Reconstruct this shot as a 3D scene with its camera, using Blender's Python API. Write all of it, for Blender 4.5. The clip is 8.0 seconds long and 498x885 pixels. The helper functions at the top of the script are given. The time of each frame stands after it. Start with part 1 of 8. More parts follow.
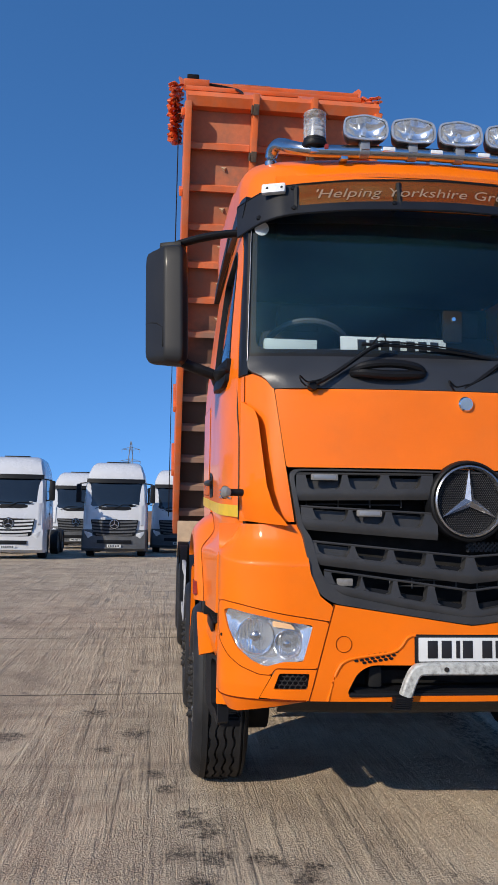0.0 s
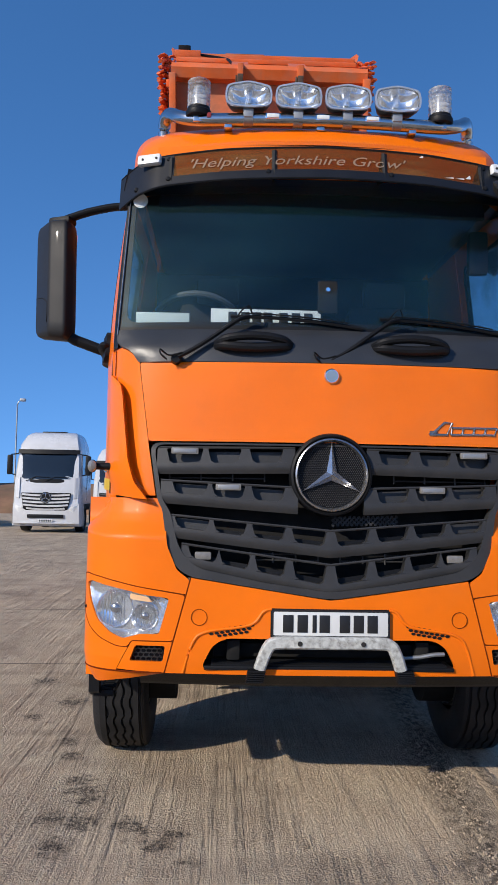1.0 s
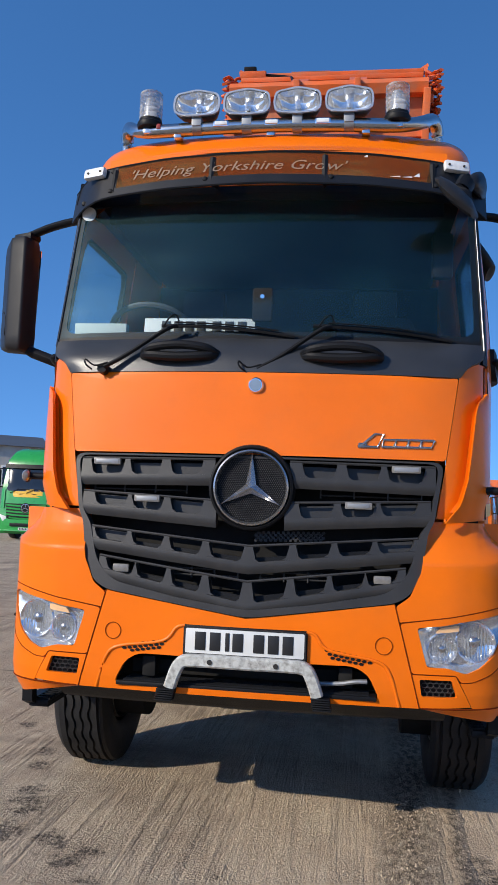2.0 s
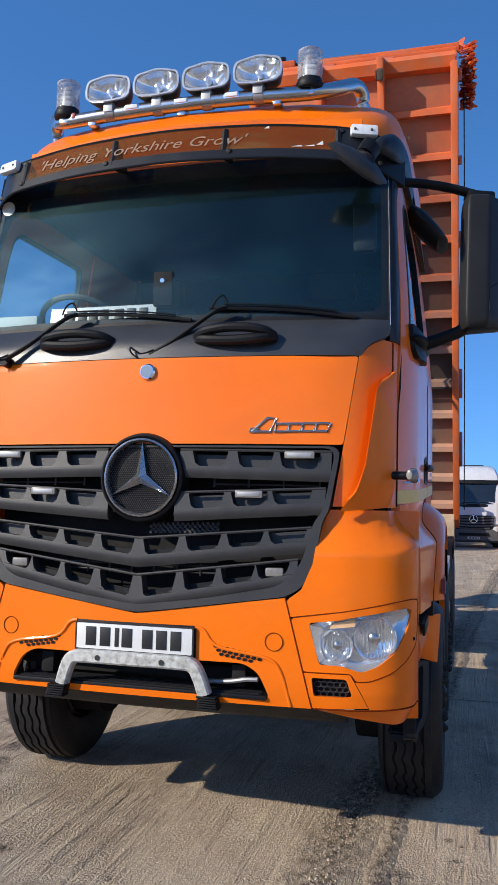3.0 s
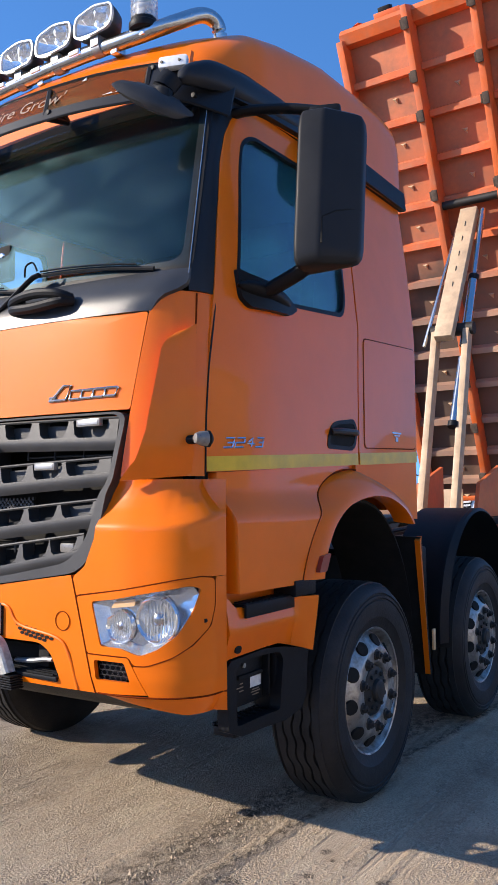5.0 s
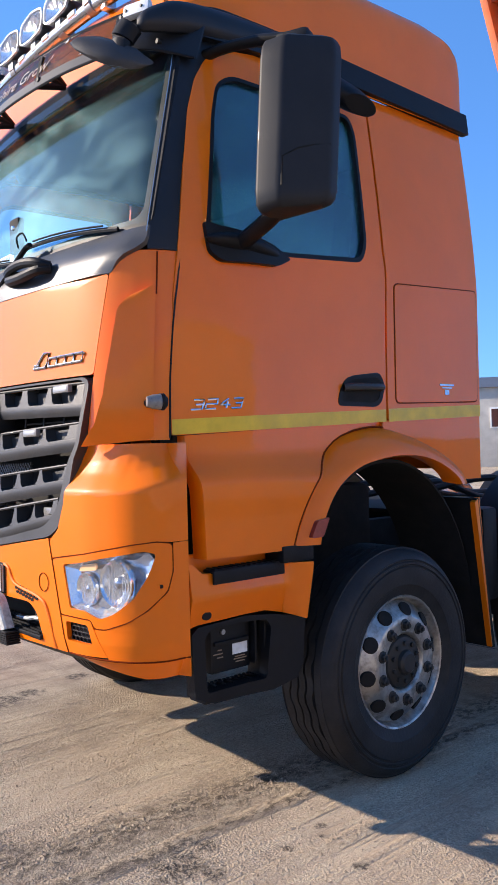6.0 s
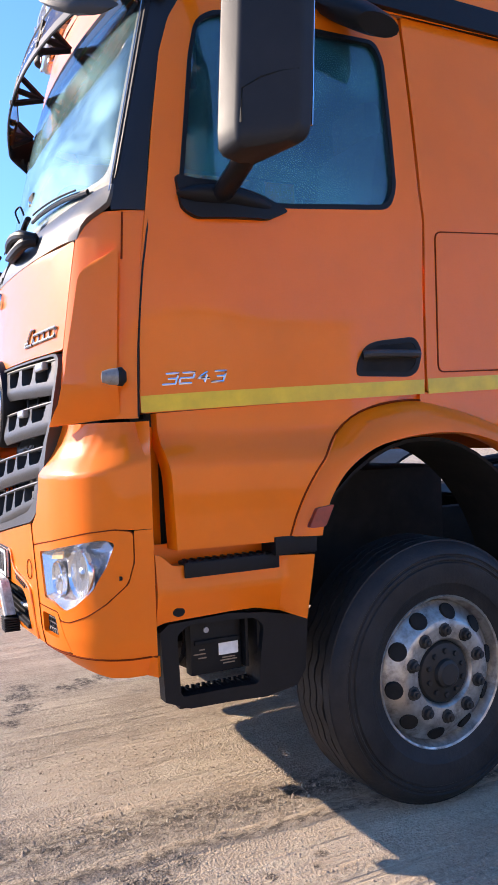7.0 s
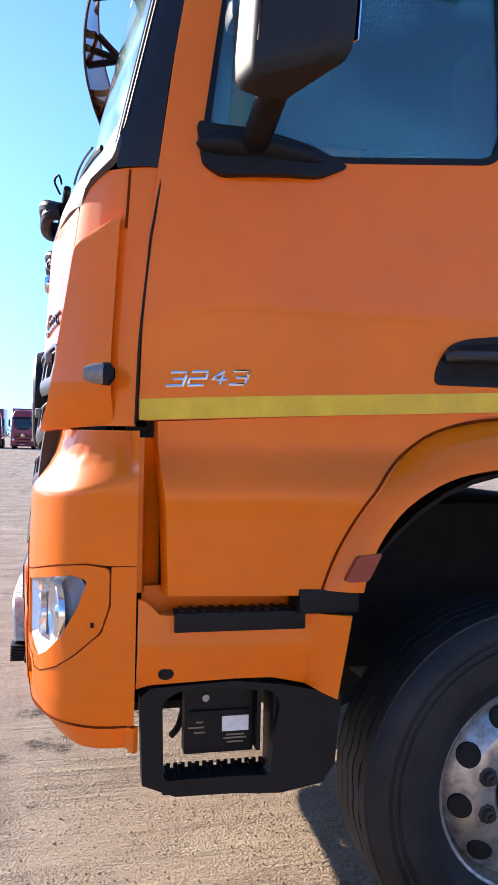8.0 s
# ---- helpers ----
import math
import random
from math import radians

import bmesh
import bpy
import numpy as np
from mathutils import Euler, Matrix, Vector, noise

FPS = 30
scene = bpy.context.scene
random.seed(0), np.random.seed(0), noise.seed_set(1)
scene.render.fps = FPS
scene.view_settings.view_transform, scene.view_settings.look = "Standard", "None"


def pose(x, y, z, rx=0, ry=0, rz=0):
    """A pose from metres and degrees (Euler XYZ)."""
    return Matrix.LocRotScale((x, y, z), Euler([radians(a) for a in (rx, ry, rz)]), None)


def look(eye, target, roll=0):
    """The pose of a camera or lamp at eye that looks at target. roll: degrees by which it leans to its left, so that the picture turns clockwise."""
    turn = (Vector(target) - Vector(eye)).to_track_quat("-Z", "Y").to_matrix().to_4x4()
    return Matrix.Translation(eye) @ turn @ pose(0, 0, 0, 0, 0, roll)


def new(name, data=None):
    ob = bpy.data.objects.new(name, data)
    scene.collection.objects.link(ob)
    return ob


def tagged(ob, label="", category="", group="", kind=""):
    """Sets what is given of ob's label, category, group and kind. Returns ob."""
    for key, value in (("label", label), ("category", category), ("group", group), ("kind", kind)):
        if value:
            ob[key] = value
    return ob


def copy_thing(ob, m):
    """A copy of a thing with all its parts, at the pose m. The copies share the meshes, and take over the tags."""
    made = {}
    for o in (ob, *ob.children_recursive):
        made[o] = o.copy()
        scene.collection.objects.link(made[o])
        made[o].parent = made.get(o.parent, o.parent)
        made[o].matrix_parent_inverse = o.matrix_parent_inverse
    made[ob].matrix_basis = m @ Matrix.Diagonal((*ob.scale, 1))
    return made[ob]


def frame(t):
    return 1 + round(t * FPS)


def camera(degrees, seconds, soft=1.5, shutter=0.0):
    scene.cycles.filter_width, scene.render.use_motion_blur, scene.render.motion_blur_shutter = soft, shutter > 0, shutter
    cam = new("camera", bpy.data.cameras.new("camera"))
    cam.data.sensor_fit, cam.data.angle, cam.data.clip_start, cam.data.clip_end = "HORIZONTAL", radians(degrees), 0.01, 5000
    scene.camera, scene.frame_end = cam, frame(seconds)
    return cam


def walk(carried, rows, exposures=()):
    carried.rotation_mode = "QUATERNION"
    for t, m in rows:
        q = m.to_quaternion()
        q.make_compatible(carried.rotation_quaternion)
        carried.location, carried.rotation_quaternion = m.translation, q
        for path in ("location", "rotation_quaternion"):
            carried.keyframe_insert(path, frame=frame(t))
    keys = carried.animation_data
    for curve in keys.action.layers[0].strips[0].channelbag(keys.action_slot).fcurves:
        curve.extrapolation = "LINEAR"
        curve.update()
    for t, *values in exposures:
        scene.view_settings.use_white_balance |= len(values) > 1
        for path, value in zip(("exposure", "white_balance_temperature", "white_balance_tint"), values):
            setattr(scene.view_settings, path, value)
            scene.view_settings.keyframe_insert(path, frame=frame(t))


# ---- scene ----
cam = camera(35.1, 8.0, 1.1)
PATH = [
    (0, (-1.392, -3.471, 1.539), (-1.184, -1.491, 1.733), 0.9),
    (0.5, (-0.943, -3.54, 1.508), (-0.803, -1.55, 1.658), 1.6),
    (1, (-0.491, -3.524, 1.547), (-0.427, -1.529, 1.676), 1.0),
    (1.2, (-0.299, -3.518, 1.526), (-0.281, -1.523, 1.665), 1.0),
    (2.3, (0.682, -3.293, 1.537), (0.334, -1.332, 1.713), 2.2),
    (2.5, (0.84, -3.236, 1.52), (0.452, -1.282, 1.694), 1.9),
    (3, (1.305, -3.054, 1.514), (0.783, -1.131, 1.682), 1.2),
    (3.5, (1.692, -2.814, 1.497), (1.043, -0.93, 1.678), 0.6),
    (4, (2.08, -2.571, 1.515), (1.317, -0.73, 1.686), -0.3),
    (4.5, (2.506, -2.366, 1.498), (1.614, -0.582, 1.656), -0.3),
    (4.7, (2.639, -2.253, 1.456), (1.663, -0.514, 1.609), -0.4),
    (5.8, (3.33, -1.519, 1.483), (1.895, -0.127, 1.524), -1.1),
    (6, (3.427, -1.371, 1.482), (1.92, -0.056, 1.503), -1.4),
    (6.2, (3.480, -1.191, 1.475), (1.916, 0.056, 1.454), -1.6),
    (6.5, (3.544, -0.935, 1.458), (1.903, 0.208, 1.432), -2.4),
    (7, (3.583, -0.545, 1.445), (1.797, 0.357, 1.437), -2.1),
    (7.5, (3.49, -0.202, 1.508), (1.591, 0.423, 1.504), 0.8),
    (7.8, (3.342, 0.018, 1.505), (1.407, 0.526, 1.474), 1.25),
    (8, (3.194, 0.144, 1.5), (1.245, 0.596, 1.493), 1.2),
]
EXPOSURES = [(0, 0.54, 6700, 10), (1, 0.58, 6700, 11), (2.5, 0.70, 6650, 10), (4.5, 1.16, 6800, 12), (6, 1.54, 7100, 16), (7, 1.90, 7250, 19), (8, 1.90, 7250, 19)]
walk(cam, [(t, look(eye, target, roll)) for t, eye, target, roll in PATH], EXPOSURES)

# ---- sky, sun and exposure ----
SUN_TO = Vector((-1.5, -1.4, 1.0)).normalized()
world = bpy.data.worlds.new("sky")
scene.world = world
world.use_nodes = True
sky = world.node_tree.nodes.new("ShaderNodeTexSky")
sky.sky_type = "NISHITA"
sky.sun_disc = False
sky.sun_elevation = math.asin(SUN_TO.z)
sky.sun_rotation = math.atan2(SUN_TO.x, SUN_TO.y)
sky.air_density = 0.9
sky.dust_density = 0.5
sky.altitude = 1500
sky.ozone_density = 1.7
sky_place = world.node_tree.nodes.new("ShaderNodeTexCoord")
sky_lift = world.node_tree.nodes.new("ShaderNodeMapping")
sky_lift.inputs["Location"].default_value = (0, 0, 0.27)
world.node_tree.links.new(sky_place.outputs["Generated"], sky_lift.inputs["Vector"])
world.node_tree.links.new(sky_lift.outputs["Vector"], sky.inputs["Vector"])
clear = world.node_tree.nodes.new("ShaderNodeHueSaturation")
clear.inputs["Saturation"].default_value = 1.27
clear.inputs["Hue"].default_value = 0.503
world.node_tree.links.new(sky.outputs["Color"], clear.inputs["Color"])
world.node_tree.links.new(clear.outputs["Color"], world.node_tree.nodes["Background"].inputs["Color"])
world.node_tree.nodes["Background"].inputs["Strength"].default_value = 0.178
sun_data = bpy.data.lights.new("sun", "SUN")
sun_data.energy = 2.95
sun_data.angle = radians(0.5)
sun_data.color = (1.0, 0.93, 0.82)
sun = new("sun", sun_data)
sun.matrix_world = look(SUN_TO * 60, (0, 0, 0))


# ---- materials ----
def mat_of(name, colour, rough=0.5, metal=0.0, coat=0.0, vary=0.12, scale=6.0, fine=60.0, bump=0.0, dirt=0.0, dirt_colour=(0.16, 0.12, 0.085), stretch=(1, 1, 1), spec=0.5, rough_vary=0.1, each=0.0):
    m = bpy.data.materials.new(name)
    m.use_nodes = True
    nt = m.node_tree
    b = nt.nodes["Principled BSDF"]
    tc = nt.nodes.new("ShaderNodeTexCoord")
    mp = nt.nodes.new("ShaderNodeMapping")
    mp.inputs["Scale"].default_value = stretch
    nt.links.new(tc.outputs["Object"], mp.inputs["Vector"])

    def tex(sc, detail=5):
        n = nt.nodes.new("ShaderNodeTexNoise")
        n.inputs["Scale"].default_value = sc
        n.inputs["Detail"].default_value = detail
        n.inputs["Roughness"].default_value = 0.6
        nt.links.new(mp.outputs["Vector"], n.inputs["Vector"])
        return n

    def mixc(fac, a, c, kind="MIX"):
        n = nt.nodes.new("ShaderNodeMix")
        n.data_type, n.blend_type = "RGBA", kind
        for sock, val in ((n.inputs[0], fac), (n.inputs[6], a), (n.inputs[7], c)):
            if isinstance(val, bpy.types.NodeSocket):
                nt.links.new(val, sock)
            else:
                sock.default_value = val if sock is n.inputs[0] else (*val, 1)
        return n.outputs[2]

    def ramp(src, lo, hi, a=0.0, c=1.0):
        n = nt.nodes.new("ShaderNodeMapRange")
        for k, v in zip(("From Min", "From Max", "To Min", "To Max"), (lo, hi, a, c)):
            n.inputs[k].default_value = v
        nt.links.new(src, n.inputs["Value"])
        return n.outputs["Result"]

    big, small = tex(scale), tex(fine, 3)
    dark = tuple(c * (1 - vary) for c in colour)
    light = tuple(min(1, c * (1 + vary)) for c in colour)
    col = mixc(ramp(big.outputs["Fac"], 0.35, 0.65), dark, light)
    col = mixc(ramp(small.outputs["Fac"], 0.3, 0.7, 0.0, 0.35 * min(1, vary * 4)), col, dark)
    if each:
        oi = nt.nodes.new("ShaderNodeObjectInfo")
        col = mixc(ramp(oi.outputs["Random"], 0, 1, 0, each), col, tuple(c * 0.55 for c in colour))
    if dirt:
        d = tex(scale * 2.3, 8)
        d2 = tex(fine * 0.25, 6)
        mul = nt.nodes.new("ShaderNodeMath")
        mul.operation = "MULTIPLY"
        nt.links.new(ramp(d.outputs["Fac"], 0.42, 0.68), mul.inputs[0])
        nt.links.new(ramp(d2.outputs["Fac"], 0.3, 0.7, 0.3, 1.0), mul.inputs[1])
        sc = nt.nodes.new("ShaderNodeMath")
        sc.operation = "MULTIPLY"
        sc.inputs[1].default_value = dirt
        nt.links.new(mul.outputs[0], sc.inputs[0])
        col = mixc(sc.outputs[0], col, dirt_colour)
        nt.links.new(ramp(sc.outputs[0], 0, 1, rough, 0.9), b.inputs["Roughness"])
    else:
        nt.links.new(ramp(big.outputs["Fac"], 0.3, 0.7, max(0.01, rough - rough_vary * rough), rough + rough_vary * rough), b.inputs["Roughness"])
    nt.links.new(col, b.inputs["Base Color"])
    b.inputs["Metallic"].default_value = metal
    b.inputs["Coat Weight"].default_value = coat
    b.inputs["Coat Roughness"].default_value = 0.035
    b.inputs["Specular IOR Level"].default_value = spec
    if bump:
        bp = nt.nodes.new("ShaderNodeBump")
        bp.inputs["Strength"].default_value = bump
        bp.inputs["Distance"].default_value = 0.01
        nt.links.new(small.outputs["Fac"], bp.inputs["Height"])
        nt.links.new(bp.outputs["Normal"], b.inputs["Normal"])
    return m


def glass_of(name, tint, gloss=1.45, rough=0.0, film=0.0, film_colour=(0.3, 0.35, 0.4), haze=0.0):
    m = bpy.data.materials.new(name)
    m.use_nodes = True
    nt = m.node_tree
    out = nt.nodes["Material Output"]
    nt.nodes.remove(nt.nodes["Principled BSDF"])
    tr = nt.nodes.new("ShaderNodeBsdfTransparent")
    tr.inputs["Color"].default_value = (*tint, 1)
    gl = nt.nodes.new("ShaderNodeBsdfGlossy")
    gl.inputs["Roughness"].default_value = rough
    lw = nt.nodes.new("ShaderNodeLayerWeight")
    steep = nt.nodes.new("ShaderNodeMath")
    steep.operation = "POWER"
    steep.inputs[1].default_value = 5.0
    fr = nt.nodes.new("ShaderNodeMath")
    fr.operation = "MULTIPLY_ADD"
    least = ((gloss - 1) / (gloss + 1)) ** 2
    fr.inputs[1].default_value, fr.inputs[2].default_value = 1 - least, least
    nt.links.new(lw.outputs["Facing"], steep.inputs[0])
    nt.links.new(steep.outputs[0], fr.inputs[0])
    mx = nt.nodes.new("ShaderNodeMixShader")
    base = tr.outputs[0]
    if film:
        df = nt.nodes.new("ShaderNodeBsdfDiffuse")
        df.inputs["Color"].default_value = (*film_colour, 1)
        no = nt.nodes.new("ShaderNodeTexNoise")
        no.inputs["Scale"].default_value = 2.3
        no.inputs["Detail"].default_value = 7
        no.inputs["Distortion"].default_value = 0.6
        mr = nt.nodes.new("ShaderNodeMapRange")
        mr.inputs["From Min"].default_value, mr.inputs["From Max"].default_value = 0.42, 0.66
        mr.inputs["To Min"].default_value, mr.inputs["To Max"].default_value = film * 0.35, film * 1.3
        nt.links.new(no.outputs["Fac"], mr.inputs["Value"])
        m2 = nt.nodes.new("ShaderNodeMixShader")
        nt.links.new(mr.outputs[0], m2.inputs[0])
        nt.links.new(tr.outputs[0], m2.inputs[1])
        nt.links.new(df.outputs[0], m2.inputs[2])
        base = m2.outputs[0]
    if haze:
        hz = nt.nodes.new("ShaderNodeBsdfGlossy")
        hz.inputs["Roughness"].default_value = 0.42
        hz.inputs["Color"].default_value = (0.50, 0.88, 1.0, 1)
        smear = nt.nodes.new("ShaderNodeTexNoise")
        smear.inputs["Scale"].default_value, smear.inputs["Detail"].default_value = 3.1, 5
        smear.inputs["Distortion"].default_value = 0.9
        cloud = nt.nodes.new("ShaderNodeMapRange")
        cloud.inputs["From Min"].default_value, cloud.inputs["From Max"].default_value = 0.36, 0.70
        cloud.inputs["To Min"].default_value, cloud.inputs["To Max"].default_value = haze * 0.3, haze * 1.7
        nt.links.new(smear.outputs["Fac"], cloud.inputs["Value"])
        graze = nt.nodes.new("ShaderNodeMath")
        graze.operation = "MULTIPLY"
        nt.links.new(cloud.outputs[0], graze.inputs[0])
        nt.links.new(fr.outputs[0], graze.inputs[1])
        m3 = nt.nodes.new("ShaderNodeMixShader")
        nt.links.new(graze.outputs[0], m3.inputs[0])
        nt.links.new(base, m3.inputs[1])
        nt.links.new(hz.outputs[0], m3.inputs[2])
        base = m3.outputs[0]
    nt.links.new(fr.outputs[0], mx.inputs[0])
    nt.links.new(base, mx.inputs[1])
    nt.links.new(gl.outputs[0], mx.inputs[2])
    nt.links.new(mx.outputs[0], out.inputs["Surface"])
    return m


ORANGE = mat_of("orange_cab_paint", (0.86, 0.166, 0.003), 0.38, coat=0.42, spec=0.15, vary=0.05, scale=2.0, fine=25, dirt=0.11, dirt_colour=(0.42, 0.17, 0.07))
ORANGE_BODY = mat_of("weathered_orange_body_paint", (0.68, 0.125, 0.022), 0.5, vary=0.18, scale=1.6, fine=30, dirt=0.6, dirt_colour=(0.38, 0.20, 0.13), bump=0.15, coat=0.1)
FLOOR_STEEL = mat_of("dusty_orange_floor_plate", (0.46, 0.13, 0.05), 0.6, vary=0.25, scale=0.7, fine=18, dirt=0.85, dirt_colour=(0.19, 0.13, 0.095), bump=0.2)
def soil_and_shade(m, dusty=(0.17, 0.135, 0.105), black=0.88):
    """Grey-brown dust low on the plate; bay shade and grime painted as dark colour."""
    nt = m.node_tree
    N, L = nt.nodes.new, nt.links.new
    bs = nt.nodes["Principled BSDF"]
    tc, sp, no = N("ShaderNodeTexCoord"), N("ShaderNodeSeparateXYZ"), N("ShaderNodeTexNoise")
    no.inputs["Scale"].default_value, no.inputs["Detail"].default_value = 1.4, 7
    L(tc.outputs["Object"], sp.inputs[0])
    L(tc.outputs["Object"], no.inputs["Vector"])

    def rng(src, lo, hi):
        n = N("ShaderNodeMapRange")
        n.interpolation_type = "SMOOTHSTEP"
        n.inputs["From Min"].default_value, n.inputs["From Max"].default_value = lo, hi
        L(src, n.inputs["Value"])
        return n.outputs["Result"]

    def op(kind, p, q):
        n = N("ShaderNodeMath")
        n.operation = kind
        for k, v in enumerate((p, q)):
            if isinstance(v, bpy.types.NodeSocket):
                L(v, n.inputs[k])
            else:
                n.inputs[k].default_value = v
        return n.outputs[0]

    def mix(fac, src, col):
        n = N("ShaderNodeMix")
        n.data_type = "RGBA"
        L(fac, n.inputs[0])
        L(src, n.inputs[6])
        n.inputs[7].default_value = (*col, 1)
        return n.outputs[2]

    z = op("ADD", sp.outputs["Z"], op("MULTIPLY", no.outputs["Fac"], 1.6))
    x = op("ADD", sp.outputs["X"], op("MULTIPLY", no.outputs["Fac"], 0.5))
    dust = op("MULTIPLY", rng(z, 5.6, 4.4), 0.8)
    # shadow of the outer bays put into the colour, together with grime
    shade_grime = op("MULTIPLY", op("MULTIPLY", rng(x, 0.55, 0.8), rng(z, 6.7, 6.2)), rng(z, 3.3, 4.0))
    shade_grime = op("MAXIMUM", shade_grime, op("MULTIPLY", op("MULTIPLY", rng(x, -0.05, -0.35), rng(z, 5.3, 4.8)), 0.8))
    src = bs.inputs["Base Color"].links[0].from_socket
    L(mix(op("MULTIPLY", shade_grime, black), mix(dust, src, dusty), (0.03, 0.024, 0.02)), bs.inputs["Base Color"])


soil_and_shade(FLOOR_STEEL)
CROSS_STEEL = mat_of("dusty_orange_crossmember", (0.66, 0.135, 0.035), 0.55, vary=0.2, scale=1.6, fine=30, dirt=0.6, dirt_colour=(0.38, 0.22, 0.15), bump=0.15)
soil_and_shade(CROSS_STEEL, (0.40, 0.29, 0.21), 0.45)
CREAM = mat_of("cream_ram_paint", (0.50, 0.35, 0.22), 0.5, vary=0.15, scale=4, fine=40, dirt=0.4)
CHARCOAL = mat_of("charcoal_grained_plastic", (0.032, 0.0325, 0.034), 0.45, spec=0.35, vary=0.15, scale=5, fine=260, bump=0.1, dirt=0.12, dirt_colour=(0.12, 0.10, 0.085))
BLACK = mat_of("black_plastic", (0.0075, 0.008, 0.0095), 0.5, spec=0.2, vary=0.2, scale=7, fine=180, bump=0.12)
GLOSS_BLACK = mat_of("gloss_black_panel", (0.010, 0.011, 0.014), 0.46, spec=0.3, coat=0.05, vary=0.1)
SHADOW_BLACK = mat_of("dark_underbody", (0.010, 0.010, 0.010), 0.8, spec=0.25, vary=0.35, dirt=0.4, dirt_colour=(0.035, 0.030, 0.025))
CHROME = mat_of("chrome", (0.86, 0.87, 0.88), 0.07, metal=1.0, vary=0.03)
STEEL = mat_of("polished_stainless_steel", (0.50, 0.51, 0.52), 0.24, metal=1.0, vary=0.06, scale=8, fine=80)
ALLOY = mat_of("dull_alloy_wheel", (0.46, 0.44, 0.41), 0.33, metal=0.82, vary=0.22, scale=9, fine=60, dirt=0.85, dirt_colour=(0.075, 0.06, 0.048))
NUTS = mat_of("grimy_wheel_nut", (0.035, 0.033, 0.031), 0.55, metal=0.5, vary=0.25, dirt=0.4, dirt_colour=(0.07, 0.055, 0.042))
PAD = mat_of("dirty_sill_pad", (0.10, 0.065, 0.045), 0.8, vary=0.35, scale=14, dirt=0.6, dirt_colour=(0.03, 0.024, 0.02))
SEAM = mat_of("orange_seam", (0.16, 0.024, 0.004), 0.85, spec=0.05)
BADGE = mat_of("dull_chrome_badge", (0.42, 0.42, 0.43), 0.22, metal=0.9, vary=0.1, scale=20)
LAMP_RIM = mat_of("grey_satin_lamp_rim", (0.58, 0.585, 0.59), 0.22, metal=0.6, vary=0.1, scale=20)
STROBE = mat_of("dull_clear_lens", (0.20, 0.19, 0.175), 0.3, coat=0.3, vary=0.15, scale=60)
RUBBER = mat_of("dusty_tyre_rubber", (0.018, 0.018, 0.019), 0.55, spec=0.25, vary=0.35, scale=5, fine=70, dirt=0.4, dirt_colour=(0.050, 0.045, 0.039), bump=0.2)
WHITE = mat_of("white_truck_paint", (0.58, 0.585, 0.59), 0.25, coat=0.6, vary=0.05, scale=1.0, dirt=0.12, dirt_colour=(0.42, 0.40, 0.37))
GREY_TRIM = mat_of("grey_truck_bumper", (0.085, 0.088, 0.092), 0.5, vary=0.15)
PLATE_WHITE = mat_of("plate_white", (0.66, 0.67, 0.65), 0.3, vary=0.03, coat=0.4)
CHIPPED_WHITE = mat_of("chipped_white_bar_paint", (0.50, 0.51, 0.48), 0.45, vary=0.12, scale=20, fine=75, dirt=0.8, dirt_colour=(0.07, 0.055, 0.045), bump=0.1)
GUARD_GREY = mat_of("grey_side_guard", (0.50, 0.51, 0.52), 0.45, vary=0.12, scale=5, dirt=0.35)
LAMP_BACK = mat_of("lamp_reflector", (0.84, 0.86, 0.88), 0.13, metal=0.9, vary=0.05, scale=20)
LAMP_SHELL = mat_of("lamp_inner_shell", (0.66, 0.685, 0.71), 0.2, metal=0.75, vary=0.1, scale=15)
AMBER = mat_of("amber_lens", (0.82, 0.50, 0.26), 0.2, coat=0.5, vary=0.1)
RED_LENS = mat_of("red_marker_lens", (0.26, 0.03, 0.02), 0.3, coat=0.12, vary=0.2, scale=30)
LED_WHITE = mat_of("pale_lamp_lens", (0.72, 0.73, 0.72), 0.2, coat=0.5, vary=0.08, scale=40)
YELLOW = mat_of("yellow_reflective_tape", (0.74, 0.47, 0.02), 0.35, vary=0.12, scale=10, fine=90)
LETTER = mat_of("pale_lettering", (0.24, 0.175, 0.12), 0.4, vary=0.1)
MIRROR_SHELL = mat_of("dark_mirror_housing", (0.021, 0.021, 0.022), 0.48, spec=0.15, coat=0.05, vary=0.1, fine=200, bump=0.04)
SCUTTLE = mat_of("semi_gloss_charcoal", (0.028, 0.029, 0.031), 0.36, spec=0.6, vary=0.1, fine=240, bump=0.1)
INK = mat_of("black_ink", (0.012, 0.012, 0.013), 0.45, vary=0.1)
INTERIOR = mat_of("dark_cab_interior", (0.012, 0.0125, 0.014), 0.8, spec=0.2, vary=0.2, scale=5)
SEAT = mat_of("dark_seat_cloth", (0.014, 0.015, 0.018), 0.9, vary=0.2, scale=20)
TARP = mat_of("orange_tarpaulin", (0.62, 0.10, 0.02), 0.45, vary=0.25, scale=8, fine=40, bump=0.3)
GREEN = mat_of("green_truck_paint", (0.02, 0.30, 0.06), 0.3, coat=0.5, vary=0.08)
YELLOW_PAINT = mat_of("yellow_truck_paint", (0.75, 0.42, 0.02), 0.3, coat=0.4, vary=0.08)
# white paint with some dirt, greyed to carry the box lorry's shade
SHADED_WHITE = mat_of("grimy_shaded_white_paint", (0.36, 0.385, 0.41), 0.4, coat=0.2, vary=0.12, scale=0.8, dirt=0.3, dirt_colour=(0.22, 0.21, 0.20))
RED_PAINT = mat_of("red_truck_paint", (0.35, 0.02, 0.025), 0.35, coat=0.4, vary=0.12)
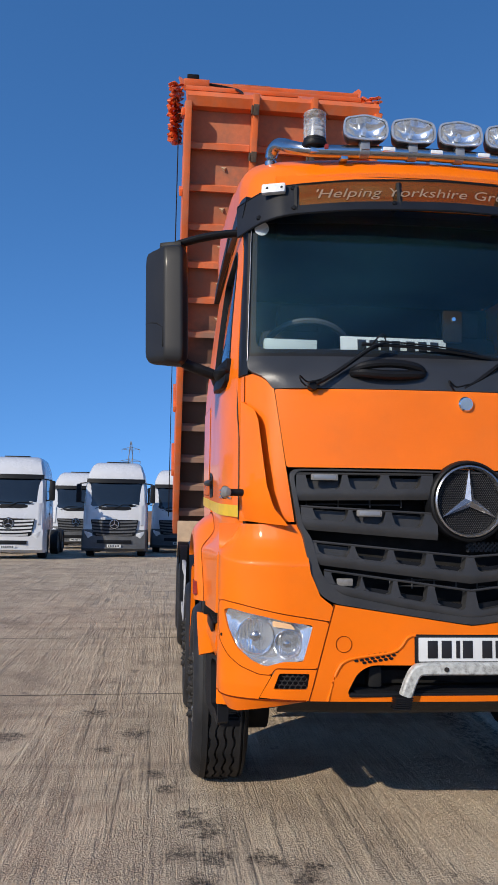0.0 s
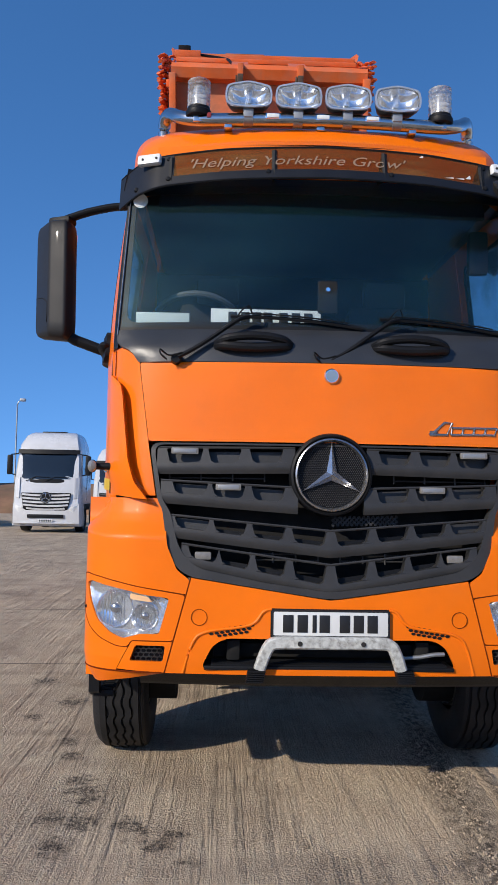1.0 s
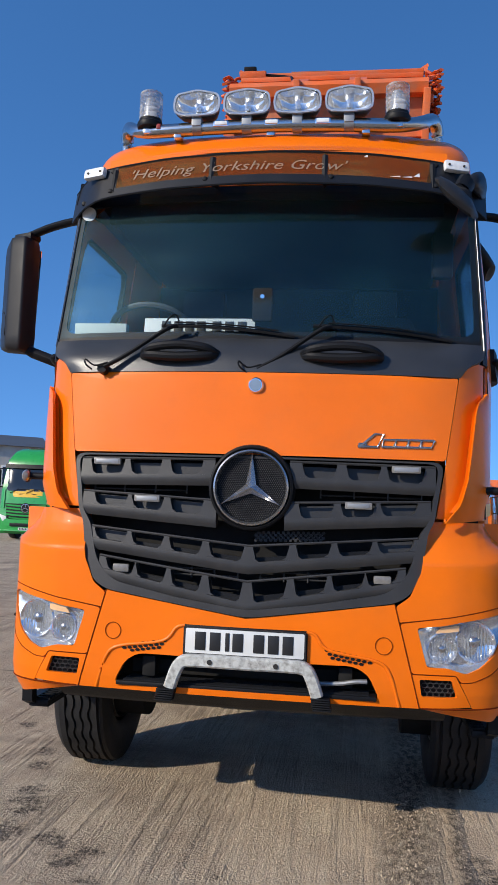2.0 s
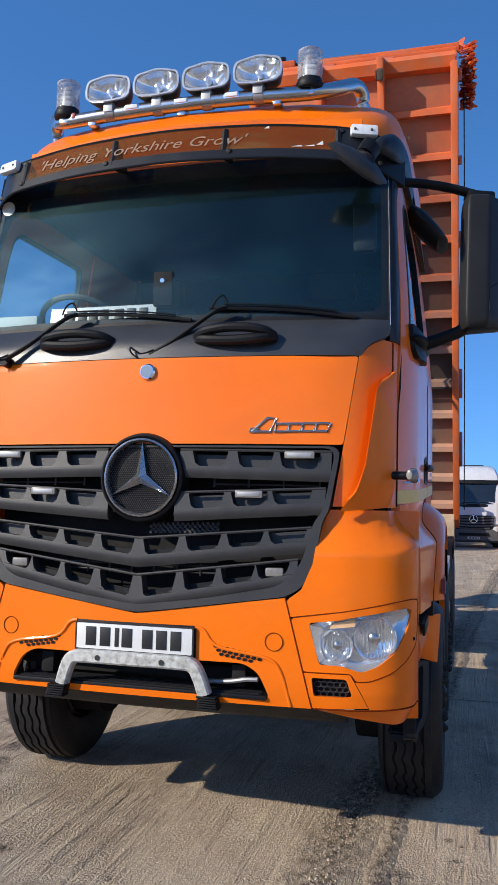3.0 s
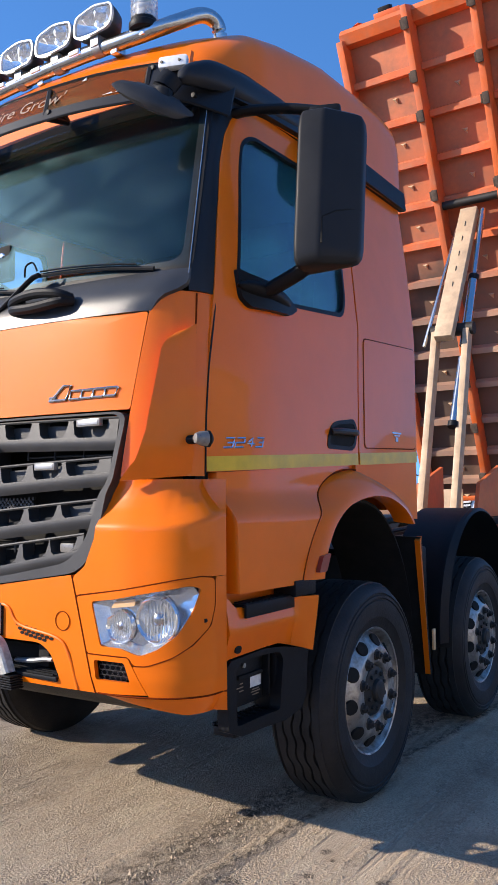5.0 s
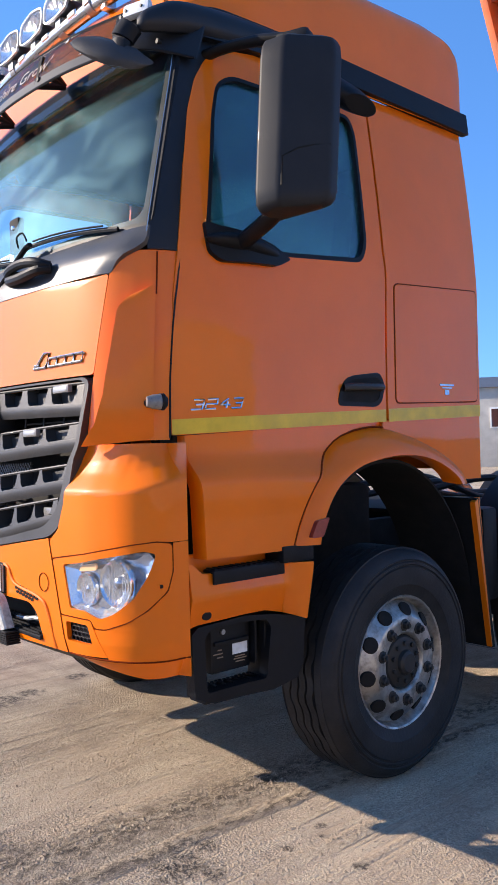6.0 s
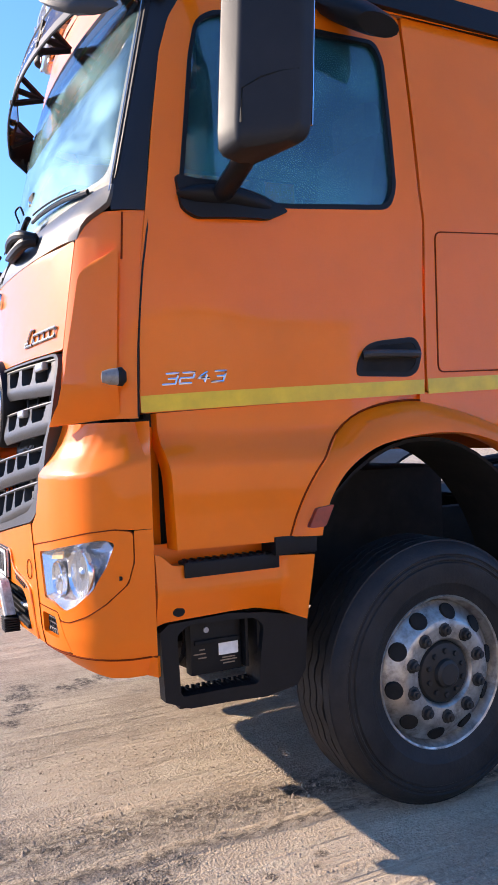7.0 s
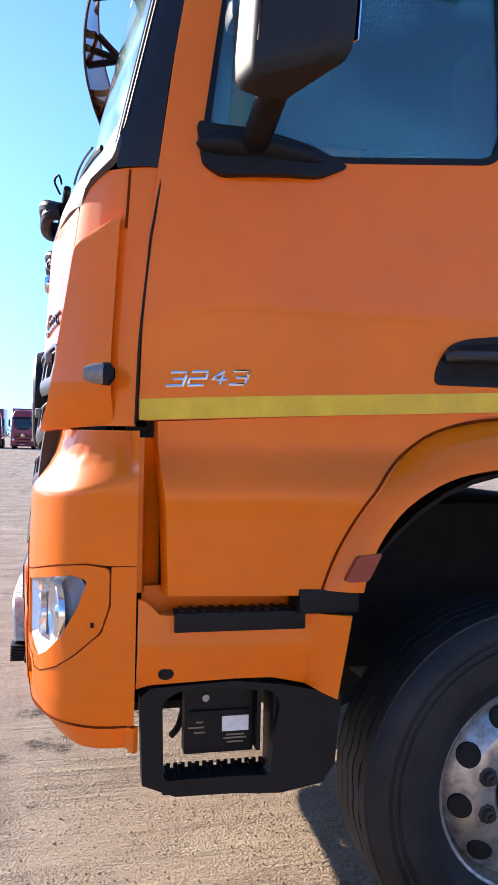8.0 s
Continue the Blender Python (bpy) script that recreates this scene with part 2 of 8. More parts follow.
BLUE_GREY = mat_of("blue_grey_cladding", (0.16, 0.22, 0.30), 0.6, vary=0.25, scale=0.3, fine=3)
EARTH = mat_of("brown_earth_bank", (0.24, 0.13, 0.075), 0.95, vary=0.3, scale=0.35, fine=4, dirt=0.4, dirt_colour=(0.13, 0.12, 0.05), bump=0.3)
RENDER = mat_of("cream_render", (0.55, 0.51, 0.43), 0.9, vary=0.12, scale=0.6, fine=8, dirt=0.3, dirt_colour=(0.25, 0.22, 0.17))
LEAF = mat_of("bare_hedge_twigs", (0.10, 0.09, 0.055), 0.9, vary=0.35, scale=0.8, fine=8)
GALV = mat_of("galvanised_steel", (0.30, 0.31, 0.32), 0.5, metal=0.6, vary=0.12)
JOINT = mat_of("dusty_tar_joint", (0.13, 0.10, 0.078), 0.9, vary=0.4, scale=2.0, fine=30, dirt=0.6, dirt_colour=(0.30, 0.24, 0.18))
STONE = mat_of("grit", (0.38, 0.30, 0.215), 0.98, spec=0.1, vary=0.35, scale=12, fine=90)
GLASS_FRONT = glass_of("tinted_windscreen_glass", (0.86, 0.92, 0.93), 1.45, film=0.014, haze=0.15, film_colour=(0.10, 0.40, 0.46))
# teal film paints the reflected sky into the tinted near pane
GLASS_SIDE = glass_of("tinted_sky_film_glass", (0.80, 0.87, 0.89), 1.9, film=0.19, film_colour=(0.05, 0.33, 0.39))
# far pane holds only a trace of that painted reflection
GLASS_FAR = glass_of("far_side_glass", (0.74, 0.88, 0.93), 1.5, film=0.02, film_colour=(0.05, 0.33, 0.39))
GLASS_HEAD = glass_of("dusty_head_lamp_cover", (0.95, 0.96, 0.97), 1.4, film=0.05, film_colour=(0.70, 0.72, 0.74))
GLASS_LAMP = glass_of("scuffed_lamp_cover", (0.96, 0.97, 0.98), 1.4, film=0.10, film_colour=(0.72, 0.74, 0.76))
GLASS_SMOKE = glass_of("smoked_brown_visor", (0.44, 0.38, 0.22), 1.35, film=0.34, film_colour=(0.24, 0.12, 0.04))
MIRROR = mat_of("mirror_glass", (0.8, 0.82, 0.84), 0.02, metal=1.0, vary=0.01)
BEACON = glass_of("clear_beacon_lens", (0.80, 0.80, 0.80), 1.35, rough=0.1, film=0.50, film_colour=(0.66, 0.65, 0.63))


def ground_material():
    m = bpy.data.materials.new("worn_concrete_yard")
    m.use_nodes = True
    nt = m.node_tree
    b = nt.nodes["Principled BSDF"]
    N = nt.nodes.new
    L = nt.links.new
    tc = N("ShaderNodeTexCoord")

    def noise_at(sc, stretch=(1, 1, 1), rot=0.0, detail=6, rough=0.6):
        mp = N("ShaderNodeMapping")
        mp.inputs["Scale"].default_value = stretch
        mp.inputs["Rotation"].default_value = (0, 0, rot)
        L(tc.outputs["Object"], mp.inputs["Vector"])
        n = N("ShaderNodeTexNoise")
        n.inputs["Scale"].default_value, n.inputs["Detail"].default_value, n.inputs["Roughness"].default_value = sc, detail, rough
        L(mp.outputs[0], n.inputs["Vector"])
        return n.outputs["Fac"]

    def rng(src, lo, hi, a=0.0, c=1.0):
        n = N("ShaderNodeMapRange")
        for k, v in zip(("From Min", "From Max", "To Min", "To Max"), (lo, hi, a, c)):
            n.inputs[k].default_value = v
        L(src, n.inputs["Value"])
        return n.outputs["Result"]

    def mixc(fac, a, c, kind="MIX"):
        n = N("ShaderNodeMix")
        n.data_type, n.blend_type = "RGBA", kind
        L(fac, n.inputs[0])
        for sock, val in ((n.inputs[6], a), (n.inputs[7], c)):
            if isinstance(val, bpy.types.NodeSocket):
                L(val, sock)
            else:
                sock.default_value = (*val, 1)
        return n.outputs[2]

    def mul(a, c):
        n = N("ShaderNodeMath")
        n.operation = "MULTIPLY"
        L(a, n.inputs[0])
        if isinstance(c, bpy.types.NodeSocket):
            L(c, n.inputs[1])
        else:
            n.inputs[1].default_value = c
        return n.outputs[0]

    patches = noise_at(0.35, detail=5)
    streak = noise_at(7.0, (1.0, 0.10, 1), 0.05, 8, 0.7)
    streak2 = noise_at(34.0, (1.0, 0.055, 1), 0.03, 6, 0.7)
    grit = noise_at(120.0, (1, 0.6, 1), 0.04, detail=8, rough=0.8)
    fine = noise_at(210.0, detail=3)
    stains = noise_at(2.6, (1, 0.7, 1), detail=8, rough=0.65)
    tracks = noise_at(1.5, (0.12, 1.6, 1), 0.35)
    col = mixc(rng(patches, 0.35, 0.65), (0.775, 0.555, 0.349), (0.880, 0.690, 0.445))
    col = mixc(rng(streak, 0.42, 0.66, 0.0, 0.28), col, (0.551, 0.388, 0.240))
    col = mixc(rng(streak2, 0.46, 0.62, 0.0, 0.36), col, (0.880, 0.784, 0.525))
    col = mixc(rng(streak2, 0.30, 0.43, 0.22, 0.0), col, (0.282, 0.201, 0.132))
    col = mixc(rng(grit, 0.35, 0.7, 0.0, 0.45), col, (0.402, 0.288, 0.189))
    col = mixc(rng(fine, 0.56, 0.72, 0.0, 0.5), col, (0.880, 0.857, 0.606))
    mottle = noise_at(3.2, (1, 0.6, 1), detail=9, rough=0.72)
    col = mixc(rng(mottle, 0.38, 0.64, 0.0, 0.75), col, (0.506, 0.355, 0.217))
    col = mixc(mul(rng(stains, 0.63, 0.68), 0.6), col, (0.149, 0.104, 0.068))
    col = mixc(mul(rng(tracks, 0.54, 0.66), 0.34), col, (0.239, 0.171, 0.114))
    smudge = mul(rng(noise_at(1.25, (1.0, 0.8, 1), 0.6, 9, 0.68), 0.53, 0.64), rng(noise_at(9.0, (1.0, 0.4, 1), detail=5), 0.35, 0.6, 0.35, 1.0))
    col = mixc(mul(smudge, 0.62), col, (0.235, 0.165, 0.112))
    # brushed grooves, broken along their length
    groove = mul(rng(noise_at(15.0, (1.0, 0.030, 1), 0.04, 4, 0.55), 0.40, 0.36), rng(noise_at(5.0, (1.0, 0.5, 1), detail=5), 0.42, 0.58, 0.15, 1.0))
    col = mixc(mul(groove, 0.20), col, (0.20, 0.145, 0.10))
    # embedded fine stones, thick in places; dirt and tiny shadows painted between them
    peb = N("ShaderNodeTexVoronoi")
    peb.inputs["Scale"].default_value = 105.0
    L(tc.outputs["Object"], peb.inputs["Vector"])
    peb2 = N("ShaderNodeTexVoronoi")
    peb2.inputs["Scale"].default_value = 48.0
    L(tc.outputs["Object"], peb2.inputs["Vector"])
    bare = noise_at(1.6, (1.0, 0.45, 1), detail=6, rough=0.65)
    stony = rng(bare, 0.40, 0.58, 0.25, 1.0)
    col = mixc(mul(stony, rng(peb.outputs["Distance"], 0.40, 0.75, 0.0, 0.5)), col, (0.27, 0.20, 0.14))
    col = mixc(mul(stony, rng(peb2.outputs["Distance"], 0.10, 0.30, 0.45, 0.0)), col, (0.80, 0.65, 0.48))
    # rows of crumbs between the brush marks
    rows = mul(rng(noise_at(9.0, (1.0, 0.045, 1), 0.05, 3, 0.5), 0.48, 0.60), rng(noise_at(2.2, (1.0, 0.4, 1), detail=4), 0.40, 0.58, 0.1, 1.0))
    bits = noise_at(60.0, (1, 0.6, 1), detail=5, rough=0.7)
    col = mixc(mul(rows, rng(bits, 0.48, 0.60, 0.0, 0.5)), col, (0.20, 0.145, 0.10))
    col = mixc(mul(rows, rng(bits, 0.46, 0.36, 0.0, 0.5)), col, (0.80, 0.66, 0.48))
    # crumbled ruts running along the yard
    sep = N("ShaderNodeSeparateXYZ")
    L(tc.outputs["Object"], sep.inputs[0])
    wander = noise_at(1.3, (0.2, 1, 1), detail=4)
    crumb = noise_at(26.0, (1, 0.55, 1), detail=6, rough=0.75)
    rut = None
    for x0, slope, half in RUTS:
        off = N("ShaderNodeMath")
        off.operation = "MULTIPLY_ADD"
        L(sep.outputs["Y"], off.inputs[0])
        off.inputs[1].default_value, off.inputs[2].default_value = -slope, -x0 - 0.11
        ad = N("ShaderNodeMath")
        ad.operation = "ADD"
        L(sep.outputs["X"], ad.inputs[0])
        L(off.outputs[0], ad.inputs[1])
        ad2 = N("ShaderNodeMath")
        ad2.operation = "MULTIPLY_ADD"
        L(wander, ad2.inputs[0])
        ad2.inputs[1].default_value = 0.22
        L(ad.outputs[0], ad2.inputs[2])
        ab = N("ShaderNodeMath")
        ab.operation = "ABSOLUTE"
        L(ad2.outputs[0], ab.inputs[0])
        one = rng(ab.outputs[0], half * 0.2, half * 1.5, 1.0, 0.0)
        if rut is None:
            rut = one
        else:
            mx = N("ShaderNodeMath")
            mx.operation = "MAXIMUM"
            L(rut, mx.inputs[0])
            L(one, mx.inputs[1])
            rut = mx.outputs[0]
    col = mixc(mul(rut, rng(crumb, 0.46, 0.56, 0.0, 0.85)), col, (0.13, 0.098, 0.070))
    col = mixc(mul(rut, rng(crumb, 0.44, 0.36, 0.0, 0.7)), col, (0.66, 0.54, 0.40))
    # oily drips with places of their own
    warp = noise_at(16.0, detail=7, rough=0.7)
    spots = None
    for x, y, r in SPOTS:
        dist = N("ShaderNodeVectorMath")
        dist.operation = "DISTANCE"
        L(tc.outputs["Object"], dist.inputs[0])
        dist.inputs[1].default_value = (x, y, 0)
        ad = N("ShaderNodeMath")
        ad.operation = "MULTIPLY_ADD"
        L(warp, ad.inputs[0])
        ad.inputs[1].default_value = 3.6 * r
        L(dist.outputs["Value"], ad.inputs[2])
        one = rng(ad.outputs[0], 2.1 * r, 2.7 * r, 1.0, 0.0)
        if spots is None:
            spots = one
        else:
            mx = N("ShaderNodeMath")
            mx.operation = "MAXIMUM"
            L(spots, mx.inputs[0])
            L(one, mx.inputs[1])
            spots = mx.outputs[0]
    spots = mul(spots, rng(noise_at(42.0, detail=6, rough=0.7), 0.40, 0.54, 0.25, 1.0))
    col = mixc(mul(spots, 0.88), col, (0.060, 0.045, 0.035))
    worn = N("ShaderNodeHueSaturation")
    worn.inputs["Saturation"].default_value = 0.84
    worn.inputs["Value"].default_value = 0.76
    L(col, worn.inputs["Color"])
    L(worn.outputs[0], b.inputs["Base Color"])
    L(rng(stains, 0.58, 0.68, 0.92, 0.7), b.inputs["Roughness"])
    b.inputs["Specular IOR Level"].default_value = 0.25
    b.inputs["Diffuse Roughness"].default_value = 0.35
    height = None
    for src, k in ((grit, 0.28), (streak2, 0.58), (groove, -0.25), (mul(stony, rng(peb.outputs["Distance"], 0.0, 0.8, 1.0, 0.0)), 0.30), (mul(stony, rng(peb2.outputs["Distance"], 0.0, 0.5, 1.0, 0.0)), 0.22), (mul(rut, crumb), 4.2), (mul(rows, bits), 0.9)):
        h = mul(src, k)
        if height is None:
            height = h
        else:
            ad = N("ShaderNodeMath")
            ad.operation = "ADD"
            L(height, ad.inputs[0])
            L(h, ad.inputs[1])
            height = ad.outputs[0]
    bp = N("ShaderNodeBump")
    bp.inputs["Strength"].default_value = 0.75
    bp.inputs["Distance"].default_value = 0.045
    L(height, bp.inputs["Height"])
    L(bp.outputs["Normal"], b.inputs["Normal"])
    return m


RUTS = ((0.70, 0.08, 0.13), (0.93, 0.07, 0.04))
SPOTS = ((-1.185, 0.69, 0.13), (-1.13, 0.56, 0.10), (-1.225, 0.83, 0.09), (-1.12, 0.28, 0.13), (-1.27, 0.32, 0.11), (-1.2, 0.02, 0.12), (-0.91, 0.26, 0.10), (-0.84, 0.20, 0.08), (-0.68, 0.15, 0.09), (-0.74, 0.04, 0.10), (-1.345, 1.22, 0.10), (-1.41, 1.48, 0.10), (-1.56, 2.38, 0.16), (-1.89, 3.02, 0.16), (-2.44, 2.35, 0.18), (-1.75, 2.0, 0.10), (-0.60, -0.12, 0.07), (-0.09, 0.04, 0.04), (1.13, 0.27, 0.15), (1.05, 0.42, 0.08), (1.22, 0.33, 0.08), (1.27, 0.65, 0.04), (1.25, 0.87, 0.04), (1.30, 0.80, 0.03), (1.55, 0.75, 0.04), (0.75, 0.05, 0.05))
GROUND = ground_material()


# ---- mesh helpers ----
def part(name, bm, material, parent=None, label="", sharp=0.6, shadow=True):
    bmesh.ops.remove_doubles(bm, verts=bm.verts, dist=1e-5)
    bmesh.ops.recalc_face_normals(bm, faces=bm.faces)
    for f in bm.faces:
        f.smooth = True
    for e in bm.edges:
        if len(e.link_faces) == 2 and e.calc_face_angle(0) > sharp:
            e.smooth = False
    me = bpy.data.meshes.new(name)
    bm.to_mesh(me)
    bm.free()
    me.materials.append(material)
    ob = new(name, me)
    if parent is not None:
        ob.parent = parent
    if label:
        ob["label"] = label
    if not shadow:
        ob.visible_shadow = False
    return ob


def thing(name, label, category, group="", kind="", at=(0, 0, 0), turn=0.0):
    ob = new(name)
    ob.empty_display_size = 0.2
    ob.matrix_world = pose(*at, 0, 0, turn)
    return tagged(ob, label, category, group, kind)


def box(bm, c, s, bevel=0.0, turn=None, seg=2):
    """Adds a box of size s at c, its edges rounded by bevel."""
    made = bmesh.ops.create_cube(bm, size=1.0)["verts"]
    for v in made:
        v.co = Vector((v.co.x * s[0], v.co.y * s[1], v.co.z * s[2]))
    if bevel:
        edges = list({e for v in made for e in v.link_edges})
        made = [v for v in bmesh.ops.bevel(bm, geom=edges, offset=bevel, segments=seg, affect="EDGES", profile=0.6)["verts"]]
    m = Matrix.Translation(c) @ (turn if turn is not None else Matrix())
    for v in made:
        v.co = m @ v.co
    return bm


def boxed(c, s, bevel=0.0, turn=None):
    return box(bmesh.new(), c, s, bevel, turn)


def lathe(bm, profile, m=Matrix(), seg=40, axis="z"):
    """Turns (radius, height) pairs round an axis."""
    rings = []
    for r, h in profile:
        ring = []
        for i in range(seg):
            a = 2 * math.pi * i / seg
            p = Vector((r * math.cos(a), r * math.sin(a), h))
            if axis == "x":
                p = Vector((p.z, p.x, p.y))
            elif axis == "y":
                p = Vector((p.x, p.z, p.y))
            ring.append(bm.verts.new(m @ p))
        rings.append(ring)
    for a, b in zip(rings, rings[1:]):
        for i in range(seg):
            bm.faces.new((a[i], a[(i + 1) % seg], b[(i + 1) % seg], b[i]))
    return bm


def tube(bm, pts, r, seg=10, flat=1.0):
    """A rod along pts; flat squeezes its section."""
    pts = [Vector(p) for p in pts]
    rings = []
    up = Vector((0, 0, 1))
    for i, p in enumerate(pts):
        d = (pts[min(i + 1, len(pts) - 1)] - pts[max(i - 1, 0)]).normalized()
        u = up if abs(d.dot(up)) < 0.95 else Vector((1, 0, 0))
        s = d.cross(u).normalized()
        t = s.cross(d)
        rings.append([bm.verts.new(p + r * (math.cos(2 * math.pi * k / seg) * s + flat * math.sin(2 * math.pi * k / seg) * t)) for k in range(seg)])
    for a, b in zip(rings, rings[1:]):
        for k in range(seg):
            bm.faces.new((a[k], a[(k + 1) % seg], b[(k + 1) % seg], b[k]))
    bm.faces.new(rings[0])
    bm.faces.new(rings[-1])
    return bm


def smooth_path(pts, n=6):
    """More points along a soft curve through pts."""
    P = [Vector(p) for p in pts]
    out = []
    for i in range(len(P) - 1):
        a, b, c, d = P[max(i - 1, 0)], P[i], P[i + 1], P[min(i + 2, len(P) - 1)]
        for k in range(n):
            t = k / n
            out.append(0.5 * (2 * b + (c - a) * t + (2 * a - 5 * b + 4 * c - d) * t * t + (3 * b - a - 3 * c + d) * t ** 3))
    return out + [P[-1]]


def beam(bm, a, b, w, h, bevel=0.004, up=(0, 0, 1)):
    """A square bar from a to b, w wide and h high."""
    a, b = Vector(a), Vector(b)
    d = b - a
    y = d.normalized()
    x = y.cross(Vector(up)).normalized()
    z = x.cross(y)
    m = Matrix((x, y, z)).transposed().to_4x4()
    return box(bm, (a + b) / 2, (w, d.length, h), bevel, m)


def prism(bm, outline, fn, d0, d1):
    """Extrudes a flat outline (a, b) from depth d0 to d1; fn(a, b, d) gives the place."""
    lo = [bm.verts.new(fn(a, b, d0)) for a, b in outline]
    hi = [bm.verts.new(fn(a, b, d1)) for a, b in outline]
    n = len(outline)
    for i in range(n):
        bm.faces.new((lo[i], lo[(i + 1) % n], hi[(i + 1) % n], hi[i]))
    bm.faces.new(lo)
    bm.faces.new(hi)
    return bm


def rounded(poly, r, n=4):
    """The outline with its corners rounded by r."""
    out = []
    k = len(poly)
    for i in range(k):
        p = Vector(poly[i])
        a, b = Vector(poly[i - 1]) - p, Vector(poly[(i + 1) % k]) - p
        d = min(r, a.length * 0.45, b.length * 0.45)
        s, e = p + a.normalized() * d, p + b.normalized() * d
        for j in range(n + 1):
            t = j / n
            out.append(tuple((1 - t) ** 2 * s + 2 * t * (1 - t) * p + t * t * e))
    return out


def reach(poly, c, ang):
    """How far from c the outline lies along an angle."""
    d = Vector((math.cos(ang), math.sin(ang)))
    best = None
    for i in range(len(poly)):
        a, b = Vector(poly[i]) - c, Vector(poly[(i + 1) % len(poly)]) - c
        e = b - a
        den = d.x * e.y - d.y * e.x
        if abs(den) < 1e-12:
            continue
        t = (a.x * e.y - a.y * e.x) / den
        s = (a.x * d.y - a.y * d.x) / den
        if t > 0 and -1e-6 <= s <= 1 + 1e-6 and (best is None or t > best):
            best = t
    return best or 1e-3


def surf(bm, outer, fn, inner=None, centre=None, rings=5, thick=0.006, count=40):
    """A panel with the outline outer (and the hole inner), laid on fn(a, b, depth), with its thickness and rim."""
    src = inner or outer
    c = Vector(centre) if centre else sum((Vector(p) for p in src), Vector((0, 0))) / len(src)
    angs = {round(2 * math.pi * k / count, 5) for k in range(count)}
    for p in list(outer) + list(inner or []):
        angs.add(round(math.atan2(p[1] - c.y, p[0] - c.x) % (2 * math.pi), 5))
    angs = sorted(angs)
    angs = [a for i, a in enumerate(angs) if i == 0 or a - angs[i - 1] > 1e-4]
    far = [reach(outer, c, a) for a in angs]
    near = [reach(inner, c, a) if inner else 0.0 for a in angs]
    levels = []
    for k in range(rings + 1):
        t = k / rings
        if k == 0 and not inner:
            levels.append(None)
            continue
        levels.append([(c.x + math.cos(a) * (n + (f - n) * t), c.y + math.sin(a) * (n + (f - n) * t)) for a, f, n in zip(angs, far, near)])
    n = len(angs)

    def skin(depth):
        rows = []
        for lev in levels:
            rows.append([bm.verts.new(fn(c.x, c.y, depth))] * n if lev is None else [bm.verts.new(fn(a, b, depth)) for a, b in lev])
        for lo, hi in zip(rows, rows[1:]):
            for i in range(n):
                j = (i + 1) % n
                loop = [lo[i], lo[j], hi[j], hi[i]] if lo[i] is not lo[j] else [lo[i], hi[j], hi[i]]
                bm.faces.new(loop)
        return rows

    a = skin(0.0)
    if thick:
        b = skin(thick)
        ends = [-1] + ([0] if inner else [])
        for e in ends:
            for i in range(n):
                j = (i + 1) % n
                bm.faces.new((a[e][i], a[e][j], b[e][j], b[e][i]))
    return bm


def grid(bm, fn, nu, nv, thick=0.0, off=None):
    """A sheet fn(u, v), u and v from 0 to 1, with off(u, v) its thickness as a vector."""
    def skin(shift):
        rows = []
        for i in range(nu + 1):
            row = []
            for j in range(nv + 1):
                p = Vector(fn(i / nu, j / nv))
                if shift:
                    p = p + Vector(off(i / nu, j / nv))
                row.append(bm.verts.new(p))
            rows.append(row)
        for i in range(nu):
            for j in range(nv):
                bm.faces.new((rows[i][j], rows[i + 1][j], rows[i + 1][j + 1], rows[i][j + 1]))
        return rows

    a = skin(False)
    if off:
        b = skin(True)
        rim = [(i, 0) for i in range(nu)] + [(nu, j) for j in range(nv)] + [(i, nv) for i in range(nu, 0, -1)] + [(0, j) for j in range(nv, 0, -1)]
        for k, (i, j) in enumerate(rim):
            i2, j2 = rim[(k + 1) % len(rim)]
            bm.faces.new((a[i][j], a[i2][j2], b[i2][j2], b[i][j]))
    return bm


def flipped(bm, sg):
    if sg < 0:
        for v in bm.verts:
            v.co.x = -v.co.x
    return bm


def lettering(text, size, shear=0.0, extrude=0.0):
    """Letters as a bmesh in the xy plane, from x = 0."""
    cu = bpy.data.curves.new("letters", "FONT")
    cu.body, cu.size, cu.shear, cu.extrude, cu.resolution_u = text, size, shear, extrude, 3
    ob = new("letters", cu)
    me = bpy.data.meshes.new_from_object(ob.evaluated_get(bpy.context.evaluated_depsgraph_get()))
    bm = bmesh.new()
    bm.from_mesh(me)
    bpy.data.objects.remove(ob)
    bpy.data.meshes.remove(me)
    bpy.data.curves.remove(cu)
    return bm


def lerp(pairs, x):
    return float(np.interp(x, [p[0] for p in pairs], [p[1] for p in pairs]))

# ---- the tipper lorry: surfaces of its cab ----
def plan_curve(y0, bow, x1, a, b, back):
    """Half of a cab's outline from above: gentle bow, rounded corner, straight side. Returns s -> (x, y) and x -> s."""
    pts = [(x, y0 + bow * (x / 0.9) ** 2) for x in np.linspace(0, x1, 24)]
    for t in np.linspace(0, math.pi / 2, 22)[1:]:
        x = x1 + a * math.sin(t)
        pts.append((x, y0 + bow * (min(x, 0.95) / 0.9) ** 2 + b * (1 - math.cos(t))))
    pts.append((x1 + a, back))
    P = np.array(pts)
    S = np.concatenate([[0], np.cumsum(np.hypot(*np.diff(P, axis=0).T))])

    def at(s):
        sg, s = (1 if s >= 0 else -1), abs(s)
        return sg * float(np.interp(s, S, P[:, 0])), float(np.interp(s, S, P[:, 1]))

    def of_x(x):
        return float(np.interp(x, P[:46, 0], S[:46]))

    def of_y(y):
        return float(np.interp(y, P[24:, 1], S[24:]))

    return at, of_x, of_y, float(S[-1])


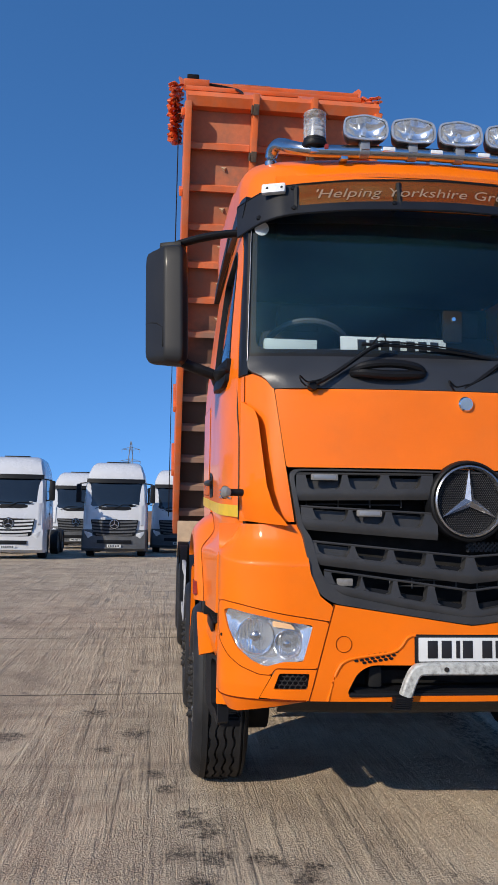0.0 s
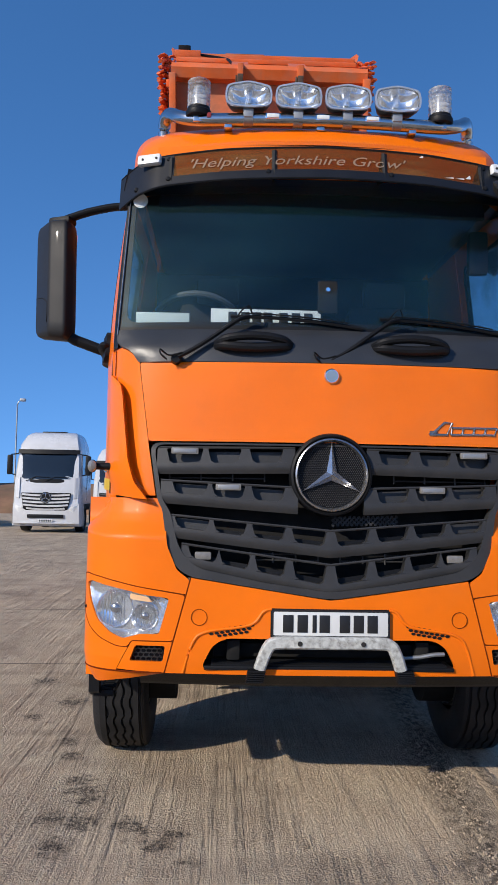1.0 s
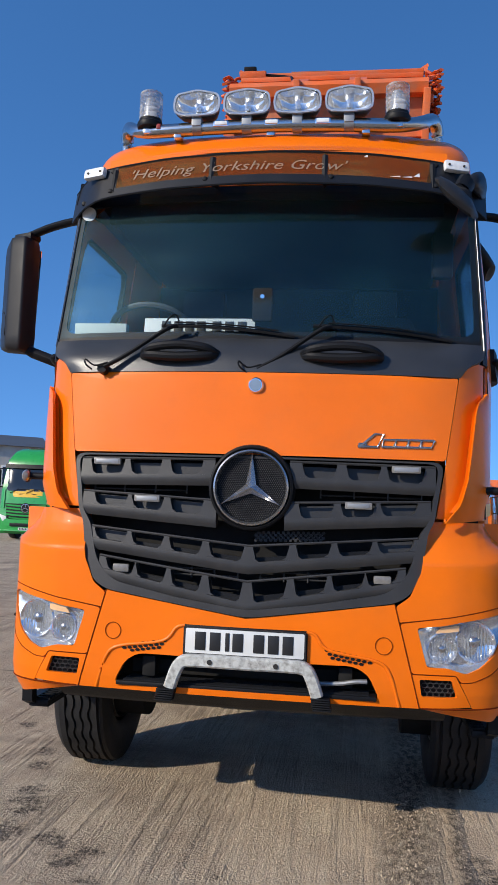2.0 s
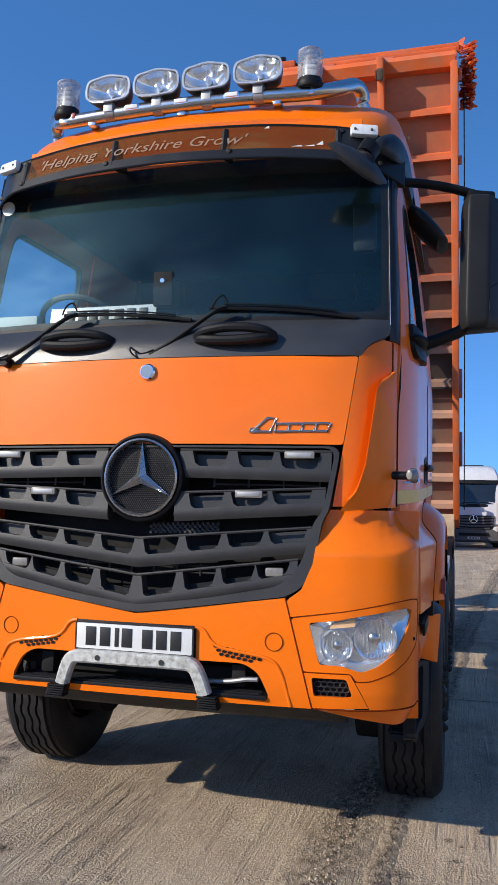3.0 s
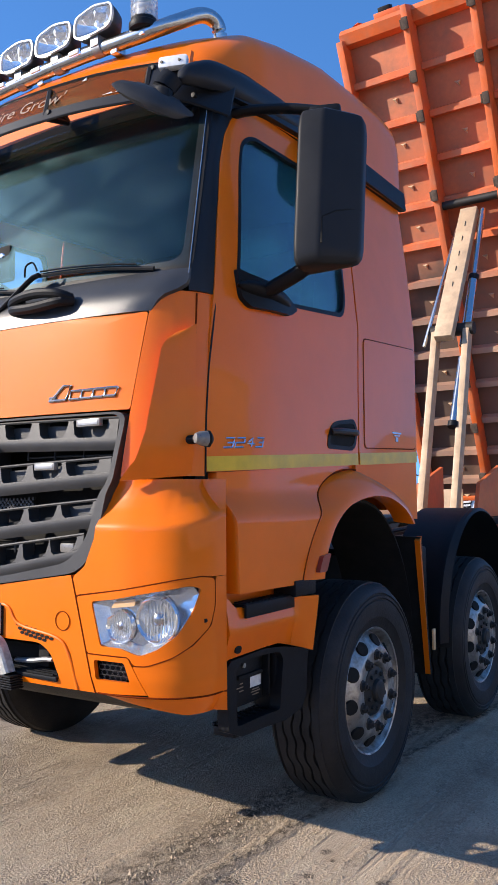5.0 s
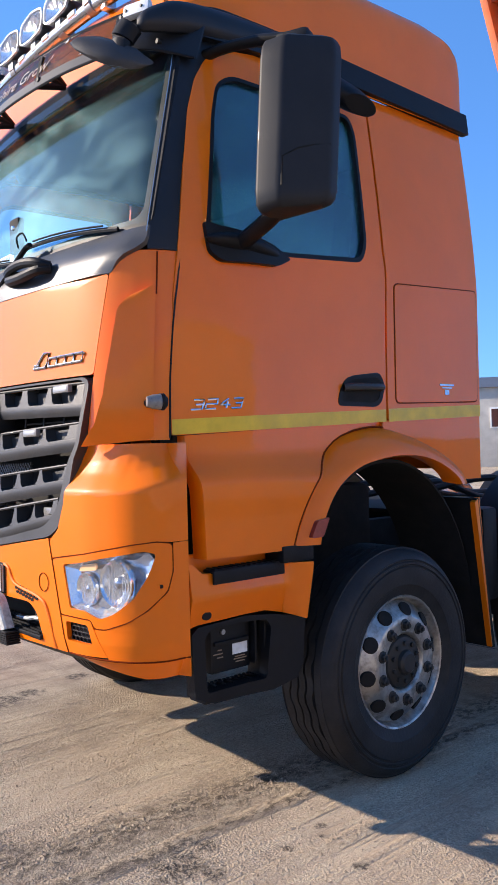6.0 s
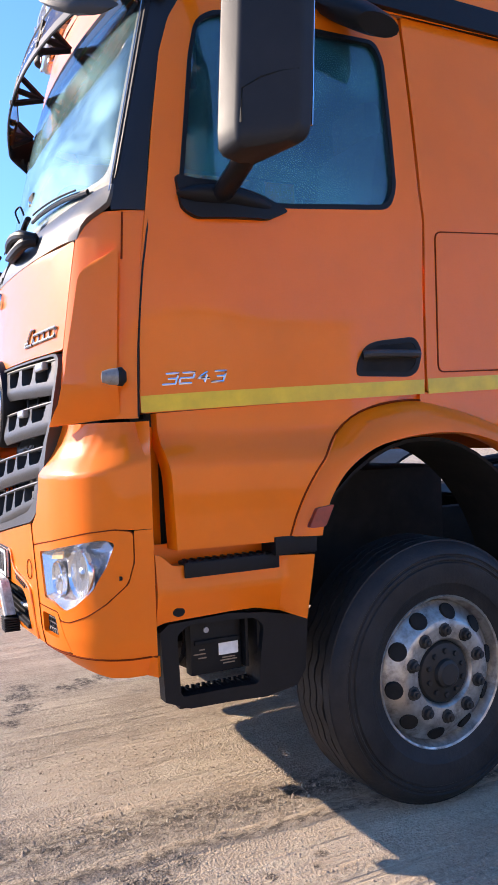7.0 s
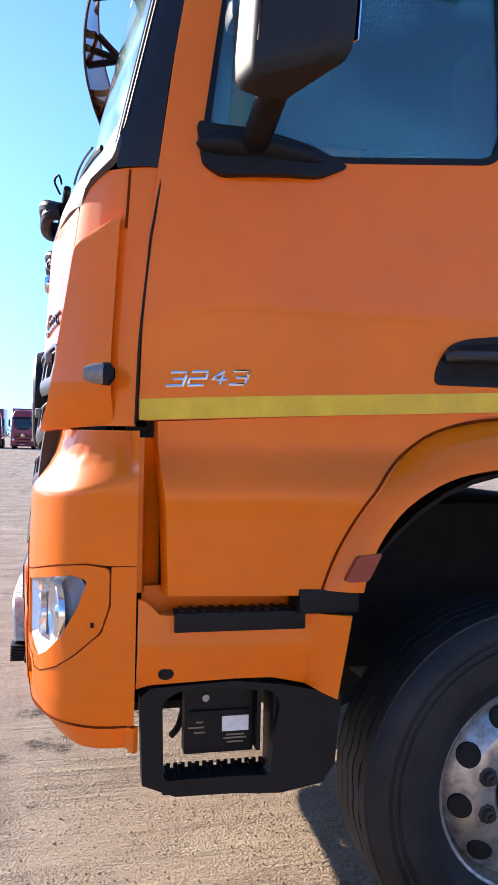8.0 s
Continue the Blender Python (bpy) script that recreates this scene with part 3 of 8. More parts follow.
LOW, LOW_X, LOW_Y, LOW_END = plan_curve(0.015, 0.045, 0.83, 0.30, 0.215, 0.330)
TOP, TOP_X, TOP_Y, TOP_END = plan_curve(0.052, 0.080, 0.80, 0.240, 0.222, 0.364)


def low(s, z, d=0.0):
    """The bumper's skin; d goes inwards."""
    x, y = LOW(s)
    rise = 0.045 * min(1, max(0, (y - 0.12) / 0.2)) if z > 1.30 and abs(s) > 0.9 else 0.0
    lean = lerp(((0.60, 0.045), (0.72, 0.012), (0.80, 0.0), (1.345, 0.0), (1.355, 0.006), (1.41, 0.044), (1.45, 0.063), (1.49, 0.073), (1.53, 0.079)), z - rise)
    x2, y2 = LOW(s + (0.002 if s >= 0 else -0.002))
    t = Vector((x2 - x, y2 - y)).normalized()
    n = Vector((-t.y, t.x)) if s >= 0 else Vector((t.y, -t.x))
    k = lean * (1.0 + 0.45 * (1 - n.y * n.y) if z > 1.2 else 1) + d
    return (x + n.x * k, y + n.y * k, z)


def top(s, z, d=0.0):
    """The skin of the flap and the corner panels above the bumper."""
    x, y = TOP(s)
    x2, y2 = TOP(s + (0.002 if s >= 0 else -0.002))
    t = Vector((x2 - x, y2 - y)).normalized()
    n = Vector((-t.y, t.x)) if s >= 0 else Vector((t.y, -t.x))
    k = d
    return (x + n.x * k, y + n.y * k + 0.05 * max(0, z - 1.75), z)


def screen(x, z, d=0.0):
    """The windscreen's skin."""
    return (x, 0.162 + 0.235 * (z - 2.33) + 0.095 * x * x + 0.9 * max(0, abs(x) - 0.90) ** 2 + d, z)


def flank(y, z, d=0.0):
    """The side of the cab, which leans in above the window sill."""
    zz = z - 0.035 * (y - 0.3)
    x = 1.113 - 0.085 * max(0, (zz - 2.22) / 0.85) ** 1.35 - 0.063 * max(0, (0.75 - y) / 0.378) ** 2.2
    return (x - d, y, z)


def rise(y):
    return 0.045 * (y - 0.3)


truck = thing("tipper_lorry", "orange eight-wheel tipper lorry with raised body on the yard", "lorry")


def build_cab_front():
    # opening flap
    s0, s1 = TOP_X(0.838), TOP_X(0.892)
    part("bonnet_flap", surf(bmesh.new(), rounded([(-s0, 1.782), (s0, 1.782), (s1, 2.152), (-s1, 2.152)], 0.012), top, rings=10, thick=0.02, count=64), ORANGE, truck, "smooth orange front flap")
    # round badge
    bm = lathe(bmesh.new(), [(0.0, -0.012), (0.030, -0.012), (0.036, -0.004), (0.036, 0.01)], Matrix.Translation((0, 0.064, 2.092)), 32, "y")
    badge = part("round_badge", bm, CHROME, truck, "small round chrome badge")
    part("badge_face", lathe(bmesh.new(), [(0.0, -0.0145), (0.027, -0.0145), (0.027, -0.010)], Matrix.Translation((0, 0.064, 2.092)), 28, "y"), mat_of("badge_blue_grey", (0.20, 0.27, 0.36), 0.3, vary=0.1), badge)
    # chrome bars in place of the model name
    for i, (x, w, h) in enumerate(((0.475, 0.030, 0.012), (0.515, 0.075, 0.056), (0.590, 0.05, 0.032), (0.645, 0.05, 0.032), (0.700, 0.05, 0.032), (0.755, 0.05, 0.032))):
        s = TOP_X(x)
        zb = 1.832 + i * 0.001
        ring = [(s - w / 2 - h * 0.2, zb), (s + w / 2 - h * 0.2, zb), (s + w / 2 + h * 0.25, zb + h), (s + w / 2 - (0.3 * w if i == 1 else 0) + h * 0.1, zb + h), (s - w / 2 + (0.62 * w if i == 1 else 0) + h * 0.1, zb + h)]
        bm = tube(bmesh.new(), [top(p, q, -0.003) for p, q in ring + ring[:1]], 0.0048, 6, 1.2)
        part("model_badge", bm, BADGE, truck, "slanted chrome badge bar")
    # black panel below the windscreen
    def scuttle(u, v):
        s = (u * 2 - 1)
        x = s * (0.900 + 0.115 * min(1, max(0, (v - 0.36) / 0.30)) ** 0.7)
        a = Vector(top(math.copysign(TOP_X(min(abs(x), 1.02)), x), 2.155))
        b = Vector(screen(s * 1.015, 2.325))
        p = a.lerp(b, v)
        p.y -= 0.022 * math.sin(math.pi * v)
        p.z += 0.0
        return p
    part("scuttle_panel", grid(bmesh.new(), scuttle, 48, 8, off=lambda u, v: (0, 0.02, -0.004)), SCUTTLE, truck, "matt charcoal panel below the windscreen")
    for x in (-0.36, 0.375):
        bm = bmesh.new()
        pts = smooth_path([(x - 0.17, 0.105, 2.235), (x - 0.13, 0.062, 2.240), (x, 0.050, 2.240), (x + 0.13, 0.062, 2.240), (x + 0.17, 0.105, 2.235)], 5)
        bow = [math.sin(math.pi * k / (len(pts) - 1)) ** 2.2 for k in range(len(pts))]
        tube(bm, [(p.x, p.y + 0.012, p.z - 0.004 - 0.018 * h) for p, h in zip(pts, bow)], 0.022, 10)
        tube(bm, [(p.x, p.y + 0.006, p.z + 0.006 + 0.026 * h) for p, h in zip(pts, bow)], 0.020, 10)
        for sx in (-1, 1):
            box(bm, (x + sx * 0.125, 0.085, 2.243), (0.07, 0.05, 0.05), 0.016)
        part("grab_handle", bm, BLACK, truck, "black moulded grab handle")
    # wipers
    for x in (-0.74, -0.03):
        bm = bmesh.new()
        lathe(bm, [(0.0, -0.03), (0.022, -0.03), (0.026, 0.0), (0.026, 0.03)], Matrix.Translation((x + 0.02, 0.115, 2.165)), 16, "y")
        pts = [(x + 0.03, 0.085, 2.17), (x + 0.13, 0.095, 2.23), (x + 0.30, 0.125, 2.355), (x + 0.36, 0.130, 2.375)]
        tube(bm, smooth_path(pts, 5), 0.013, 8, 0.8)
        wiper = part("wiper", bm, BLACK, truck, "black wiper arm and blade")
        bm = bmesh.new()
        blade = [(x + 0.34 + k * 0.07, screen(x + 0.34 + k * 0.07, 2.375 - k * 0.002)[1] - 0.014, 2.386 - k * 0.0015 - 0.0006 * k * k) for k in range(-1, 9)]
        tube(bm, blade, 0.0065, 6, 1.5)
        tube(bm, [(p[0], p[1] - 0.014, p[2] + 0.012) for p in blade[1:-1]], 0.004, 6)
        part("wiper_blade", bm, BLACK, wiper)
        part("washer_hose", tube(bmesh.new(), smooth_path([(x - 0.02, 0.07, 2.155), (x - 0.045, 0.055, 2.175), (x - 0.05, 0.06, 2.20), (x - 0.01, 0.075, 2.175), (x + 0.05, 0.075, 2.19)], 5), 0.004, 6), BLACK, wiper)
        part("hose_loop", tube(bmesh.new(), smooth_path([(x + 0.30, 0.105, 2.37), (x + 0.33, 0.085, 2.405), (x + 0.355, 0.10, 2.42), (x + 0.37, 0.11, 2.385)], 5), 0.004, 6), BLACK, wiper)
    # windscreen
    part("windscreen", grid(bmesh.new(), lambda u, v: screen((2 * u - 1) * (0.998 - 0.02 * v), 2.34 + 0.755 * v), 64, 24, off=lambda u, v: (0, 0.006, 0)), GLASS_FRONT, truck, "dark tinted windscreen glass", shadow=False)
    band = bmesh.new()
    surf(band, rounded([(-1.02, 2.318), (1.02, 2.318), (1.0, 3.135), (-1.0, 3.135)], 0.05), lambda x, z, d: screen(x, z, d + 0.004), rounded([(-0.975, 2.362), (0.975, 2.362), (0.955, 3.055), (-0.955, 3.055)], 0.06), rings=3, thick=0.012, count=64)
    part("windscreen_border", band, BLACK, truck, "black printed windscreen border")
    part("screen_sticker", lathe(bmesh.new(), [(0.0, -0.004), (0.037, -0.004), (0.037, -0.002)], Matrix.Translation(screen(-0.937, 3.02)), 24, "y"), PLATE_WHITE, truck, "round white sticker on the windscreen")


def build_corner(sg):
    # strip beside the flap
    s_in = lambda z: TOP_X(lerp(((1.53, 0.800), (1.782, 0.841), (2.152, 0.895), (2.235, 0.899)), z))
    back = ((1.53, 0.326), (1.80, 0.333), (2.05, 0.343), (2.235, 0.3625))
    zt = lambda s: lerp(((TOP_X(0.895), 2.16), (TOP_X(0.905), 2.196), (TOP_X(0.925), 2.222), (TOP_X(0.955), 2.234), (TOP_END, 2.237)), s)
    def strip(u, v):
        z = 1.53 + v * (2.235 - 1.53)
        s = s_in(z) + u * (TOP_Y(lerp(back, z)) - s_in(z))
        z = min(z, zt(s)) if v > 0.9 else z
        if v > 0.9:
            z = 1.53 + 0.9 * 0.705 + (v - 0.9) / 0.1 * (zt(s) - 1.53 - 0.9 * 0.705)
        return top(s, z)
    bm = grid(bmesh.new(), strip, 22, 24, off=lambda u, v: (-0.012 * u, 0.012 * (1 - u), 0))
    corner = part("corner_panel", flipped(bm, sg), ORANGE, truck, "curved orange cab corner panel")
    # proud wind deflector, whose front edge stands off the panel
    front = lambda z: TOP_X(lerp(((1.532, 0.835), (1.60, 0.895), (1.70, 0.925), (1.90, 0.950), (2.0, 0.962), (2.05, 0.975), (2.075, 0.992), (2.085, 1.006)), z))
    def vane(u, v):
        z = 1.532 + v * (2.085 - 1.532)
        s = front(z) + u * (TOP_Y(0.268) - front(z))
        stand = 0.052 * (1 - u) ** 0.85 * min(1, (2.11 - z) / 0.09)
        zz = z + (0.02 * u * (v > 0.5) * (v - 0.5) * 2) - 0.02 * (1 - u) * (1 - v) ** 6
        p = top(s, zz, -0.012 - 0.014 * u + 0.030 * max(0, (1.63 - z) / 0.098) * (0.3 + 0.7 * u))
        return (p[0], p[1] - stand, p[2])
    bm = grid(bmesh.new(), vane, 20, 26, off=lambda u, v: (-0.020 * u - 0.004, 0.024 * (1 - u), -0.004 * v))
    part("wind_deflector", flipped(bm, sg), ORANGE, corner, "raised orange wind deflector")
    def duct(u, v):
        z = 1.56 + v * (2.05 - 1.56)
        s = front(z) - 0.006 + u * 0.05
        return top(s, z, -0.004 - 0.020 * u * min(1, (2.07 - z) / 0.12))
    part("deflector_slot", flipped(grid(bmesh.new(), duct, 4, 20, off=lambda u, v: (0, 0.003, 0)), sg), ORANGE, corner)
    part("deflector_seam", flipped(tube(bmesh.new(), [top(TOP_Y(0.276), z, -0.0015) for z in np.linspace(2.07, 2.23, 6)], 0.0035, 6), sg), SEAM, corner)
    part("door_seam", flipped(tube(bmesh.new(), [top(TOP_Y(lerp(back, z)), z, -0.002 - 0.008 * min(1, max(0, (z - 1.95) / 0.1))) for z in np.linspace(1.535, 2.235, 16)], 0.0036, 6), sg), BLACK, corner)
    # side repeater
    bm = bmesh.new()
    prof = [(0.0, -0.046), (0.014, -0.042), (0.020, -0.020), (0.022, 0.008), (0.018, 0.012)]
    lathe(bm, prof, Matrix.Translation((1.112, 0.226, 1.664)) @ Matrix.Rotation(radians(-18), 4, "Z") @ Matrix.Diagonal((0.9, 1, 1.3, 1)), 18, "y")
    lampo = part("side_repeater", flipped(bm, sg), STROBE, truck, "small clear side repeater lamp")
    part("repeater_base", flipped(lathe(bmesh.new(), [(0.0, 0.002), (0.024, 0.002), (0.025, 0.020), (0.012, 0.034)], Matrix.Translation((1.108, 0.230, 1.664)) @ Matrix.Rotation(radians(-18), 4, "Z") @ Matrix.Diagonal((0.8, 1, 1.25, 1)), 18, "y"), sg), BLACK, lampo)
    part("repeater_stem", flipped(tube(bmesh.new(), [(1.02, 0.240, 1.664), (1.105, 0.238, 1.664)], 0.017, 12), sg), BLACK, lampo)
    # windscreen pillar
    edge = lambda z: lerp(((2.23, 0.370), (2.517, 0.404), (2.80, 0.455), (2.954, 0.505), (3.03, 0.56), (3.09, 0.66)), z)
    def pillar(u, v):
        z = 2.237 + v * 0.87
        a = Vector(screen(1.012 - 0.03 * v, max(z, 2.30)))
        a.z = z
        b = Vector(flank(edge(z), z))
        b.x -= 0.003
        p = a.lerp(b, u)
        bulge = 0.008 * math.sin(math.pi * u)
        return (p.x + bulge, p.y - bulge * 0.8, p.z)
    bm = grid(bmesh.new(), pillar, 8, 20, off=lambda u, v: (-0.012, 0.012, 0))
    part("windscreen_pillar", flipped(bm, sg), GLOSS_BLACK, truck, "gloss black windscreen pillar")
    part("pillar_seal", flipped(tube(bmesh.new(), [Vector(screen(1.014 - 0.03 * v, 2.30 + 0.8 * v)) + Vector((0.001, -0.006, 0)) for v in np.linspace(0, 1, 14)], 0.0022, 6), sg), BADGE, truck, "thin bright seal along the windscreen")


def build_bumper():
    # centre piece with its opening
    s_a, s_b = LOW_X(0.628), LOW_X(0.738)
    outer = [(-s_b, 0.742), (s_b, 0.742), (s_a, 1.165), (0.30, 1.118), (0, 1.075), (-0.30, 1.118), (-s_a, 1.165)]
    hole = rounded([(-0.575, 0.768), (0.575, 0.768), (0.525, 0.868), (0.465, 0.902), (-0.465, 0.902), (-0.525, 0.868)], 0.03)
    bumper = part("bumper", surf(bmesh.new(), outer, low, hole, (0, 0.85), rings=8, thick=0.02, count=72), ORANGE, truck, "orange front bumper centre")
    # pressed frame round the opening
    arch = [(-0.655, 0.745), (-0.615, 0.875), (-0.555, 0.928), (-0.36, 0.962), (-0.30, 1.022), (-0.262, 1.035)]
    for sg in (1, -1):
        pts = smooth_path([Vector(low(-a * 1.0 * -sg if False else sg * abs(a), b, -0.001)) for a, b in arch], 5)
        part("pressed_edge", tube(bmesh.new(), pts, 0.007, 8), ORANGE, bumper)
        for r in range(3):
            for c in range(8):
                x = 0.350 + c * 0.024 + (r % 2) * 0.012
                z = 0.962 - r * 0.0135 - (x - 0.355) * 0.16
                if r == 2 and c in (0, 7):
                    continue
                hexa = [(sg * (x + 0.0108 * math.cos(math.pi / 3 * k)), z + 0.0066 * math.sin(math.pi / 3 * k)) for k in range(6)]
                part("vent_cell", prism(bmesh.new(), hexa, low, -0.003, 0.004), BLACK, bumper)
        ring = lathe(bmesh.new(), [(0.034, -0.001), (0.034, -0.003), (0.0365, -0.003), (0.0365, -0.001)], Matrix.Translation(low(sg * 0.586, 0.992)) @ Matrix.Rotation(radians(3 * sg), 4, "Z"), 36, "y")
        part("tow_eye_cover", ring, SEAM, bumper)
        part("bumper_seam", tube(bmesh.new(), [low(sg * (s_a + (s_b - s_a) * k / 12), 1.165 + (0.742 - 1.165) * k / 12, -0.0005) for k in range(13)], 0.0028, 6), SEAM, bumper)
    # inside of the opening
    part("bumper_cavity", boxed((0, 0.30, 0.86), (1.20, 0.02, 0.30)), SHADOW_BLACK, truck)
    part("cavity_roof", boxed((0, 0.17, 0.925), (1.18, 0.24, 0.012)), SHADOW_BLACK, truck)
    shelf = part("bumper_step", boxed((0, 0.10, 0.772), (1.12, 0.15, 0.018), 0.004), BLACK, truck, "black ribbed bumper step")
    ribs = bmesh.new()
    for k in range(6):
        box(ribs, (0, 0.04 + k * 0.022, 0.784), (1.06, 0.006, 0.008))
    part("step_ribs", ribs, BLACK, shelf)
    bm = bmesh.new()
    beam(bm, (-0.52, 0.17, 0.83), (0.52, 0.17, 0.83), 0.05, 0.06)
    for x in (-0.43, 0.43):
        box(bm, (x, 0.13, 0.84), (0.06, 0.10, 0.09), 0.01)
    part("cross_tube", bm, SHADOW_BLACK, truck)
    part("pull_lever", tube(bmesh.new(), smooth_path([(0.30, 0.06, 0.815), (0.40, 0.055, 0.822), (0.47, 0.05, 0.835), (0.52, 0.05, 0.838)], 4), 0.014, 8, 0.7), GALV, truck, "grey pull lever behind the bumper")
    # white towing bar
    bm = bmesh.new()
    pts = smooth_path([(-0.315, 0.000, 0.772), (-0.290, -0.008, 0.845), (-0.262, -0.012, 0.885), (-0.20, -0.014, 0.893), (0, -0.016, 0.893), (0.20, -0.014, 0.893), (0.262, -0.012, 0.885), (0.290, -0.008, 0.845), (0.315, 0.000, 0.772)], 6)
    n = len(pts)
    rings = []
    for i, p in enumerate(pts):
        d = (pts[min(i + 1, n - 1)] - pts[max(i - 1, 0)]).normalized()
        nrm = Vector((0, 1, 0)).cross(d).normalized()
        h, w = 0.026, 0.020
        rings.append([bm.verts.new(p + nrm * a * h + Vector((0, b * w, 0))) for a, b in ((-1, -0.6), (-0.7, -1), (0.7, -1), (1, -0.6), (1, 1), (-1, 1))])
    for a, b in zip(rings, rings[1:]):
        for k in range(6):
            bm.faces.new((a[k], a[(k + 1) % 6], b[(k + 1) % 6], b[k]))
    bm.faces.new(rings[0])
    bm.faces.new(rings[-1])
    bar = part("towing_bar", bm, CHIPPED_WHITE, truck, "chipped white painted steel front bar")
    for sg in (1, -1):
        for k in range(6):
            part("foot_fin", boxed((sg * (0.327 + 0.002 * k), 0.0, 0.768 - k * 0.009), (0.078, 0.06, 0.006), 0.001), BLACK, bar)
        part("bar_bolt", lathe(bmesh.new(), [(0, -0.061), (0.011, -0.061), (0.011, -0.05)], Matrix.Translation((sg * 0.14, 0.022, 0.893)), 10, "y"), NUTS, bar)
    # lower valance
    def val(u, v):
        s = (2 * u - 1) * LOW_X(0.86)
        p = Vector(low(s, 0.735 - 0.075 * v))
        p.y += 0.03 + 0.10 * v
        return p
    part("lower_valance", grid(bmesh.new(), val, 40, 4, off=lambda u, v: (0, 0.02, 0)), BLACK, truck, "black valance under the bumper")
    # number plate: white board, black bars for its characters
    yp = 0.008
    plate = part("number_plate", boxed((0, yp, 0.974), (0.520, 0.012, 0.114), 0.004), PLATE_WHITE, truck, "white number plate with black bars")
    part("plate_border", surf(bmesh.new(), rounded([(-0.262, 0.915), (0.262, 0.915), (0.262, 1.033), (-0.262, 1.033)], 0.008), lambda a, b, d: (a, yp - 0.0065 + d, b), rounded([(-0.255, 0.922), (0.255, 0.922), (0.255, 1.026), (-0.255, 1.026)], 0.006), rings=1, thick=0.003, count=24), INK, plate)
    for x in (-0.190, -0.126, -0.073, -0.028, 0.062, 0.124, 0.186):
        part("plate_bar", boxed((x, yp - 0.007, 0.974), (0.046 if x != -0.073 else 0.018, 0.003, 0.077), 0.001), INK, plate)
    part("plate_carrier", boxed((0, 0.022, 0.974), (0.535, 0.018, 0.128), 0.006), BLACK, plate)
    for sg in (1, -1):
        build_bumper_corner(sg)


def build_bumper_corner(sg):
    S = LOW_X
    e = LOW_END
    # shoulder from the lamp line up to the cab gap
    inner = lambda z: S(lerp(((1.09, 0.640), (1.165, 0.633), (1.20, 0.690), (1.30, 0.735), (1.45, 0.757), (1.52, 0.772)), z))
    zlo = lambda s: lerp(((S(0.640), 1.0905), (S(0.86), 1.1225), (S(1.05), 1.1605), (S(1.11), 1.1705), (LOW_Y(0.262), 1.1645), (LOW_Y(0.335), 1.1645)), s)
    def shoulder(u, v):
        z0 = 1.10 + v * (1.518 - 1.10)
        s = inner(z0) + u * (e - inner(z0))
        z = zlo(s) + v * (1.518 - zlo(s))
        return low(s, z)
    bm = grid(bmesh.new(), shoulder, 36, 36, off=lambda u, v: (-0.015 * u, 0.015 * (1 - u), -0.006 * v))
    part("bumper_shoulder", flipped(bm, sg), ORANGE, truck, "rounded orange bumper shoulder")
    # lamp panel with the head lamp's opening
    outer = [(S(0.648), 1.088), (S(0.86), 1.120), (S(1.05), 1.158), (S(1.11), 1.168), (LOW_Y(0.262), 1.160), (LOW_Y(0.262), 1.06), (LOW_Y(0.24), 0.99), (S(1.09), 0.925), (S(1.04), 0.885), (S(0.955), 0.853), (S(0.904), 0.853), (S(0.888), 0.8825), (S(0.70), 0.8825)]
    lamp = [(S(0.722), 1.072), (S(0.83), 1.085), (S(0.90), 1.100), (S(1.085), 1.136), (LOW_Y(0.205), 1.125), (S(1.095), 1.05), (S(1.055), 0.965), (S(0.99), 0.912), (S(0.93), 0.888), (S(0.85), 0.912), (S(0.765), 0.912)]
    lampr = rounded(lamp, 0.015)
    bm = surf(bmesh.new(), rounded(outer, 0.018), lambda a, b, d: low(a, b, d), lampr, (S(0.92), 1.01), rings=4, thick=0.018, count=64)
    panel = part("lamp_panel", flipped(bm, sg), ORANGE, truck, "orange panel round the head lamp")
    part("panel_screw", flipped(lathe(bmesh.new(), [(0, -0.004), (0.007, -0.004), (0.007, 0.004)], Matrix.Translation(low(S(1.117), 1.01)), 12, "y"), sg), BLACK, panel)
    edge = []
    soft = rounded(outer, 0.018)
    for (p0, q0), (p1, q1) in zip(soft, soft[1:] + soft[:1]):
        edge += [(p0 + (p1 - p0) * k / 6, q0 + (q1 - q0) * k / 6) for k in range(6)]
    part("panel_seam", flipped(tube(bmesh.new(), [low(p, q, 0.0005) for p, q in edge + edge[:1]], 0.0022, 6), sg), SEAM, panel)
    # head lamp
    head = part("head_lamp", flipped(surf(bmesh.new(), lampr, lambda a, b, d: low(a, b, 0.004 + d), rings=5, thick=0.0, count=48), sg), GLASS_HEAD, truck, "clear head lamp unit with twin round reflectors", shadow=False)
    shell = bmesh.new()
    cx, cz = S(0.92), 1.01
    def bowl(u, v):
        ang = 2 * math.pi * u
        r = reach(lampr, Vector((cx, cz)), ang)
        k = 1 - v
        return low(cx + math.cos(ang) * r * k, cz + math.sin(ang) * r * k, 0.008 + 0.036 * min(1, v * 4) ** 0.8)
    grid(shell, bowl, 48, 8)
    part("lamp_shell", flipped(shell, sg), LAMP_SHELL, head)
    for x, z, r in ((0.835, 0.985, 0.060), (0.985, 1.015, 0.083)):
        p = Vector(low(S(x), z, 0.034))
        face = math.atan2(low(S(x) + 0.02, z)[1] - low(S(x) - 0.02, z)[1], 0.04) * 0.45
        m = Matrix.Translation(p) @ Matrix.Rotation(face, 4, "Z")
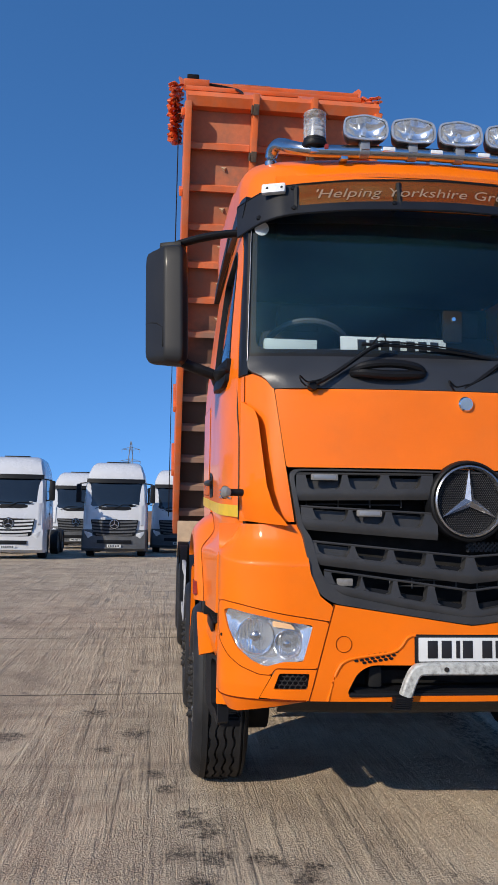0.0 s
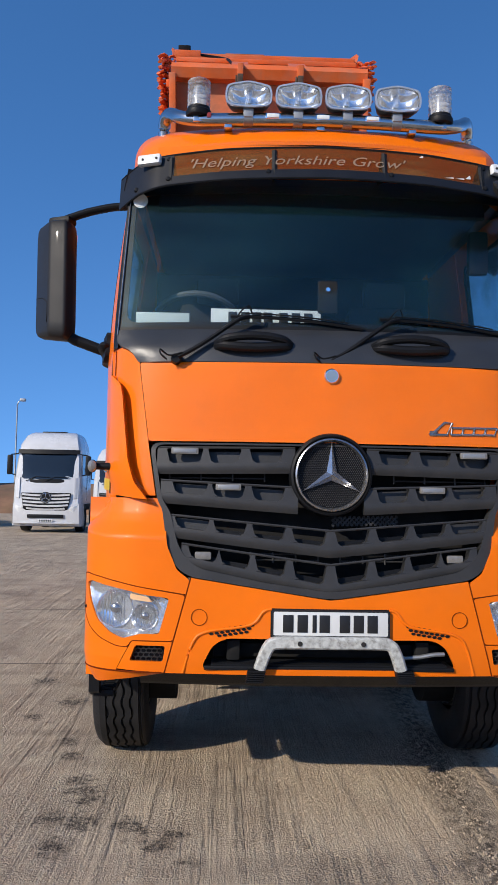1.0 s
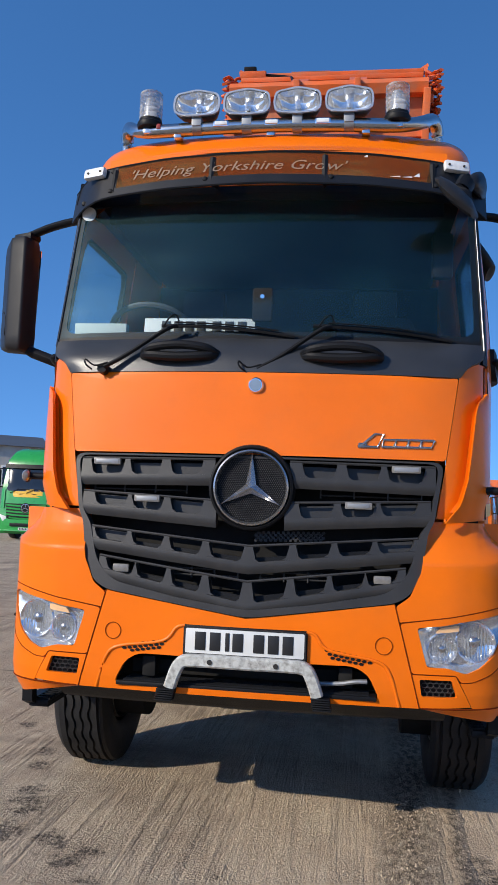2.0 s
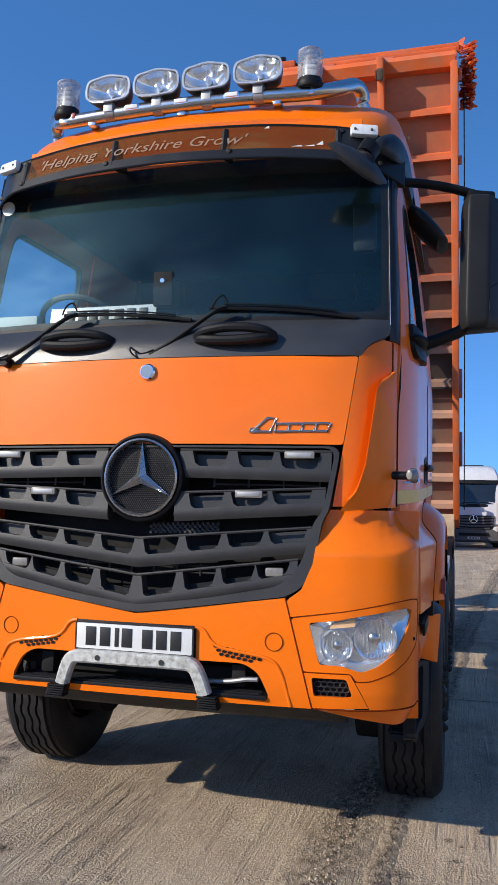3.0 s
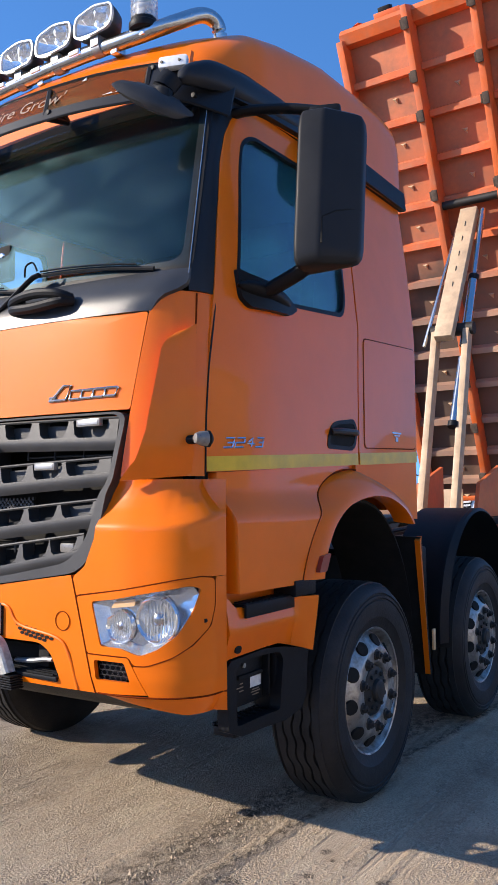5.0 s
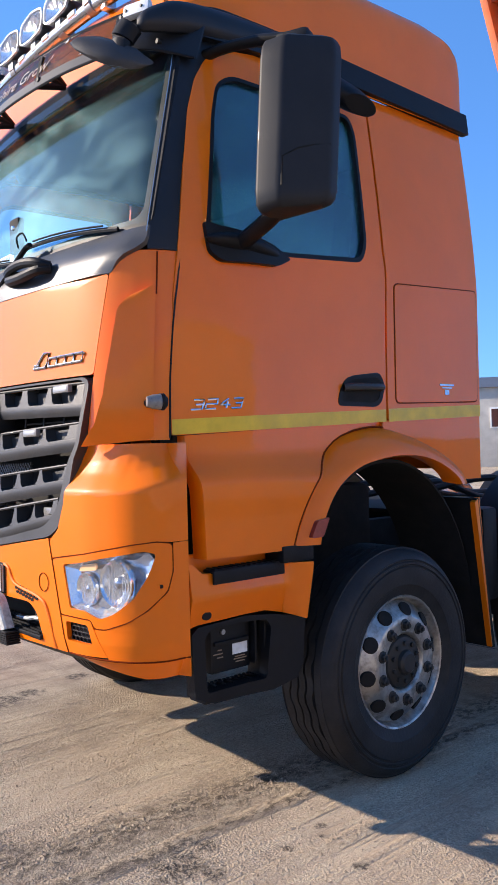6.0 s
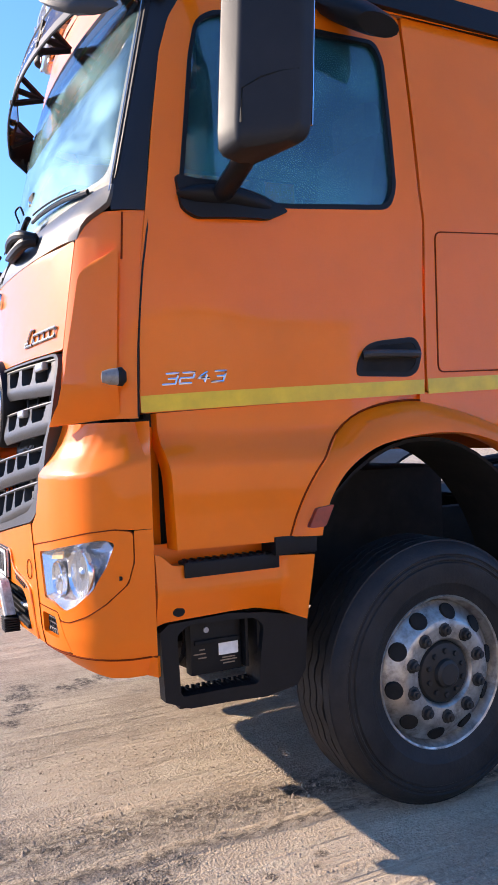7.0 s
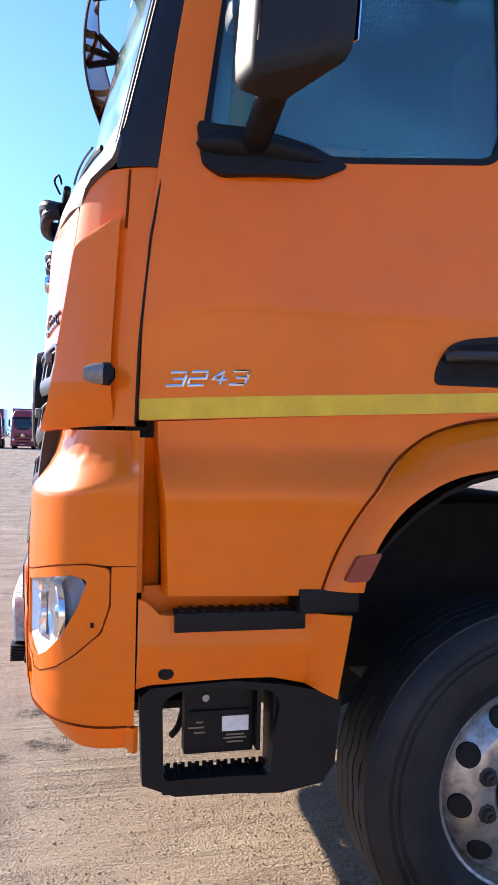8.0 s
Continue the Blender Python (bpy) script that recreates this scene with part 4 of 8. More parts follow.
        refl = part("reflector", flipped(lathe(bmesh.new(), [(r * 1.04, 0.008), (r * 1.04, -0.008), (r, -0.011), (r * 0.94, -0.005), (r * 0.8, 0.006), (r * 0.5, 0.014), (0.0, 0.016)], m, 36, "y"), sg), LAMP_BACK, head)
        lensm = bmesh.new()
        lathe(lensm, [(r * 0.30, 0.018), (r * 0.30, 0.004), (r * 0.22, -0.003), (r * 0.09, -0.006), (0.0, -0.007)], m, 28, "y")
        part("projector_lens", flipped(lensm, sg), BADGE, refl)
        flutes = bmesh.new()
        for k in range(-5, 6):
            h = math.sqrt(max(0, 1 - (k / 6) ** 2)) * r * 0.9
            a, b = m @ Vector((k * r / 6, -0.002, -h)), m @ Vector((k * r / 6, -0.002, h))
            tube(flutes, [a, (a + b) / 2 + Vector((0, 0.004, 0)), b], 0.0022, 5)
        part("lens_flutes", flipped(flutes, sg), LAMP_SHELL, refl)
    amb = bmesh.new()
    surf(amb, rounded([(S(0.80), 1.050), (S(0.905), 1.062), (S(0.905), 1.088), (S(0.82), 1.074)], 0.008), lambda a, b, d: low(a, b, 0.018 + d), rings=2, thick=0.006, count=20)
    part("indicator", flipped(amb, sg), AMBER, head, "amber indicator segment")
    # fog lamp recess and lower corner
    fog = rounded([(S(0.745), 0.792), (S(0.895), 0.792), (S(0.870), 0.862), (S(0.735), 0.862)], 0.012)
    fo = [(S(0.704), 0.879), (S(0.885), 0.879), (S(0.955), 0.752), (S(0.735), 0.744)]
    low_corner = part("bumper_corner", flipped(surf(bmesh.new(), fo, low, fog, rings=3, thick=0.02, count=40), sg), ORANGE, truck, "orange lower bumper corner")
    part("fog_recess", flipped(surf(bmesh.new(), fog, lambda a, b, d: low(a, b, 0.035 + d), rings=2, thick=0.01, count=24), sg), BLACK, low_corner)
    mesh = bmesh.new()
    for r in range(4):
        for c in range(6):
            x = S(0.76) + c * 0.025 + (r % 2) * 0.0125
            z = 0.80 + r * 0.018
            if x < S(0.745) + 0.012 or x > S(0.875):
                continue
            pts = [low(x + 0.0135 * math.cos(math.pi / 3 * k), z + 0.0105 * math.sin(math.pi / 3 * k), 0.018) for k in range(7)]
            tube(mesh, pts, 0.0022, 4)
    part("honeycomb_mesh", flipped(mesh, sg), CHARCOAL, low_corner)
    wing = bmesh.new()
    bound = ((0.740, S(0.963)), (0.752, S(0.957)), (0.850, S(0.9045)), (0.8515, S(0.953)), (0.885, S(1.043)), (0.925, S(1.0925)), (0.99, LOW_Y(0.2425)), (1.06, LOW_Y(0.2645)), (1.16, LOW_Y(0.2645)))
    def wingf(u, v):
        z = 0.740 + 0.422 * v
        s = lerp(bound, z)
        return low(s + u * (LOW_END - s), z)
    grid(wing, wingf, 14, 50, off=lambda u, v: (-0.012 * u, 0.012 * (1 - u), 0))
    part("bumper_wing", flipped(wing, sg), ORANGE, truck, "orange bumper end")
    lip = bmesh.new()
    def lipf(u, v):
        s = LOW_X(0.745) + u * (LOW_END - LOW_X(0.745))
        z = 0.741 - 0.006 * v - 0.062 * v * min(1, u * 1.5)
        return low(s, z, 0.004 + 0.02 * v)
    grid(lip, lipf, 26, 4, off=lambda u, v: (-0.012 * u, 0.012, 0.0))
    part("lip_seam", flipped(tube(bmesh.new(), [low(s, 0.743, 0.0) for s in np.linspace(LOW_X(0.75), LOW_END, 40)], 0.0035, 6), sg), SEAM, truck)
    part("bumper_lip", flipped(lip, sg), ORANGE, truck, "orange lip under the bumper end")


def build_grille():
    def plane(x, z, d=0.0):
        s = TOP_X(abs(x)) * (1 if x >= 0 else -1)
        t = min(1, max(0, (1.75 - z) / 0.65))
        a, b = Vector(TOP(s)), Vector(LOW(LOW_X(abs(x)) * (1 if x >= 0 else -1)))
        p = a.lerp(b, t)
        return (x, p.y + d, z)

    part("radiator_backing", surf(bmesh.new(), [(-0.83, 1.775), (0.83, 1.775), (0.79, 1.50), (0.74, 1.25), (0.66, 1.15), (0, 1.07), (-0.66, 1.15), (-0.74, 1.25), (-0.79, 1.50)], lambda a, b, d: plane(a, b, 0.17 + d), rings=4, thick=0.01), SHADOW_BLACK, truck)
    grille = part("grille_frame", surf(bmesh.new(), rounded([(-0.832, 1.774), (0.832, 1.774), (0.79, 1.515), (0.765, 1.47), (0.738, 1.30), (0.69, 1.205), (0.63, 1.17), (0.30, 1.122), (0, 1.079), (-0.30, 1.122), (-0.63, 1.17), (-0.69, 1.205), (-0.738, 1.30), (-0.765, 1.47), (-0.79, 1.515)], 0.05), lambda a, b, d: plane(a, b, -0.008 + d), rounded([(-0.812, 1.766), (0.812, 1.766), (0.768, 1.515), (0.728, 1.46), (0.690, 1.31), (0.645, 1.245), (0.585, 1.205), (0.30, 1.15), (0, 1.11), (-0.30, 1.15), (-0.585, 1.205), (-0.645, 1.245), (-0.690, 1.31), (-0.728, 1.46), (-0.768, 1.515)], 0.05), (0, 1.46), rings=2, thick=0.05, count=60), CHARCOAL, truck, "charcoal plastic radiator grille frame")
    rows = (
        # ends of the bar, tops and bottoms there, pockets
        ((0.795, 0.165), (1.748, 1.752), (1.628, 1.640), ((0.60, 0.735), (0.425, 0.545), (0.235, 0.355))),
        ((0.775, 0.150), (1.598, 1.572), (1.497, 1.456), ((0.575, 0.705), (0.405, 0.525), (0.225, 0.345))),
        ((0.722, 0.0), (1.440, 1.380), (1.342, 1.262), ((0.565, 0.69), (0.395, 0.515), (0.220, 0.340), (0.035, 0.160))),
        ((0.672, 0.0), (1.312, 1.228), (1.212, 1.088), ((0.520, 0.625), (0.375, 0.485), (0.215, 0.325), (0.035, 0.155))),
    )
    for ends, tops, bots, pockets in rows:
        for sg in (1, -1):
            xo, xi = ends
            zt = lambda x: tops[1] + (tops[0] - tops[1]) * (x - xi) / (xo - xi)
            zb = lambda x: bots[1] + (bots[0] - bots[1]) * (x - xi) / (xo - xi)
            zp = lambda x: zb(x) + 0.050
            bm = bmesh.new()
            def lower(u, v):
                x = xi + u * (xo - xi)
                z = zb(x) + v * 0.050
                return plane(x, z, 0.012 * (1 - v) - 0.012 * math.sin(math.pi * v) * 0.5 - 0.006)
            grid(bm, lower, 24, 4, off=lambda u, v: (0, 0.055, 0.012 * (1 - v)))
            cuts = [xi] + [c for p in sorted(pockets) for c in p] + [xo]
            for a, b in zip(cuts[::2], cuts[1::2]):
                if b - a < 0.006:
                    continue
                ta = 0.016 if a > xi + 1e-6 else 0
                tb = 0.016 if b < xo - 1e-6 else 0
                pts = [(a - ta * 0.9, zp(a)), (b + tb * 0.9, zp(b)), (b - tb * 0.2, zp(b) + 0.012), (b - tb, zt(b) - 0.006), (b - tb * 0.8, zt(b)), (a + ta * 0.8, zt(a)), (a + ta, zt(a) - 0.006), (a + ta * 0.2, zp(a) + 0.012)]
                prism(bm, pts, lambda x, z, d: plane(x, z, d + 0.004 * (z - zp(x)) / 0.06), -0.006, 0.05)
            part("grille_bar", flipped(bm, sg), CHARCOAL, grille)
            rail = bmesh.new()
            tube(rail, [plane(xi + k / 16 * (xo - xi), zt(xi + k / 16 * (xo - xi)) + 0.004, 0.002) for k in range(17)], 0.006, 6)
            part("grille_rail", flipped(rail, sg), CHARCOAL, grille)
            for a, b in pockets:
                solid = abs(tops[0] - 1.748) < 0.01 or abs(tops[0] - 1.598) < 0.01 or a > 0.55
                h = (zt(a) - zp(a)) * (0.80 if solid else 0.25)
                pb = bmesh.new()
                prism(pb, [(a - 0.012, zp(a) - 0.004), (b + 0.012, zp(b) - 0.004), (b + 0.012, zp(b) + h), (a - 0.012, zp(a) + h)], plane, 0.040, 0.05)
                part("grille_pocket", flipped(pb, sg), BLACK if not solid else CHARCOAL, grille)
    # lattice behind the gaps
    for x0, x1, z in ((0.30, 0.74, 1.615), (0.05, 0.36, 1.245)):
        for sg in (1, -1):
            bm = bmesh.new()
            for dz in (0, 0.028):
                tube(bm, [plane(x0, z + dz, 0.06), plane((x0 + x1) / 2, z + dz, 0.06), plane(x1, z + dz, 0.06)], 0.004, 6)
            for k in range(4):
                x = x0 + (x1 - x0) * k / 3
                tube(bm, [plane(x, z - 0.012, 0.055), plane(x, z + 0.036, 0.055)], 0.004, 6)
            part("grille_lattice", flipped(bm, sg), CHARCOAL, grille)
    vent = bmesh.new()
    for r in range(4):
        for c in range(14):
            x, z = 0.02 + c * 0.022 + (r % 2) * 0.011, 1.408 + r * 0.011 + c * 0.0006
            lathe(vent, [(0.0, 0.0), (0.0075, 0.0), (0.0075, 0.01)], Matrix.Translation(plane(x, z, 0.075)), 6, "y")
    part("vent_mesh", vent, CHARCOAL, grille)
    # warning lamps in the grille
    for sg in (1, -1):
        for x0, x1, z in ((0.605, 0.730, 1.737), (0.408, 0.524, 1.574)):
            xm = (x0 + x1) / 2
            p = plane(xm, z, -0.008)
            body = boxed((sg * xm, p[1], z), (x1 - x0, 0.022, 0.030), 0.006)
            led = part("strobe_lamp", body, STROBE, truck, "clear strobe lamp in the grille")
            part("lamp_lens", boxed((sg * xm, p[1] - 0.0105, z), (x1 - x0 - 0.022, 0.004, 0.018), 0.002), GALV, led)
        p = plane(0.575, 1.262, 0.012)
        part("grille_lamp", boxed((sg * 0.575, p[1] + 0.012, 1.262), (0.075, 0.02, 0.036), 0.008), STROBE, truck, "small pale lamp in the lower grille")
    # round emblem: dark rim, chrome ring, mesh dish and three bright arms
    c = Matrix.Translation((0, 0.052, 1.637))
    emblem = part("emblem", lathe(bmesh.new(), [(0.160, 0.03), (0.166, -0.015), (0.175, -0.030), (0.184, -0.024), (0.190, 0.0), (0.190, 0.06)], c, 56, "y"), BLACK, truck, "large round chrome grille emblem")
    part("emblem_ring", lathe(bmesh.new(), [(0.150, 0.0), (0.152, -0.028), (0.158, -0.036), (0.165, -0.032), (0.168, -0.012), (0.168, 0.0)], c, 56, "y"), BADGE, emblem)
    part("emblem_dish", lathe(bmesh.new(), [(0.0, -0.004), (0.08, -0.002), (0.153, 0.004), (0.153, 0.02)], c, 48, "y"), BLACK, emblem)
    dots = bmesh.new()
    for i in range(-16, 17):
        for j in range(-18, 19):
            x, z = i * 0.0092 + (j % 2) * 0.0046, j * 0.008
            if math.hypot(x, z) < 0.146:
                q = 0.0034
                v = [dots.verts.new(c @ Vector((x + q * math.cos(math.pi / 2 * k), -0.0075, z + q * math.sin(math.pi / 2 * k)))) for k in range(4)]
                w = dots.verts.new(c @ Vector((x, -0.0095, z)))
                for k in range(4):
                    dots.faces.new((v[k], v[(k + 1) % 4], w))
    part("dish_mesh", dots, CHARCOAL, emblem, "fine dark mesh")
    for k in range(3):
        a = math.pi / 2 + k * 2 * math.pi / 3
        arm = bmesh.new()
        tip = (0.150 * math.cos(a), 0.150 * math.sin(a))
        m0 = (0.026 * math.cos(a - math.pi / 3), 0.026 * math.sin(a - math.pi / 3))
        m1 = (0.026 * math.cos(a + math.pi / 3), 0.026 * math.sin(a + math.pi / 3))
        ctr = arm.verts.new(c @ Vector((0, -0.045, 0)))
        tv, tb = (arm.verts.new(c @ Vector((tip[0], d, tip[1]))) for d in (-0.020, -0.004))
        av, ab = (arm.verts.new(c @ Vector((m0[0], d, m0[1]))) for d in (-0.022, -0.004))
        bv, bb = (arm.verts.new(c @ Vector((m1[0], d, m1[1]))) for d in (-0.022, -0.004))
        for f in ((ctr, av, tv), (ctr, tv, bv), (av, ab, tb, tv), (tv, tb, bb, bv)):
            arm.faces.new(f)
        part("emblem_arm", arm, BADGE, emblem, sharp=0.15)


def build_door(sg):
    edge = [(0.334, 1.545), (0.340, 1.80), (0.350, 2.05), (0.380, 2.30), (0.412, 2.55), (0.452, 2.80), (0.492, 2.93), (0.545, 3.02), (0.63, 3.085), (0.80, 3.115), (1.49, 3.135)]
    rear = [(1.497, 2.40), (1.508, 2.30), (1.497, 1.98), (1.492, 1.615)]
    outer = edge + rear + [(1.10, 1.585), (0.70, 1.563)]
    win = rounded([(0.478, 2.275), (0.55, 2.800), (0.585, 2.935), (0.66, 2.985), (1.36, 3.005), (1.392, 2.93), (1.392, 2.40), (1.352, 2.315), (0.90, 2.275), (0.53, 2.262)], 0.045)
    bm = surf(bmesh.new(), rounded(outer, 0.02, 2), flank, win, (0.93, 2.45), rings=9, thick=0.03, count=80)
    door = part("cab_door", flipped(bm, sg), ORANGE, truck, "orange cab door with a yellow reflective stripe")
    seal = surf(bmesh.new(), win, lambda a, b, d: flank(a, b, d - 0.002), rounded([(0.496, 2.290), (0.564, 2.80), (0.596, 2.924), (0.669, 2.969), (1.348, 2.988), (1.376, 2.922), (1.376, 2.412), (1.340, 2.334), (0.90, 2.293), (0.543, 2.280)], 0.045), (0.93, 2.6), rings=2, thick=0.03, count=60)
    part("window_seal", flipped(seal, sg), BLACK, door, "black rubber window seal")
    pane = surf(bmesh.new(), win, lambda a, b, d: flank(a, b, 0.016 + d), rings=6, thick=0.005, count=48)
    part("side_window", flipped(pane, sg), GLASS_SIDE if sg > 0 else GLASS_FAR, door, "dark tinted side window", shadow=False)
    # reflective stripe
    def stripe(y0, y1, z0, z1, h):
        b = bmesh.new()
        grid(b, lambda u, v: flank(y0 + u * (y1 - y0), z0 + u * (z1 - z0) + v * h, -0.003), 10, 1, off=lambda u, v: (-0.002, 0, 0))
        return b
    part("reflective_stripe", flipped(stripe(0.336, 1.488, 1.548, 1.600, 0.057), sg), YELLOW, door, "yellow reflective tape")
    # model number in bright letters
    strokes = {"3": (((0, 1), (1, 1), (1, 0), (0, 0)), ((0.3, 0.5), (1, 0.5))), "2": (((0, 1), (1, 1), (1, 0.5), (0, 0.5), (0, 0), (1, 0)),), "4": (((0.72, 1), (0.0, 0.36), (1.05, 0.36)), ((0.74, 0.72), (0.74, 0)))}
    bm = bmesh.new()
    for i, digit in enumerate("3243"):
        for line in strokes[digit]:
            dense = [(p[0] + (q[0] - p[0]) * k / 3, p[1] + (q[1] - p[1]) * k / 3) for p, q in zip(line, line[1:]) for k in range(3)] + [line[-1]]
            path = []
            for dx, dz in dense:
                along = (i * 0.0605 + dx * 0.048 + 0.014 * dz) / 0.242
                y = 0.404 + 0.220 * along if sg > 0 else 0.624 - 0.220 * along
                path.append(flank(y, 1.640 + 0.045 * (y - 0.39) + dz * 0.036, -0.004))
            tube(bm, path, 0.0042, 6)
    part("model_number", flipped(bm, sg), CHROME, door, "chrome model number 3243")
    # handle
    cup = rounded([(1.165, 1.668), (1.172, 1.722), (1.212, 1.785), (1.265, 1.804), (1.448, 1.826), (1.484, 1.768), (1.458, 1.690), (1.42, 1.667)], 0.028)
    hd = part("door_handle", flipped(surf(bmesh.new(), cup, lambda a, b, d: flank(a, b, -0.004 + d + 0.02 * 0), rounded([(1.190, 1.688), (1.196, 1.722), (1.226, 1.770), (1.27, 1.786), (1.436, 1.804), (1.460, 1.766), (1.440, 1.706), (1.41, 1.686)], 0.024), (1.33, 1.745), rings=2, thick=0.012, count=40), sg), BLACK, door, "black recessed door handle")
    part("handle_cup", flipped(surf(bmesh.new(), cup, lambda a, b, d: flank(a, b, 0.0 - 0.0015 + d), rings=3, thick=0.002, count=40), sg), SHADOW_BLACK, hd)
    grip = bmesh.new()
    tube(grip, smooth_path([flank(1.20, 1.748, -0.006), flank(1.24, 1.752, -0.022), flank(1.38, 1.755, -0.026), flank(1.455, 1.757, -0.008)], 5), 0.019, 10, 0.9)
    part("handle_grip", flipped(grip, sg), CHARCOAL, hd)
    # rear quarter
    q = [(1.505, 1.612), (2.235, 1.640), (2.262, 1.66), (2.262, 3.15), (1.505, 3.135), (1.512, 2.40), (1.520, 2.30), (1.509, 1.98)]
    quarter = part("rear_quarter", flipped(surf(bmesh.new(), q, flank, centre=(1.88, 2.4), rings=8, thick=0.03, count=56), sg), ORANGE, truck, "orange cab rear quarter panel")
    part("quarter_stripe", flipped(stripe(1.508, 2.258, 1.600, 1.634, 0.060), sg), YELLOW, quarter, "yellow reflective tape")
    lid = rounded([(1.565, 1.690), (2.235, 1.712), (2.245, 2.285), (1.572, 2.245)], 0.03)
    part("locker_lid", flipped(surf(bmesh.new(), lid, lambda a, b, d: flank(a, b, d - 0.004), rings=6, thick=0.004, count=48), sg), ORANGE, quarter, "orange locker lid")
    part("lid_gap", flipped(surf(bmesh.new(), rounded([(1.559, 1.684), (2.241, 1.706), (2.251, 2.291), (1.566, 2.251)], 0.034), lambda a, b, d: flank(a, b, d - 0.0015), lid, (1.9, 1.98), rings=1, thick=0.001, count=48), sg), SEAM, quarter)
    for y, z, w, h in ((1.965, 1.786, 0.12, 0.010), (1.965, 1.772, 0.08, 0.007), (1.965, 1.750, 0.036, 0.026)):
        bb = grid(bmesh.new(), lambda u, v: flank(y + (u - 0.5) * w, z + (v - 0.5) * h, -0.007), 2, 1, off=lambda u, v: (-0.003, 0, 0))
        part("small_badge", flipped(bb, sg), BADGE, quarter, "small bright badge bar")
    # lower skirt between bumper and wheel
    def skirt(y, z, d=0.0):
        k = min(1, max(0, (y - 0.36) / 0.62))
        w = min(1, max(0, (z - 1.355) / 0.13))
        w = w * w * (3 - 2 * w)
        return ((1.130 + 0.056 * k) * (1 - w) + (flank(y, 1.55)[0] - 0.008) * w - d, y, z)
    arch_o = [(0.822, 1.100), (0.852, 1.180), (0.900, 1.275), (0.965, 1.365), (1.030, 1.430), (1.040, 1.480), (1.10, 1.523), (1.20, 1.565), (1.33, 1.590), (1.46, 1.600)]
    left = ((1.084, 0.412), (1.36, 0.402), (1.42, 0.393), (1.52, 0.388), (1.604, 0.386))
    right = ((1.084, 0.822),) + tuple((b, a + 0.028) for a, b in arch_o)
    def skirt_at(u, v):
        zn = 1.084 + v * 0.518
        y = lerp(left, zn) + u * (lerp(right, zn) - lerp(left, zn))
        return skirt(y, 1.084 + (zn - 1.084) * (1.541 + 0.0555 * (y - 0.318) - 1.084) / 0.518)
    part("door_skirt", flipped(grid(bmesh.new(), skirt_at, 28, 30, off=lambda u, v: (-0.02, 0, 0)), sg), ORANGE, truck, "orange skirt below the door")
    def skirt_return(u, v):
        p = Vector(skirt_at(0, v))
        return (p.x - 0.070 * u ** 1.5, p.y - 0.010 * math.sin(u * math.pi / 2), p.z)
    part("skirt_return", flipped(grid(bmesh.new(), skirt_return, 5, 14, off=lambda u, v: (-0.006, 0.004, 0)), sg), ORANGE, truck)
    # dark strip added behind the gap under the door, to stop light through
    part("door_sill", flipped(grid(bmesh.new(), lambda u, v: (flank(0.36 + 1.13 * u, 1.55)[0] - 0.040, 0.36 + 1.13 * u, 1.48 + 0.068 * u + 0.10 * v), 10, 1, off=lambda u, v: (-0.02, 0, 0)), sg), SHADOW_BLACK, truck)
    part("arch_backing", flipped(surf(bmesh.new(), [(0.98, 1.40), (1.12, 1.47), (1.28, 1.52), (1.50, 1.53), (1.50, 1.610), (0.98, 1.578)], lambda p, q, d: (1.088 - d, p, q), rings=2, thick=0.01, count=16), sg), ORANGE, truck)
    # wheel arch
    inn = smooth_path([(0.932, 1.098, 0), (0.945, 1.155, 0), (0.978, 1.232, 0), (1.052, 1.322, 0), (1.176, 1.394, 0), (1.32, 1.424, 0), (1.46, 1.436, 0), (1.60, 1.432, 0), (1.72, 1.406, 0), (1.80, 1.376, 0), (1.86, 1.344, 0), (1.895, 1.318, 0), (1.918, 1.292, 0)], 4)
    out = smooth_path([(0.826, 1.098, 0), (0.856, 1.18, 0), (0.905, 1.272, 0), (0.970, 1.362, 0), (1.045, 1.437, 0), (1.19, 1.536, 0), (1.42, 1.575, 0), (1.62, 1.543, 0), (1.76, 1.506, 0), (1.88, 1.463, 0), (1.97, 1.417, 0), (2.05, 1.360, 0), (2.092, 1.300, 0)], 4)
    def arch(u, v):
        i = u * (len(inn) - 1)
        k, f = min(int(i), len(inn) - 2), i - min(int(i), len(inn) - 2)
        a, b = inn[k].lerp(inn[k + 1], f), out[k].lerp(out[k + 1], f)
        if v < 0.25:
            return (1.12 + 0.10 * (v / 0.25), a.x, a.y + 0.012 * (1 - v / 0.25))
        t = (v - 0.25) / 0.75
        p = a.lerp(b, t)
        rim = skirt(b.x, b.y)[0] - 0.006 if b.x < 1.25 else lerp(((1.25, skirt(1.25, 1.545)[0] - 0.006), (1.5, 1.104)), b.x)
        return (1.222 + (rim - 1.222) * (0.12 * t + 0.88 * t ** 2.4), p.x, p.y)
    part("arch_seam", flipped(tube(bmesh.new(), [Vector(arch(u, 1)) + Vector((0.004, -0.002, 0.002)) for u in np.linspace(0, 0.52, 30)], 0.0045, 6), sg), SEAM, truck)
    arch_ob = part("wheel_arch", flipped(grid(bmesh.new(), arch, 48, 10, off=lambda u, v: (-0.010, 0, 0.004)), sg), ORANGE, truck, "orange front wheel arch")
    part("arch_marker", flipped(surf(bmesh.new(), rounded([(0.868, 1.128), (0.935, 1.128), (0.975, 1.205), (0.905, 1.195)], 0.012), lambda a, b, d: (1.228 - d, a, b), rings=2, thick=0.02, count=24), sg), RED_LENS, arch_ob, "dark red side marker")
